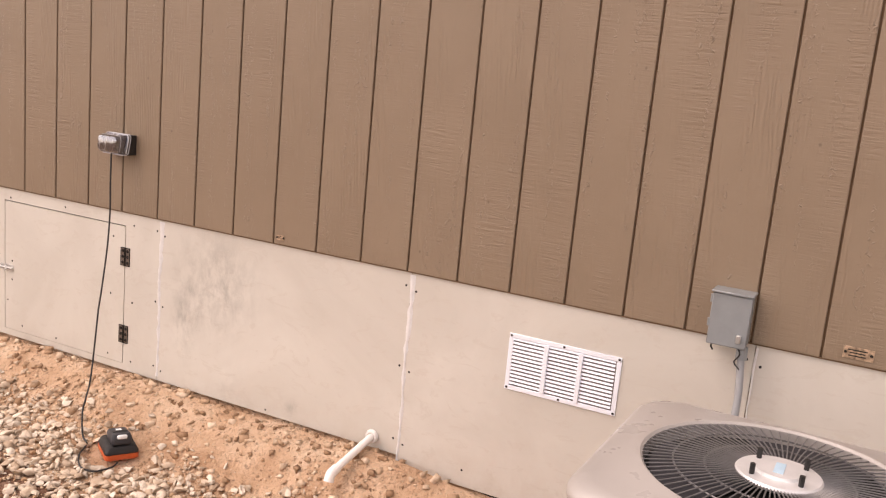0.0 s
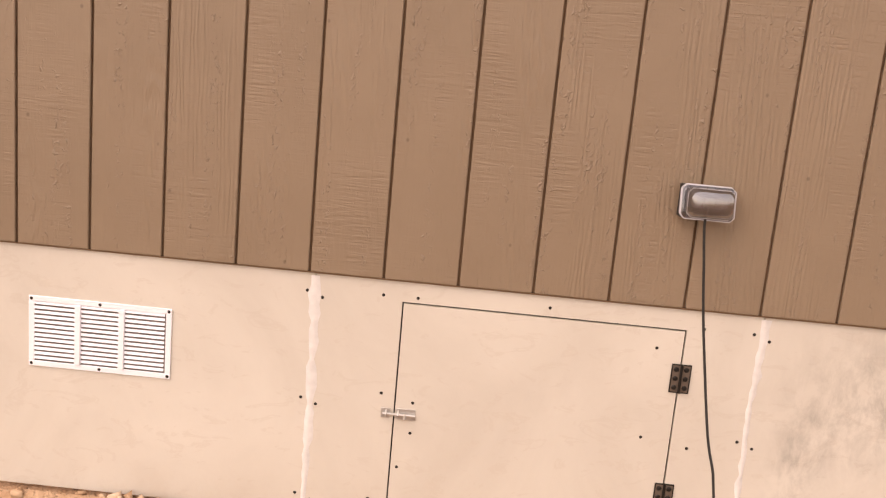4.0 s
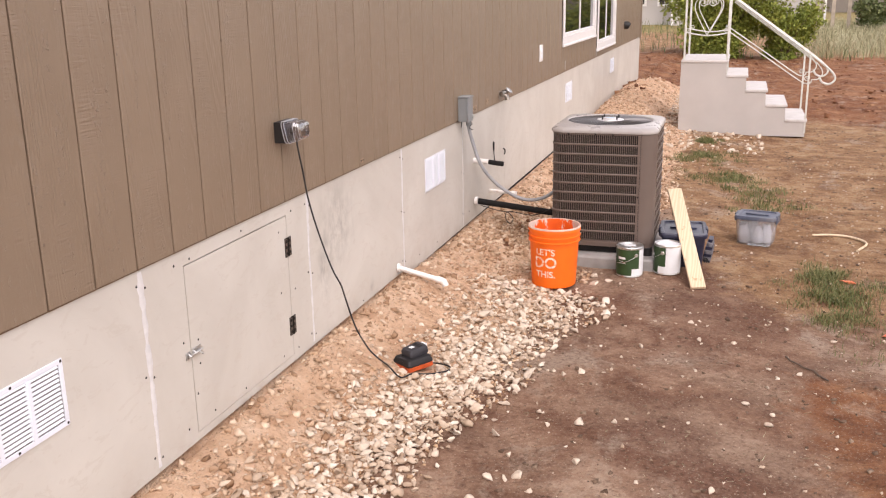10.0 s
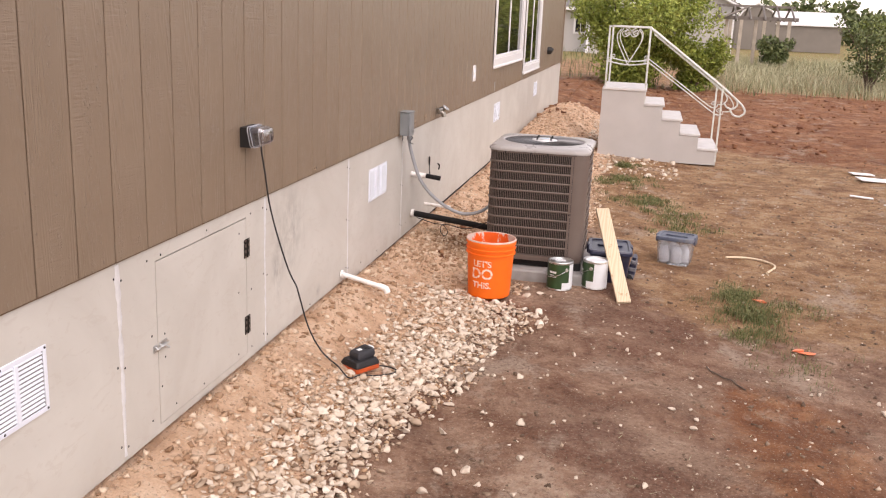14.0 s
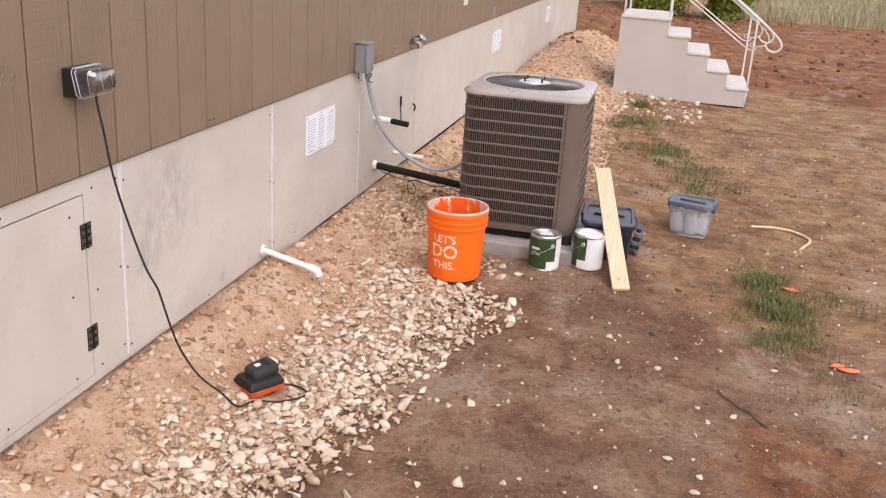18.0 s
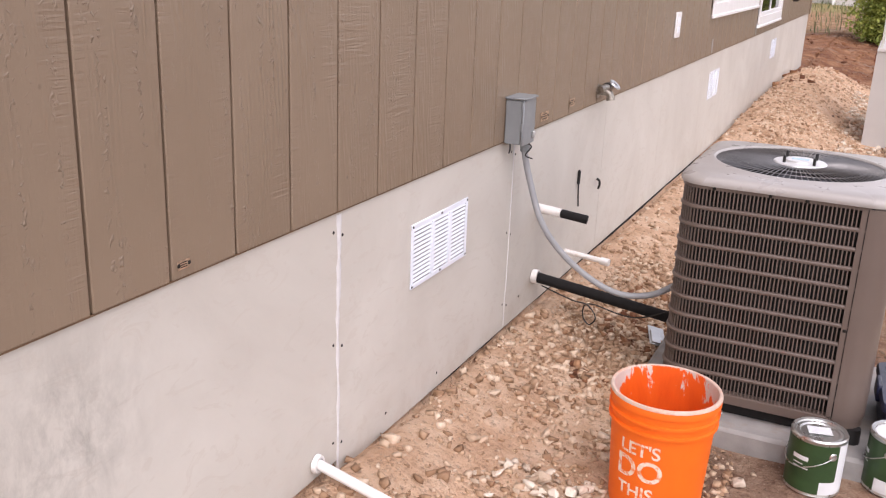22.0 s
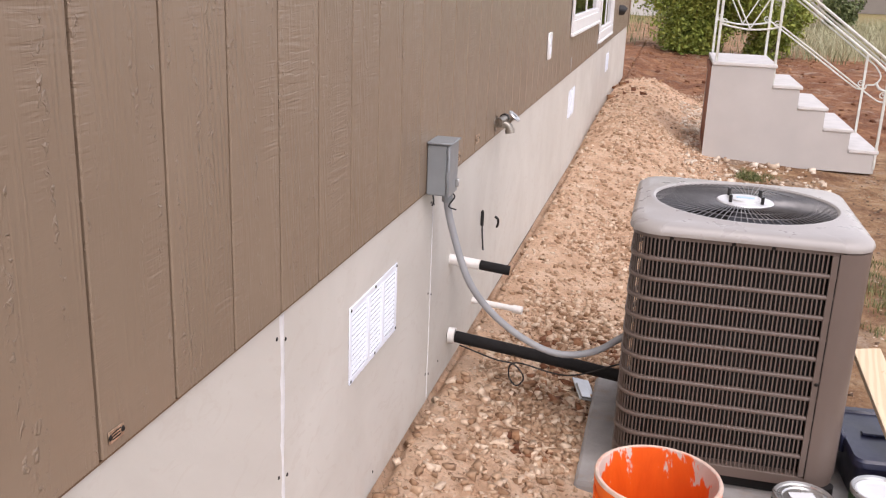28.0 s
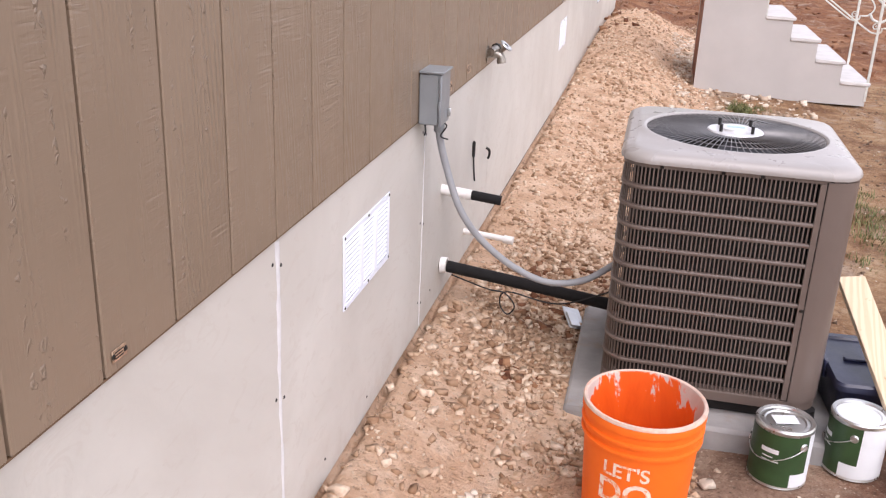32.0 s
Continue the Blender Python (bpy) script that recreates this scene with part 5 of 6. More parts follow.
# ---- paint cans ----
def paint_can(m, turn, lid_paper, label):
    c = thing("paint_can", label, "paint can", m, group="paint cans")
    R, H = 0.083, 0.192
    part("body", G().lathe([(0.0, 0.0), (R - 0.004, 0.0), (R + 0.0015, 0.004), (R, 0.008), (R, H - 0.012), (R + 0.0015, H - 0.006), (R - 0.002, H), (R - 0.010, H - 0.003), (R - 0.012, H - 0.008)], 40), CANMETAL, c)
    part("lid", G().lathe([(0.0, H - 0.010), (R - 0.028, H - 0.010), (R - 0.024, H - 0.006), (R - 0.016, H - 0.006), (R - 0.0122, H - 0.009)], 40), CANMETAL if lid_paper else CANWHITE, c, "" if lid_paper else "white painted lid")
    def wrap(a0, a1, z0, z1, r, mat, name, lab=""):
        n = 22
        g = G()
        v = []
        for i in range(n + 1):
            a = radians(a0 + (a1 - a0) * i / n) - math.pi / 2
            v += [(r * math.cos(a), r * math.sin(a), z0), (r * math.cos(a), r * math.sin(a), z1)]
        part(name, g.add(v, [(2 * i, 2 * i + 2, 2 * i + 3, 2 * i + 1) for i in range(n)]), mat, c, lab)
    wrap(turn - 150, turn + 22, 0.012, H - 0.016, R + 0.0008, CANGREEN, "label", "dark green printed label")
    wrap(turn + 22, turn + 150, 0.012, H - 0.016, R + 0.0009, CANWHITE, "label", "white back label")
    wrap(turn - 12, turn + 24, 0.012, 0.055, R + 0.0015, CANWHITE, "label", "white price panel")
    for k, (a0, a1, zz) in enumerate(((-75, -40, 0.115), (-72, -50, 0.10), (-72, -38, 0.088))):
        wrap(turn + a0, turn + a1, zz, zz + (0.014 if k == 0 else 0.004), R + 0.0016, CANWHITE, "print_bar")
    part("handle_ear", G().lathe([(0.0, 0.006), (0.010, 0.005), (0.013, 0.0)], 12), CANMETAL, c, at=Matrix.Rotation(radians(turn + 8), 4, "Z") @ pose(0, -R - 0.001, H - 0.05, 90, 0, 0))
    hoop = []
    for i in range(15):
        f = i / 14
        a = radians(turn + 8 - 175 * f) - math.pi / 2
        hoop.append(((R + 0.006) * math.cos(a), (R + 0.006) * math.sin(a), H - 0.05 - 0.055 * math.sin(math.pi * f)))
    part("wire_handle", G().tube(hoop, 0.0017, 6), CANMETAL, c)
    if lid_paper:
        part("paper", G().box(-0.035, 0.035, -0.022, 0.026, H - 0.0055, H - 0.0045), CANWHITE, c, "white paper scrap on the lid", at=pose(0, 0, 0, 0, 0, 14))
    return c


paint_can(pose(1.18, 4.558, gz(1.18, 4.558) + 0.003), 28, True, "green and white labelled paint can with paper on its lid")
paint_can(pose(1.404, 4.662, gz(1.404, 4.662) + 0.003), -25, False, "green and white labelled paint can with a white lid")

# ---- leaning board, totes and bin ----
b0, b1 = Vector((1.612, 4.385, gz(1.612, 4.385) + 0.003)), Vector((1.400, 5.12, 0.322))
bl = (b1 - b0).length
bdir = (b1 - b0).normalized()
bside = Vector((1, 0.16, 0)).normalized()
bside = (bside - bdir * bside.dot(bdir)).normalized()
bm_ = Matrix((bside, bdir, bside.cross(bdir))).transposed().to_4x4()
bm_.translation = b0
solid("pine_board", G().box(-0.045, 0.045, 0.0, bl, 0.0, 0.019, 0.002), PINE, "raw knotty pine board leaning on a dark tote", "board", at=bm_)


def tote(m, w, d, h, shell, lidmat, label, lid_label, name, ribs=True):
    t = thing(name, label, "storage bin", m)
    g = G()
    lo = lambda z, k, r: [(x, y, z) for x, y, _ in rounded(w / 2 * k, d / 2 * k, r, 0, 4)]
    g.loops([lo(0.0, 0.82, 0.03), lo(0.008, 0.86, 0.03), lo(h - 0.03, 0.96, 0.03), lo(h - 0.028, 1.0, 0.03), lo(h - 0.012, 1.0, 0.03), lo(h - 0.012, 0.93, 0.03), lo(0.014, 0.83, 0.03)], (True, True))
    part("shell", g, shell, t)
    l = G()
    l.loops([lo(h - 0.022, 1.045, 0.032), lo(h - 0.004, 1.045, 0.032), lo(h + 0.004, 1.01, 0.03), lo(h + 0.004, 0.88, 0.03), lo(h - 0.004, 0.85, 0.03), lo(h - 0.004, 0.5, 0.03)], (False, True))
    lid_ = part("lid", l, lidmat, t, lid_label)
    part("lid_rib", G().box(-w * 0.3, w * 0.3, -0.012, 0.012, h - 0.0035, h + 0.006, 0.003), lidmat, lid_)
    for s in (-1, 1):
        part("latch", G().box(s * w * 0.52 - 0.008, s * w * 0.52 + 0.008, -0.05, 0.05, h - 0.05, h + 0.008, 0.004), lidmat, t)
    return t


tote(pose(1.480, 4.965, gz(1.480, 4.965) + 0.002, 0, 0, 4), 0.285, 0.37, 0.225, NAVY, NAVY, "dark navy plastic tote with a lid beside the condenser", "navy lid", "storage_tote")
clear = tote(pose(1.955, 5.69, gz(1.955, 5.69) + 0.002, 0, 0, -12), 0.27, 0.23, 0.21, BINCLEAR, BINLID, "frosted clear plastic bin with a slate-blue lid", "slate-blue lid", "clear_bin")
jar = G().lathe([(0.0, 0.0), (0.036, 0.0), (0.040, 0.006), (0.040, 0.085), (0.030, 0.10), (0.028, 0.125), (0.0, 0.125)], 14).mesh("contents")
jar.materials.append(CANWHITE)
for k, (jx, jy) in enumerate(((-0.065, -0.05), (0.02, -0.055), (0.07, 0.0), (-0.02, 0.04), (-0.075, 0.045))):
    part("contents", jar, CANWHITE, clear, "white plastic bottle" if k == 0 else "", at=pose(jx, jy, 0.02, 5 - 3 * k, 4 * k - 8, 40 * k))

# Added stack of bands stands for the striped latch side of the tote.
latch_stack = thing("striped_bag", "stack of striped bands for the navy tote's latch side, with black straps", "bag", pose(1.64, 5.09, gz(1.64, 5.09) - 0.004, 4, 6, -4) @ Matrix.Scale(0.8, 4))
PALEBAND = plain("pale_grey_band", (0.17, 0.165, 0.175), 0.85, vary=0.25, scale=30)
for i in range(7):
    z0, w0 = 0.026 * i, 0.052 - 0.003 * (i - 2) ** 2 * 0.5
    part("cloth_band", G().loops([[(x * (1 + 0.03 * math.sin(3 * k_)), y + 0.008 * i, z) for k_, (x, y, z) in enumerate(rounded(w0 * 0.62, w0 * 1.9, 0.014, zz, 4))] for zz in (z0, z0 + 0.013, z0 + 0.0258)], (True, True)), PALEBAND if i % 2 else NAVY, latch_stack, "pale band" if i % 2 else "dark band")
for k in range(3):
    part("strap", G().tube(curve_points([(-0.02, -0.07, 0.06), (-0.01 + 0.02 * k, -0.12, 0.012), (0.03 * k - 0.03, -0.17 - 0.02 * k, 0.006), (0.04 * k - 0.01, -0.20 - 0.03 * k, 0.006)], 5), 0.005, 6), BLACK, latch_stack, "black strap")


# ---- portable steps ----
SX, SY, SW, SB = 1.055, 11.12, 1.12, -0.175
stairs = thing("steps", "pale grey concrete entry steps with white iron railings", "stairs", pose(SX, SY, SB))
noses = [(0.575, 0.758), (0.818, 0.578), (1.062, 0.400), (1.304, 0.221), (1.546, 0.041)]
prof = [(0.0, 0.0), (1.526, 0.0)]
for k in range(len(noses) - 1, -1, -1):
    x, z = noses[k]
    prof.append((x - 0.022, z - SB - 0.035))
    nxt = noses[k - 1][0] - 0.022 if k else 0.0
    prof.append((nxt, z - SB - 0.035))
side = G().prism(prof, "y", 0.0, 0.03)
part("side_wall", side, STAIRPAINT, stairs)
part("side_wall", G().prism(prof, "y", SW - 0.03, SW), STAIRPAINT, stairs)
prev = 0.0
for k, (x, z) in enumerate(noses):
    h = z - SB
    part("tread", G().box(prev - (0.0 if k == 0 else 0.02), x, -0.012, SW + 0.012, h - 0.034, h, 0.006), TREAD, stairs)
    below = noses[k + 1][1] - SB if k + 1 < len(noses) else 0.0
    part("riser", G().box(x - 0.045, x - 0.024, 0.031, SW - 0.031, below, h - 0.035), STAIRPAINT, stairs)
    prev = x
part("rust_back", G().box(0.004, 0.02, 0.031, SW - 0.031, 0.0, 0.87), RUST, stairs, "rusty red-brown inner frame at the open back")
part("crossbar", G().box(-0.012, 0.003, 0.031, SW - 0.031, 0.80, 0.87), RUST, stairs)


def spiral(cx, cy, cz, r0, turns, start, hand=1, n=22):
    out = []
    for i in range(n + 1):
        t = i / n
        a = start + hand * 2 * math.pi * turns * t
        r = r0 * (1 - 0.82 * t)
        out.append((cx + r * math.cos(a), cy, cz + r * math.sin(a)))
    return out


for y in (0.02, SW - 0.02):
    Z = lambda z: z - SB
    rail = part("railing", G().box(0.022, 0.046, y - 0.012, y + 0.012, Z(0.66), Z(1.525), 0.003).box(0.540, 0.564, y - 0.012, y + 0.012, Z(0.50), Z(1.525), 0.003).box(0.022, 0.564, y - 0.013, y + 0.013, Z(1.525), Z(1.545), 0.003), IRON, stairs, "white painted wrought iron railing")
    part("handrail", G().tube(curve_points([(0.55, y, Z(1.53)), (0.63, y, Z(1.475)), (1.50, y, Z(0.845)), (1.66, y, Z(0.725)), (1.79, y, Z(0.61)), (1.82, y, Z(0.53)), (1.76, y, Z(0.475)), (1.68, y, Z(0.495)), (1.64, y, Z(0.555))], 6), 0.0125, 8), IRON, rail)
    part("under_rail", G().tube(curve_points([(0.60, y + 0.02, Z(1.455)), (1.50, y + 0.02, Z(0.80)), (1.64, y + 0.012, Z(0.68)), (1.675, y, Z(0.60)), (1.63, y, Z(0.535)), (1.565, y, Z(0.525))], 6), 0.008, 6), IRON, rail)
    part("low_rail", G().tube(curve_points([(0.56, y, Z(1.10)), (1.0, y, Z(0.80)), (1.40, y, Z(0.525)), (1.49, y, Z(0.48)), (1.545, y, Z(0.49)), (1.555, y, Z(0.53))], 5), 0.008, 6), IRON, rail)
    part("post", G().box(1.510, 1.532, y - 0.026, y - 0.006, Z(-0.13), Z(0.82), 0.002), IRON, rail)
    part("scroll", G().tube(spiral(1.50, y, Z(0.535), 0.034, 1.4, 0.0, 1), 0.006, 6), IRON, rail)
    part("belly_bar", G().tube(curve_points([(0.034, y, Z(1.12)), (0.06, y, Z(1.09)), (0.29, y, Z(1.055)), (0.52, y, Z(1.08)), (0.552, y, Z(1.12))], 6), 0.009, 6), IRON, rail)
    cxm = 0.293
    for s in (-1, 1):
        part("heart_side", G().tube(curve_points([(cxm, y, Z(1.062)), (cxm + s * 0.07, y, Z(1.19)), (cxm + s * 0.145, y, Z(1.34)), (cxm + s * 0.155, y, Z(1.44)), (cxm + s * 0.11, y, Z(1.51))], 6), 0.007, 6), IRON, rail)
        part("scroll", G().tube(spiral(cxm + s * 0.06, y, Z(1.455), 0.058, 1.6, math.pi / 2 if s > 0 else math.pi / 2, s), 0.006, 6), IRON, rail)
        part("scroll", G().tube(spiral(cxm + s * 0.232, y, Z(1.12), 0.03, 1.3, -math.pi / 2, -s), 0.005, 6), IRON, rail)

# ---- crawlspace at the house's end ----
frame_ = tagged(new("skirting_frame"), "galvanised steel studs and track for unfinished skirting", "frame", kind="structure")
track = G()
for k in range(7):
    x1, x0 = -0.45 - 1.2 * k, -0.45 - 1.2 * (k + 1)
    zt = gz((x0 + x1) / 2, 0.02) + 0.022
    track.box(x0, x1, 0.022, 0.070, zt, zt + 0.003).box(x0, x1, 0.020, 0.022, zt, zt + 0.034).box(x0, x1, 0.070, 0.072, zt, zt + 0.034)
part("track", track, BLUETRACK, frame_, "bluish steel floor track")
stud = G().box(-0.014, 0.014, -0.001, 0.001, 0.0, SKIRT).box(-0.015, -0.013, 0.001, 0.03, 0.0, SKIRT).box(0.013, 0.015, 0.001, 0.03, 0.0, SKIRT).box(-0.008, -0.006, -0.004, -0.001, 0, SKIRT).box(0.006, 0.008, -0.004, -0.001, 0, SKIRT).mesh("stud", False)
stud.materials.append(GALV)
for k, x in enumerate((-1.40, -2.55, -3.65, -4.3, -5.2, -6.2, -7.4)):
    part("stud", stud, GALV, frame_, at=pose(x, 0.032, 0.005, 0, 0, (0, 2, -3)[k % 3]))
    if k < 4:
        part("stud_clip", G().box(x - 0.04, x + 0.03, 0.010, 0.030, 0.535, 0.552, 0.001).box(x - 0.04, x - 0.03, 0.010, 0.030, 0.51, 0.535), SCREW, frame_)
beam = tagged(new("chassis_beam"), "black steel chassis beam with stencilled numbers under the house", "beam", kind="structure")
part("web", G().box(-7.9, -0.09, 0.080, 0.088, 0.48, 0.79), BEAM, beam)
part("flange", G().box(-7.9, -0.60, 0.050, 0.120, 0.468, 0.479, 0.002), BEAM, beam)
part("flange", G().box(-7.9, -0.09, 0.050, 0.120, 0.784, 0.794, 0.002), BEAM, beam)
part("outrigger", G().prism([(-0.60, 0.468), (-0.60, 0.78), (-0.09, 0.78), (-0.09, 0.66)], "y", 0.052, 0.064), BEAM, beam)
part("outrigger", G().prism([(-0.60, 0.468), (-0.60, 0.78), (-0.09, 0.78), (-0.09, 0.66)], "y", 0.105, 0.117), BEAM, beam)


def flat_text(body, size, m, parent, material):
    cu = bpy.data.curves.new("stencil", "FONT")
    cu.body, cu.size, cu.align_x, cu.align_y = body, size, "CENTER", "CENTER"
    cu.extrude = 0.0006
    cu.offset = size * 0.03
    tmp = new("stencil", cu)
    me = bpy.data.meshes.new_from_object(tmp)
    bpy.data.objects.remove(tmp)
    part("stencil_number", me, material, parent, "white stencilled number", at=m)


flat_text("56", 0.17, pose(-1.12, 0.0785, 0.63, 90, 0, 0), beam, STENCIL)
flat_text("8", 0.16, pose(-1.75, 0.0785, 0.63, 90, 0, 0), beam, STENCIL)
for px, py in ((-0.85, 1.3), (-3.6, 1.2)):
    pier = thing("block_pier", "stacked grey concrete block pier under the house", "pier", pose(px, py, -0.02))
    for k in range(3):
        part("block", G().box(-0.2, 0.2, -0.2, 0.2, 0.2 * k, 0.2 * k + 0.196, 0.006), CONCRETE, pier)
part("cross_rib", G().box(-0.5, -0.46, 0.3, 9.0, 0.5, 0.78), BEAM, beam)
for k in range(5):
    x = -8.8 - 0.35 * (k % 3)
    solid("metal_stud_offcut", G().box(-1.3, 1.3, -0.03, 0.03, 0, 0.002).box(-1.3, 1.3, -0.032, -0.03, 0, 0.03).box(-1.3, 1.3, 0.03, 0.032, 0, 0.03), GALV, "loose galvanised steel studs lying on the gravel", "metal stud", "loose studs", at=pose(x, -0.9 + 0.16 * k, gz(x, -0.9) + 0.03 + 0.006 * k, 0, 0, 65 + 9 * k))

# ---- stones ----
PHI = (1 + 5 ** 0.5) / 2
ICO = np.array([(-1, PHI, 0), (1, PHI, 0), (-1, -PHI, 0), (1, -PHI, 0), (0, -1, PHI), (0, 1, PHI), (0, -1, -PHI), (0, 1, -PHI), (PHI, 0, -1), (PHI, 0, 1), (-PHI, 0, -1), (-PHI, 0, 1)]) / math.hypot(1, PHI)
ICOF = np.array([(0, 11, 5), (0, 5, 1), (0, 1, 7), (0, 7, 10), (0, 10, 11), (1, 5, 9), (5, 11, 4), (11, 10, 2), (10, 7, 6), (7, 1, 8), (3, 9, 4), (3, 4, 2), (3, 2, 6), (3, 6, 8), (3, 8, 9), (4, 9, 5), (2, 4, 11), (6, 2, 10), (8, 6, 7), (9, 8, 1)])


def split(v, f):
    """One round of subdivision on a unit ball."""
    v, cache, out = [tuple(p) for p in v], {}, []
    def mid(a, b):
        key = (min(a, b), max(a, b))
        if key not in cache:
            p = (np.array(v[a]) + np.array(v[b])) / 2
            cache[key] = len(v)
            v.append(tuple(p / np.linalg.norm(p)))
        return cache[key]
    for a, b, c in f:
        ab, bc, ca = mid(a, b), mid(b, c), mid(c, a)
        out += [(a, ab, ca), (b, bc, ab), (c, ca, bc), (ab, bc, ca)]
    return np.array(v), np.array(out)


ICO2, ICOF2 = split(ICO, ICOF)


def chipped(r, fine):
    """A stone shape: a ball cut by a few random planes, flattened and stretched."""
    v = (ICO2 if fine else ICO).copy()
    for _ in range(10 if fine else 4):
        d = r.normal(size=3)
        d /= np.linalg.norm(d)
        h = r.uniform(0.22, 0.62)
        over = np.maximum(v @ d - h, 0)
        v -= over[:, None] * d
    v /= np.abs(v).max()
    v *= r.uniform((0.75, 0.6, 0.42), (1.25, 1.0, 0.8))
    return v + r.normal(size=v.shape) * (0.02 if fine else 0.15)


CUBE = np.array([(x, y, z) for x in (-1, 1) for y in (-1, 1) for z in (-1, 1)], float)
CUBEF = np.array([(0, 1, 3), (0, 3, 2), (4, 6, 7), (4, 7, 5), (0, 4, 5), (0, 5, 1), (2, 3, 7), (2, 7, 6), (0, 2, 6), (0, 6, 4), (1, 5, 7), (1, 7, 3)])


def broken(r):
    """An angular broken piece: a block with its corners pushed about."""
    v = CUBE * r.uniform((0.6, 0.5, 0.35), (1.0, 0.8, 0.62)) + r.uniform(-0.3, 0.3, CUBE.shape)
    v[r.integers(8)] *= r.uniform(0.3, 0.6)
    v[r.integers(8)] *= r.uniform(0.4, 0.8)
    return v


SHAPES = {f: [broken(np.random.default_rng(100 + k)) if not f else chipped(np.random.default_rng(100 + k), f) for k in range(24)] for f in (False, True)}


def scatter(name, xs, ys, sizes, material, label, fine=False, lift=0.15, seed=1, category="stones"):
    """Many stones as one mesh of loose pieces, resting on the ground."""
    r = np.random.default_rng(seed)
    n = len(xs)
    zs = ground_z(xs, ys)
    base = SHAPES[fine]
    faces0 = ICOF2 if fine else CUBEF
    k = len(base[0])
    verts = np.empty((n, k, 3), np.float32)
    turn = r.uniform(0, 2 * math.pi, n)
    tilt = r.normal(0, 0.28, n)
    for i in range(n):
        s = base[int(r.integers(24))] * sizes[i] / 2
        ca, sa2, ct, st = math.cos(turn[i]), math.sin(turn[i]), math.cos(tilt[i]), math.sin(tilt[i])
        x, y, z = s[:, 0], s[:, 1] * ct - s[:, 2] * st, s[:, 1] * st + s[:, 2] * ct
        verts[i] = np.stack([x * ca - y * sa2 + xs[i], x * sa2 + y * ca + ys[i], z + zs[i] + sizes[i] * lift], -1)
    faces = (faces0[None] + (np.arange(n) * k)[:, None, None]).reshape(-1, 3)
    me = array_mesh(name, verts.reshape(-1, 3), faces)
    me.materials.append(material)
    return tagged(new(name, me), label, category, kind="stuff")


def band(n, y0, y1, x0, x1, seed, keep=None):
    """Random places in a strip between two curves x0(y), x1(y)."""
    r = np.random.default_rng(seed)
    ys_ = r.uniform(y0, y1, n)
    xs_ = x0(ys_) + (x1(ys_) - x0(ys_)) * r.random(n)
    if keep is not None:
        ok = keep(xs_, ys_, r)
        xs_, ys_ = xs_[ok], ys_[ok]
    return xs_, ys_, r


def clear_of(xs_, ys_):
    """Keeps stones out of the pad, the bucket, the cans, the bins, the charger and the steps."""
    ok = ~((abs(xs_ - 0.958) < 0.44) & (abs(ys_ - 5.06) < 0.43))
    for cx, cy, rr in ((BX, BY, 0.15), (1.18, 4.558, 0.1), (1.404, 4.662, 0.1), (CX, CY, 0.12), (1.48, 4.965, 0.27), (1.955, 5.69, 0.2)):
        ok &= (xs_ - cx) ** 2 + (ys_ - cy) ** 2 > rr * rr
    return ok & ~((xs_ > SX - 0.03) & (xs_ < SX + 1.6) & (ys_ > SY - 0.03) & (ys_ < SY + SW + 0.03)) & ((xs_ > 0.012) | (ys_ < -0.04) | (xs_ < -0.3))


in_band = lambda x: 0.30 + 0.10 * step(x, 1.0, 3.5)
out_band = lambda y: 0.68 + 0.20 * step(y, 1.9, 2.9) + 0.20 * step(y, 3.2, 3.8) - 0.28 * step(y, 3.85, 4.3)


def thick(x, y, r):
    mid = (in_band(y) + out_band(y)) / 2
    half = (out_band(y) - in_band(y)) / 2
    return (r.random(len(x)) < np.exp(-((x - mid) / half) ** 2 * 0.9) * (0.55 + 0.9 * (value_noise(x, y, 3.1, 6) + 0.5))) & clear_of(x, y)


xs_, ys_, r_ = band(9000, -0.9, 4.15, lambda y: in_band(y) - 0.12, lambda y: out_band(y) + 0.1, 11, thick)
sz = 0.020 + 0.046 * r_.random(len(xs_)) ** 1.7
xs0, ys0, r0_ = band(9000, -0.9, 4.25, lambda y: in_band(y) - 0.18, lambda y: out_band(y) + 0.06, 51, thick)
scatter("fine_gravel", xs0, ys0, 0.007 + 0.016 * r0_.random(len(xs0)) ** 1.6, TANSTONE, "fine tan gravel between the limestone pieces", False, 0.2, 52)
scatter("limestone_gravel", xs_, ys_, sz, LIMESTONE, "pale broken limestone gravel strip along the sandy bank", True, 0.2, 12)
xs_, ys_, r_ = band(20000, -0.9, 16.3, lambda y: 0.0 * y + 0.01, lambda y: 0.45 + 0.75 * step(y, 4.4, 6.5), 13, lambda x, y, r: clear_of(x, y) & (r.random(len(x)) < (0.55 + 0.1 * step(y, 4.0, 4.8)) * (0.35 + 1.3 * np.clip(value_noise(x, y, 4.0, 3) + 0.4, 0, 1))))
sz = 0.007 + 0.034 * r_.random(len(xs_)) ** 2.8
scatter("bank_rubble", xs_, ys_, sz, SANDSTONE, "tan stone rubble on the sandy bank along the skirting", False, 0.12, 14)
xs_, ys_, r_ = band(30000, 4.3, 11.3, lambda y: 0.10 + 0.15 * step(y, 5, 8), lambda y: 0.95 + 0.35 * step(y, 5, 7), 15, lambda x, y, r: clear_of(x, y) & (r.random(len(x)) < (0.10 + 2.1 * np.clip(value_noise(x, y, 2.7, 8) + 0.5 * value_noise(x, y, 7.0, 4) + 0.12, 0, 1)) * (1 - 0.7 * step(y, 7.5, 9.0))))
sz = 0.007 + 0.030 * r_.random(len(xs_)) ** 2.4
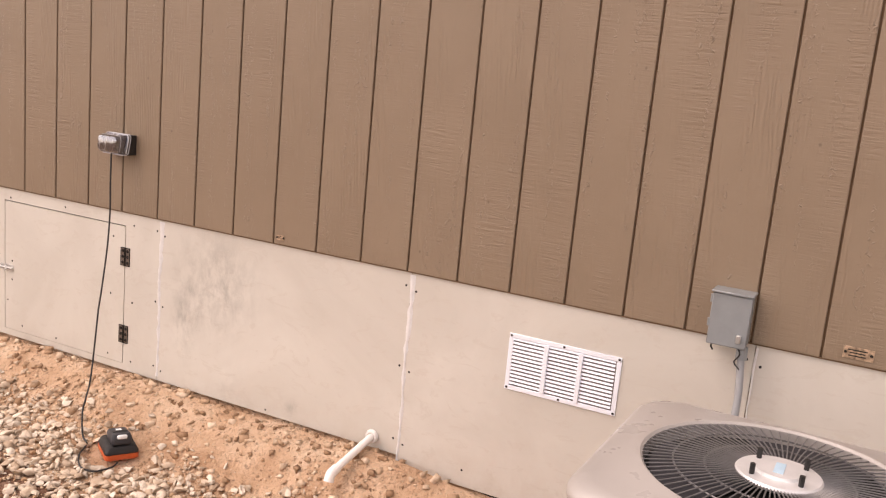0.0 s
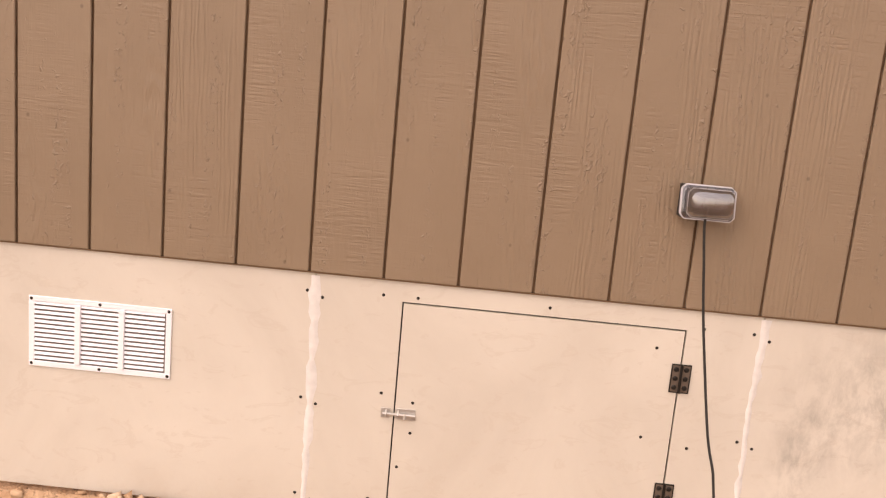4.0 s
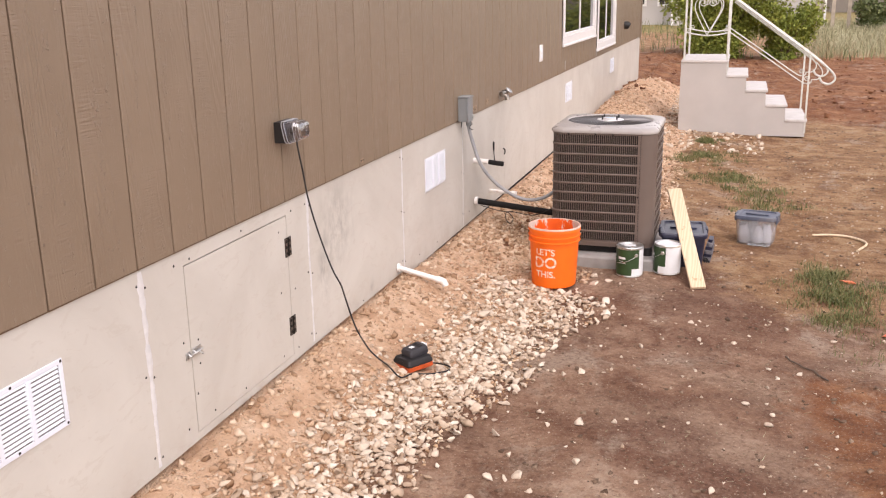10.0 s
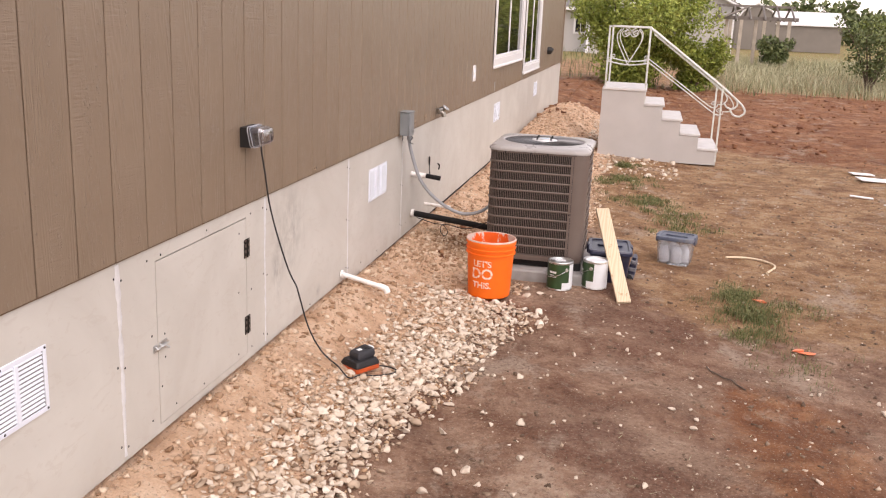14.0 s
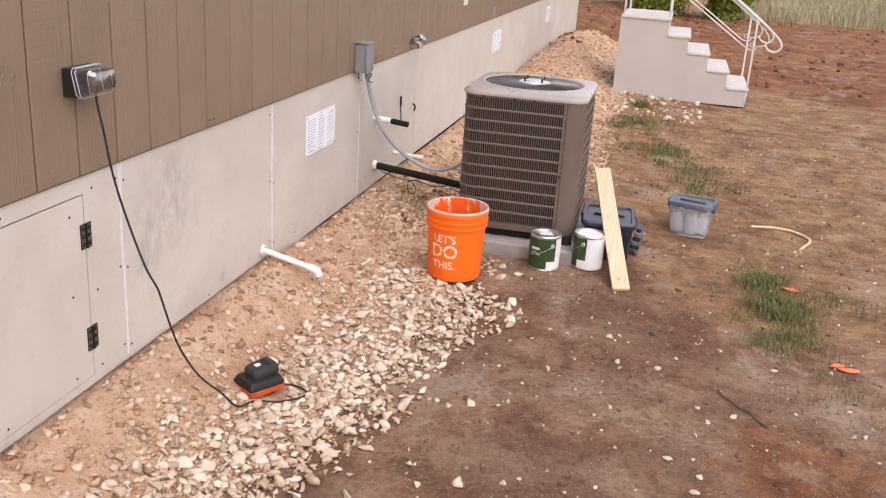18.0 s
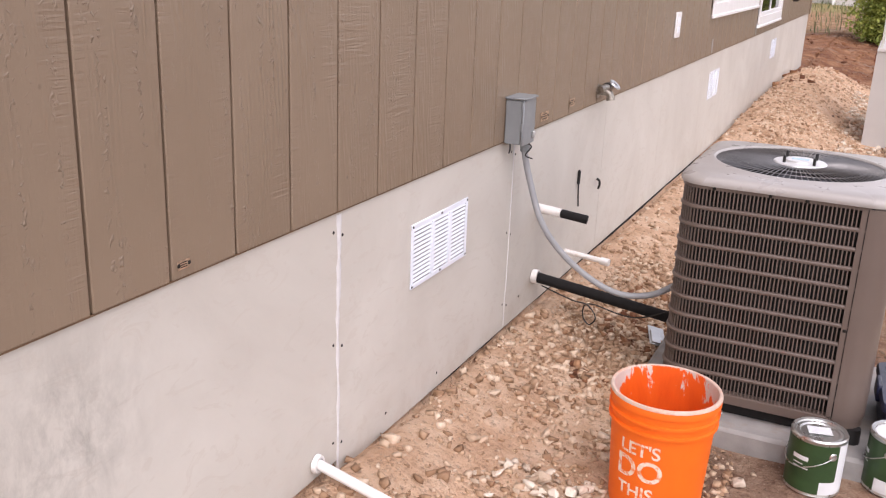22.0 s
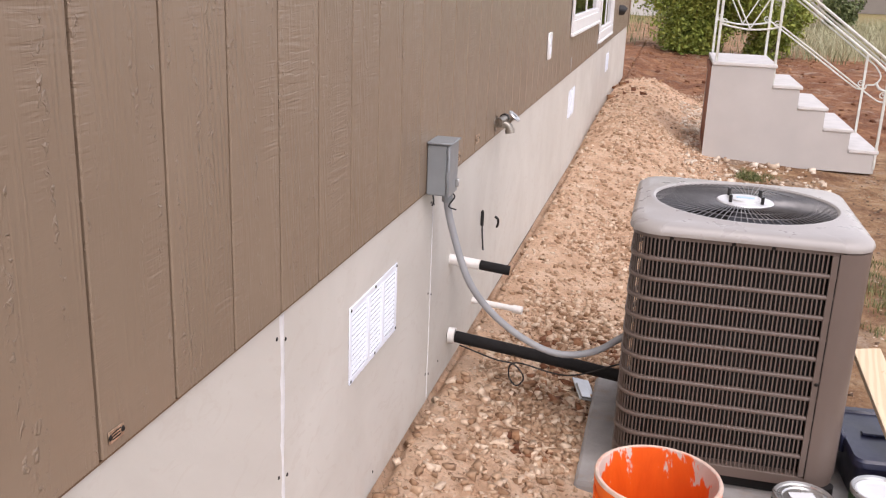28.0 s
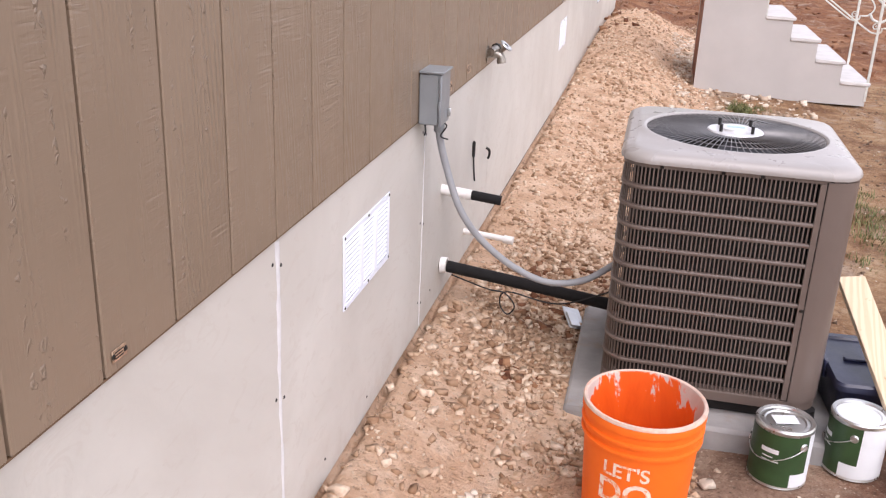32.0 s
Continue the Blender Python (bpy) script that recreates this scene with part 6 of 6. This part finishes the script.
scatter("rubble_strip", xs_, ys_, sz, SANDSTONE, "coarse tan rubble between the house and the steps", False, 0.15, 16)
xs_, ys_, r_ = band(420, 4.75, 5.9, lambda y: 0.28 + 0 * y, lambda y: 0.62 + 0 * y, 71, lambda x, y, r: clear_of(x, y) & (value_noise(x, y, 4.5, 2) > 0.02))
scatter("dirt_clods", xs_, ys_, 0.014 + 0.04 * r_.random(len(xs_)) ** 2.2, TILLCLOD, "dark red-brown dirt clods beside the condenser pad", False, 0.1, 72, "soil")
xs_, ys_, r_ = band(800, 9.6, 14.5, lambda y: 0.85 + 0 * y, lambda y: 2.1 - 0.9 * step(y, 11.0, 11.6), 17, lambda x, y, r: clear_of(x, y) & (r.random(len(x)) < 0.75))
scatter("step_gravel", xs_, ys_, 0.02 + 0.05 * r_.random(len(xs_)) ** 2, LIMESTONE, "pale gravel round the foot of the steps", False, 0.15, 18)
xs_, ys_, r_ = band(2600, -3.0, 9.5, lambda y: 0.9 + 0 * y, lambda y: 4.6 + 0 * y, 19, lambda x, y, r: clear_of(x, y))
scatter("yard_pebbles", xs_, ys_, 0.006 + 0.016 * r_.random(len(xs_)) ** 2.5, LIMESTONE, "small pale pebbles scattered over the yard soil", False, 0.1, 20)
xs_, ys_, r_ = band(6500, -3.0, 12.5, lambda y: 0.75 + 0 * y, lambda y: 5.0 + 0 * y, 29, lambda x, y, r: clear_of(x, y))
CLOD = stone_mat("soil_clods", (0.10, 0.062, 0.04), (0.19, 0.125, 0.085), (0.28, 0.20, 0.14))
scatter("soil_crumbs", xs_, ys_, 0.008 + 0.022 * r_.random(len(xs_)) ** 2.5, CLOD, "crumbs and clods of brown yard soil", False, 0.05, 30, "soil")
xs_, ys_, r_ = band(2600, 12.8, 26.0, lambda y: -0.6 + 0 * y, lambda y: 11.5 + 0 * y, 31, lambda x, y, r: clear_of(x, y))
scatter("tilled_clods", xs_, ys_, 0.02 + 0.09 * r_.random(len(xs_)) ** 4.0, TILLCLOD, "red-brown clods of the freshly turned soil", False, 0.02, 32, "soil")
xs_, ys_, r_ = band(13000, -3.6, 0.05, lambda y: -6.5 + 0 * y, lambda y: -0.12 + 0 * y, 21, lambda x, y, r: clear_of(x, y) & (r.random(len(x)) < 0.95))
scatter("end_gravel", xs_, ys_, 0.016 + 0.038 * r_.random(len(xs_)) ** 1.6, DRIVESTONE, "pale crushed stone around the end of the house", False, 0.2, 22)
xs_, ys_, r_ = band(5200, -4.2, 0.1, lambda y: -11.0 + 0 * y, lambda y: -6.4 + 0 * y, 23)
scatter("end_gravel", xs_, ys_, 0.03 + 0.05 * r_.random(len(xs_)) ** 1.6, DRIVESTONE, "pale crushed stone on the drive beside the house", False, 0.2, 24)
xs_, ys_, r_ = band(9000, -0.12, 2.6, lambda y: -6.0 + 0 * y, lambda y: -0.1 + 0 * y, 25)
RED = stone_mat("red_brown_rubble", (0.34, 0.18, 0.09), (0.55, 0.33, 0.19), (0.70, 0.50, 0.34))
scatter("crawlspace_rubble", xs_, ys_, 0.010 + 0.026 * r_.random(len(xs_)) ** 1.8, RED, "red-brown rubble under the open end of the house", False, 0.2, 26)
HEAPCLOD = stone_mat("dark_soil_clods", (0.05, 0.026, 0.016), (0.11, 0.058, 0.034), (0.22, 0.13, 0.085))
xs_, ys_ = np.random.default_rng(27).normal((-11.3), 1.0, 5200), np.random.default_rng(28).normal(0.5, 0.95, 5200)
scatter("soil_heap_clods", xs_, ys_, 0.04 + 0.11 * np.random.default_rng(29).random(5200) ** 2.5, HEAPCLOD, "heap of dark turned soil beyond the gravel", False, 0.1, 33, "soil")

# single stones that can be picked out
stone_meshes = []
for k in range(14):
    s = chipped(np.random.default_rng(300 + k), True)
    me = array_mesh("stone", s * 0.5, ICOF2)
    me.materials.append(stone_mat("pale_yard_stone", (0.50, 0.39, 0.30), (0.62, 0.51, 0.40), (0.76, 0.68, 0.59)) if k == 0 else stone_meshes[0].materials[0])
    stone_meshes.append(me)
rs = random.Random(5)
spots = []
for _ in range(150):
    y = rs.uniform(-0.8, 4.1)
    a, b = float(in_band(y)), float(out_band(y))
    spots.append((rs.gauss((a + b) / 2 + 0.05, (b - a) * 0.36), y, 0.042 + 0.045 * rs.random() ** 1.5))
for _ in range(85):
    spots.append((0.95 + 2.0 * rs.random() ** 1.4, rs.uniform(-1.2, 4.1), 0.022 + 0.04 * rs.random() ** 2))
spots += [(0.974, 1.832, 0.06), (1.073, 1.874, 0.065), (1.03, 1.85, 0.05), (1.269, 2.023, 0.055), (0.952, 1.67, 0.06), (1.14, 1.785, 0.045), (1.278, 1.74, 0.04), (1.0, 2.03, 0.035), (1.047, 2.42, 0.05), (1.1, 2.32, 0.035), (1.66, 3.53, 0.05), (1.38, 3.33, 0.04), (0.95, 3.19, 0.045), (0.70, 2.84, 0.075), (1.07, 2.86, 0.05), (1.145, 2.9, 0.055), (1.3, 3.15, 0.03), (1.28, 2.98, 0.035), (0.785, 2.53, 0.06), (0.823, 2.6, 0.05), (0.743, 2.57, 0.05), (0.93, 3.275, 0.05), (0.879, 2.296, 0.03), (1.016, 3.443, 0.055), (1.0, 4.28, 0.075), (1.08, 4.36, 0.055), (0.97, 4.42, 0.06), (1.15, 4.33, 0.035), (2.62, 3.28, 0.035), (2.39, 4.81, 0.035), (2.75, 4.79, 0.04), (1.73, 4.68, 0.03), (1.77, 1.99, 0.035), (2.32, 2.0, 0.04), (2.58, 3.27, 0.035), (2.0, 2.75, 0.035)]
for x, y, s in spots:
    if bool(clear_of(np.array([x]), np.array([y]))[0]) and x > 0.05:
        st = new("stone", stone_meshes[rs.randrange(14)])
        st.matrix_basis = pose(x, y, gz(x, y) + s * 0.16, rs.uniform(-14, 14), rs.uniform(-14, 14), rs.uniform(0, 360)) @ Matrix.Scale(s, 4)
        tagged(st, "pale angular limestone rock on the bare soil", "stone", "loose limestone rocks")

# ---- grass and weeds ----
def blades(name, places, height, width, material, label, seed, droop=0.5, kind="stuff"):
    """Tapered bent blades, three cells each, as one mesh."""
    r = np.random.default_rng(seed)
    n = len(places)
    p = np.array(places)
    h = height * r.uniform(0.45, 1.15, n)
    a = r.uniform(0, 2 * math.pi, n)
    lean = droop * r.uniform(0.1, 1.0, n) * h
    dx, dy = np.cos(a), np.sin(a)
    sx, sy = -dy * width / 2, dx * width / 2
    z0 = ground_z(p[:, 0], p[:, 1]) - 0.01
    rows_ = []
    for t, w in ((0, 1.0), (0.45, 0.85), (0.8, 0.5), (1.0, 0.08)):
        cx, cy, z = p[:, 0] + dx * lean * t * t, p[:, 1] + dy * lean * t * t, z0 + h * t * (1 - 0.25 * droop * t)
        rows_.append(np.stack([cx + sx * w, cy + sy * w, z], -1))
        rows_.append(np.stack([cx - sx * w, cy - sy * w, z], -1))
    v = np.stack(rows_, 1).reshape(-1, 3)
    f = np.array([(0, 1, 3, 2), (2, 3, 5, 4), (4, 5, 7, 6)])
    faces = (f[None] + (np.arange(n) * 8)[:, None, None]).reshape(-1, 4)
    me = array_mesh(name, v, faces)
    me.materials.append(material)
    return tagged(new(name, me), label, "grass", kind=kind)


def tufts(spec, seed):
    r = np.random.default_rng(seed)
    out = []
    for x, y, rad, n, clumps in spec:
        cs = [(x + rad * r.normal() * 0.55, y + rad * r.normal() * 0.7) for _ in range(clumps)]
        for _ in range(n):
            c = cs[int(r.integers(clumps))]
            out.append((c[0] + 0.045 * r.normal(), c[1] + 0.045 * r.normal()))
    return out


blades("weed_patch", tufts([(2.36, 4.95, 0.17, 2000, 26), (2.42, 4.55, 0.19, 1900, 26), (2.42, 4.15, 0.15, 900, 16), (2.72, 4.7, 0.18, 420, 16), (2.6, 3.75, 0.22, 220, 14)], 1), 0.06, 0.0038, WEED, "patch of low green weeds in the bare yard", 2, 0.9)
blades("weed_patch", tufts([(1.72, 8.0, 0.28, 1300, 34), (1.5, 9.2, 0.3, 1300, 34), (2.05, 7.0, 0.28, 800, 24), (1.95, 7.5, 0.26, 500, 20), (1.4, 10.3, 0.14, 900, 10)], 3), 0.06, 0.006, WEED, "low green weeds between the condenser and the steps", 4, 0.9)
xs2, ys2 = band(2600, -2.0, 5.0, lambda y: 1.0 + 0 * y, lambda y: 4.6 + 0 * y, 61, lambda x, y, r: clear_of(x, y) & (value_noise(x, y, 0.9, 2) > -0.1))[:2]
blades("straw_bits", list(zip(xs2, ys2)), 0.028, 0.0035, STRAW, "short straw bits lying on the bare yard soil", 62, 2.2)
blades("dry_stubble", [(x, y) for x, y in zip(*band(9000, 4.5, 13.5, lambda y: 2.3 + 0 * y, lambda y: 6.8 + 0 * y, 41)[:2])], 0.030, 0.004, STRAW, "dry straw stubble on the yard soil", 5, 1.2)
xs_, ys_, r_ = band(42000, 26.0, 52.0, lambda y: 3.2 + 0.05 * (y - 26), lambda y: 16 + 0.3 * (y - 26), 43, lambda x, y, r: r.random(len(x)) < np.clip(1.2 - (y - 26) / 40, 0.3, 1) * np.clip(0.75 + 1.5 * value_noise(x, y, 0.35, 3), 0.15, 1))
blades("tall_grass", list(zip(xs_, ys_)), 0.58, 0.010, STRAW, "tall dry grass behind the turned soil", 6, 0.9)
xs_, ys_, r_ = band(2600, 25.0, 50.0, lambda y: -6 + 0 * y, lambda y: 16 + 0 * y, 45)
blades("green_undergrowth", list(zip(xs_, ys_)), 0.42, 0.02, SCRUB, "green undergrowth among the tall grass", 7, 0.8)
xs_, ys_, r_ = band(5000, -8.0, 6.0, lambda y: -42 + 0 * y, lambda y: -14 + 0 * y, 47, lambda x, y, r: zones(x, y)["road"] < 0.2)
blades("lawn_grass", list(zip(xs_, ys_)), 0.12, 0.03, WEED, "green grass beside the pale road", 8, 0.8)


# ---- trees and shrubs ----
def leaf_cloud(centres, radii, n, size, seed, flat=0.7):
    """Many small folded leaves spread through overlapping puffs, denser to their outside."""
    r = np.random.default_rng(seed)
    c, rad = np.array(centres), np.array(radii)
    pick = r.choice(len(c), n, p=rad ** 2 / (rad ** 2).sum())
    d = r.normal(size=(n, 3))
    d /= np.linalg.norm(d, axis=1)[:, None]
    p = c[pick] + d * (rad[pick] * (0.35 + 0.7 * r.random(n) ** 0.6))[:, None] * (1, 1, flat)
    u = r.normal(size=(n, 3))
    u /= np.linalg.norm(u, axis=1)[:, None]
    w = np.cross(u, r.normal(size=(n, 3)))
    w /= np.linalg.norm(w, axis=1)[:, None]
    s = size * r.uniform(0.6, 1.4, n)[:, None]
    fold = np.cross(u, w) * s * 0.25
    v = np.stack([p - u * s, p + w * s * 0.5 + fold, p + u * s, p - w * s * 0.5 + fold], 1).reshape(-1, 3)
    f = (np.array([(0, 1, 2), (0, 2, 3)])[None] + (np.arange(n) * 4)[:, None, None]).reshape(-1, 3)
    return array_mesh("crown", v, f)


def tree(name, x, y, height, spread, leafmat, label, seed, leaves, size, stems=4, trunk=0.06, low=0.15, category="tree"):
    r = random.Random(seed)
    t = thing(name, label, category, pose(x, y, gz(x, y) - 0.03))
    centres, radii = [], []
    for k in range(stems):
        a = 2 * math.pi * k / stems + r.uniform(-0.4, 0.4)
        reach = spread * r.uniform(0.45, 0.85)
        top = height * r.uniform(0.62, 0.92)
        pts = [(0.03 * math.cos(a), 0.03 * math.sin(a), 0), (reach * 0.25 * math.cos(a), reach * 0.25 * math.sin(a), top * 0.35), (reach * 0.6 * math.cos(a + 0.2), reach * 0.6 * math.sin(a + 0.2), top * 0.7), (reach * math.cos(a + 0.3), reach * math.sin(a + 0.3), top)]
        line_ = curve_points(pts, 5)
        part("trunk" if k == 0 else "limb", G().tube(line_, [trunk * (1 - 0.85 * i / (len(line_) - 1)) for i in range(len(line_))], 7), BARK, t)
        for i in range(5):
            q = line_[int(len(line_) * (low + (1 - low) * (i + 0.5) / 5))]
            tip = q + Vector((r.uniform(-1, 1), r.uniform(-1, 1), r.uniform(0.0, 0.8))) * spread * 0.3
            part("twig", G().tube([q, (q + tip) / 2 + Vector((0, 0, 0.03)), tip], [trunk * 0.25, trunk * 0.16, trunk * 0.06], 5), BARK, t)
            centres += [tuple(tip), tuple(q)]
            radii += [spread * r.uniform(0.2, 0.36), spread * r.uniform(0.15, 0.28)]
    me = leaf_cloud(centres, radii, leaves, size, seed)
    part("crown", me, leafmat, t)
    return t


tree("green_shrub", 1.15, 25.6, 2.9, 2.25, BUSH, "large bright green leafy shrub beyond the yard", 1, 34000, 0.048, 9, 0.05, 0.02, "shrub")
tree("green_shrub", 2.9, 25.8, 1.6, 1.15, BUSH, "bright green leafy shrub at the edge of the turned soil", 2, 8000, 0.05, 6, 0.04, 0.02, "shrub")
tree("scrub_tree", 8.0, 28.4, 2.25, 1.05, SCRUB, "thin olive-green scrub tree in the tall grass", 3, 1900, 0.055, 5, 0.04, 0.25)
tree("scrub_tree", 10.4, 31.0, 2.35, 2.3, BUSHDULL, "olive-green scrub tree at the edge of the grass", 4, 7500, 0.08, 6, 0.05, 0.15)
tree("scrub_tree", 6.7, 41.0, 1.35, 1.0, SCRUB, "low olive scrub under the pergola frame", 5, 1800, 0.09, 5, 0.05, 0.1)
for k in range(9):
    rr = random.Random(60 + k)
    tree("distant_tree", 3.0 + 5.2 * k + rr.uniform(-1, 1), 104 + rr.uniform(-8, 12), 3.4 + rr.uniform(-0.6, 1.2), 3.6, SCRUB, "distant rounded green tree on the horizon", 70 + k, 1100, 0.38, 4, 0.15, 0.1)
for k in range(15):
    rr = random.Random(90 + k)
    ty = -22 + 1.6 * k + rr.uniform(-0.4, 0.4)
    tree("dark_tree", -43 + rr.uniform(-2, 2), ty, (6.2 if ty < -2.6 else 1.2) + rr.uniform(-0.5, 0.6), 2.6 if ty < -2.6 else 1.5, DARKLEAF, "dark leafy tree beyond the pale road", 110 + k, 3600, 0.17, 5, 0.12, 0.0)
tree("dark_tree", -41.0, -1.4, 2.4, 0.7, DARKLEAF, "dark leafy young tree beyond the pale road", 140, 1500, 0.10, 4, 0.06, 0.1)
for k in range(5):
    tree("dark_tree", -42.0 + 0.3 * k, -1.5 + 1.6 * k, 1.1, 1.4, DARKLEAF, "low dark bush beyond the pale road", 150 + k, 2200, 0.12, 5, 0.06, 0.0)

# ---- neighbouring buildings ----
far = thing("neighbour_house", "grey-sided gabled house with white trim beyond the shrub", "house", pose(0, 46, -0.15))
part("wall", G().prism([(-1.5, 0), (5.35, 0), (5.35, 2.62), (1.9, 4.2), (-1.5, 2.7)], "y", 0.0, 9.0), FARWALL, far)
part("roof", G().prism([(5.75, 2.42), (5.75, 2.56), (1.9, 4.36), (-1.9, 2.7), (-1.9, 2.5), (1.9, 4.2)], "y", -0.35, 9.3), FARROOF, far)
part("fascia", G().prism([(5.77, 2.40), (5.77, 2.50), (1.9, 4.28), (1.9, 4.18)], "y", -0.38, -0.355), FARTRIM, far)
part("gable_vent", G().box(0.25, 1.0, -0.03, -0.001, 2.50, 2.78), FARTRIM, far, "white rimmed gable vent")
part("vent_slot", G().box(0.35, 0.9, -0.04, -0.031, 2.58, 2.70), COIL, far)
wing = part("wing_wall", G().box(-9.5, -1.51, 1.2, 6.0, 0, 2.25), FARWALL, far)
part("wing_roof", G().prism([(0.8, 2.1), (0.8, 2.24), (3.8, 3.5), (6.6, 2.24), (6.6, 2.1)], "x", -9.8, -1.52), FARROOF, far)
part("gutter", G().box(-9.8, -1.52, 0.72, 0.798, 2.1, 2.25), FARTRIM, far)
for wx in (-3.2, -1.95):
    win = part("window", G().box(wx - 0.36, wx + 0.36, 1.14, 1.198, 0.95, 1.95), FARTRIM, far, "white framed window")
    part("pane", G().box(wx - 0.25, wx - 0.02, 1.12, 1.139, 1.05, 1.85), GLASS, win)
    part("pane", G().box(wx + 0.02, wx + 0.25, 1.12, 1.139, 1.05, 1.85), GLASS, win)
part("corner_board", G().box(5.25, 5.37, -0.03, -0.001, 0, 2.55), FARTRIM, far)
part("corner_board", G().box(-1.55, -1.43, -0.03, -0.001, 0, 2.6), FARTRIM, far)
pole = part("antenna", G().tube([(5.3, 0.3, 2.4), (5.3, 0.3, 3.6)], 0.03, 6), DARKTIMBER, far)

perg = thing("pergola_frame", "weathered timber pergola frame with an open roof", "pergola", pose(0, 42, -0.15))
for px, py in ((4.75, 0.2), (5.35, 0.0), (6.0, 0.3), (7.35, 0.0), (5.1, 2.6), (6.6, 2.6), (7.2, 2.6)):
    part("post", G().box(px - 0.07, px + 0.07, py - 0.07, py + 0.07, 0, 1.95), TIMBER, perg)
for py in (0.0, 2.6):
    part("beam", G().box(4.3, 7.7, py - 0.05, py + 0.05, 1.95, 2.1), DARKTIMBER, perg)
for k in range(6):
    px = 4.5 + 0.6 * k
    part("rafter", G().tube([(px, -0.5, 1.95), (px, 1.3, 2.55), (px, 3.1, 1.95)], 0.045, 4), DARKTIMBER, perg)
part("ridge", G().box(4.3, 7.7, 1.26, 1.34, 2.5, 2.6), DARKTIMBER, perg)
part("edge_rafter", G().tube([(4.2, -0.6, 1.85), (5.6, 0.4, 2.5)], 0.05, 4), DARKTIMBER, perg)

shed = thing("barn_shed", "tan barn-style shed with a pale metal roof", "shed", pose(9.4, 72, -0.2))
end = [(-1.8, 0), (1.0, 0), (1.0, 2.1), (0.55, 2.75), (-0.4, 3.25), (-1.35, 2.75), (-1.8, 2.1)]
part("wall", G().prism(end, "y", 0, 0.1), SHEDWALL, shed)
part("side_wall", G().box(1.001, 5.6, 0.05, 0.15, 0, 1.95), SHEDWALL, shed)
part("roof", G().add([(0.95, -0.1, 1.9), (5.8, -0.1, 1.9), (5.5, 1.1, 2.85), (0.55, 1.1, 2.85), (0.95, -0.1, 1.84), (5.8, -0.1, 1.84), (5.5, 1.1, 2.79), (0.55, 1.1, 2.79)], [(0, 1, 2, 3), (7, 6, 5, 4), (0, 4, 5, 1), (1, 5, 6, 2), (2, 6, 7, 3), (3, 7, 4, 0)]), SHEDROOF, shed, "pale metal roof slope")
part("roof_edge", G().tube([(1.05, -0.05, 2.05), (0.6, -0.05, 2.78), (-0.4, -0.05, 3.3), (-1.4, -0.05, 2.78), (-1.85, -0.05, 2.05)], 0.07, 5), SHEDROOF, shed)
part("back_wall", G().box(-1.8, 5.6, 3.0, 3.1, 0, 2.0), SHEDWALL, shed)

# ---- litter in the yard ----
for x, y, w, d, a in ((4.55, 10.85, 0.55, 0.22, 12), (4.72, 10.3, 0.40, 0.30, -8), (4.30, 9.05, 0.20, 0.10, 30), (4.35, 8.5, 0.42, 0.09, 4), (4.05, 9.45, 0.24, 0.05, -6), (4.42, 11.3, 0.3, 0.12, 18)):
    solid("scrap_board", G().box(-w / 2, w / 2, -d / 2, d / 2, 0, 0.012, 0.002), PANELWHITE, "white scrap board lying on the yard soil", "scrap board", "white scraps", at=pose(x, y, gz(x, y) + 0.012, 2, 3, a))
solid("dry_stick", G().tube(curve_points([(x, y, gz(x, y) + 0.012) for x, y in ((2.36, 6.02), (2.50, 6.06), (2.63, 6.03), (2.715, 5.88), (2.63, 5.64))], 5), 0.009, 6), PINE, "pale peeled stick on the bare soil", "stick")
TW = (2.071, 3.452, 2.252, 3.212)
solid("dark_twig", G().tube([(TW[0] + (TW[2] - TW[0]) * i / 6 + 0.006 * (-1) ** i, TW[1] + (TW[3] - TW[1]) * i / 6, gz(TW[0] + (TW[2] - TW[0]) * i / 6, TW[1] + (TW[3] - TW[1]) * i / 6) + 0.008) for i in range(7)], 0.004, 6), BARK, "thin dark twig on the bare soil", "stick")
for x, y in ((2.50, 4.86), (2.61, 3.92), (2.645, 3.90)):
    s = chipped(np.random.default_rng(int(x * 100)), True) * 0.03
    solid("orange_scrap", array_mesh("orange_scrap", s * (1.7, 1.3, 0.8), ICOF2), ORANGEBIT, "small faded orange scrap lying in the weeds", "scrap", "orange scraps", at=pose(x, y, gz(x, y) + 0.012))

# ---- siding planks ----
for i in range(81):
    y = PITCH * (i + 0.5)
    spans = [(SKIRT, HIGH)]
    for y0, y1, z0, z1 in WIN:
        if y + PITCH / 2 > y0 + 0.03 and y - PITCH / 2 < y1 - 0.03:
            spans = [(SKIRT, z0 + 0.05), (z1 - 0.05, HIGH)]
    for z0, z1 in spans:
        plank(wall, y, z0, z1)
for i in range(40):
    x = PITCH * (i + 0.5)
    spans = [(SKIRT, HIGH)]
    if x + PITCH / 2 > -EW[1] + 0.03 and x - PITCH / 2 < -EW[0] - 0.03:
        spans = [(SKIRT, EW[2] + 0.05), (EW[3] - 0.05, HIGH)]
    for z0, z1 in spans:
        plank(end_wall, 0, z0, z1, pose(-x, 0.0, 0, 0, 0, -90))
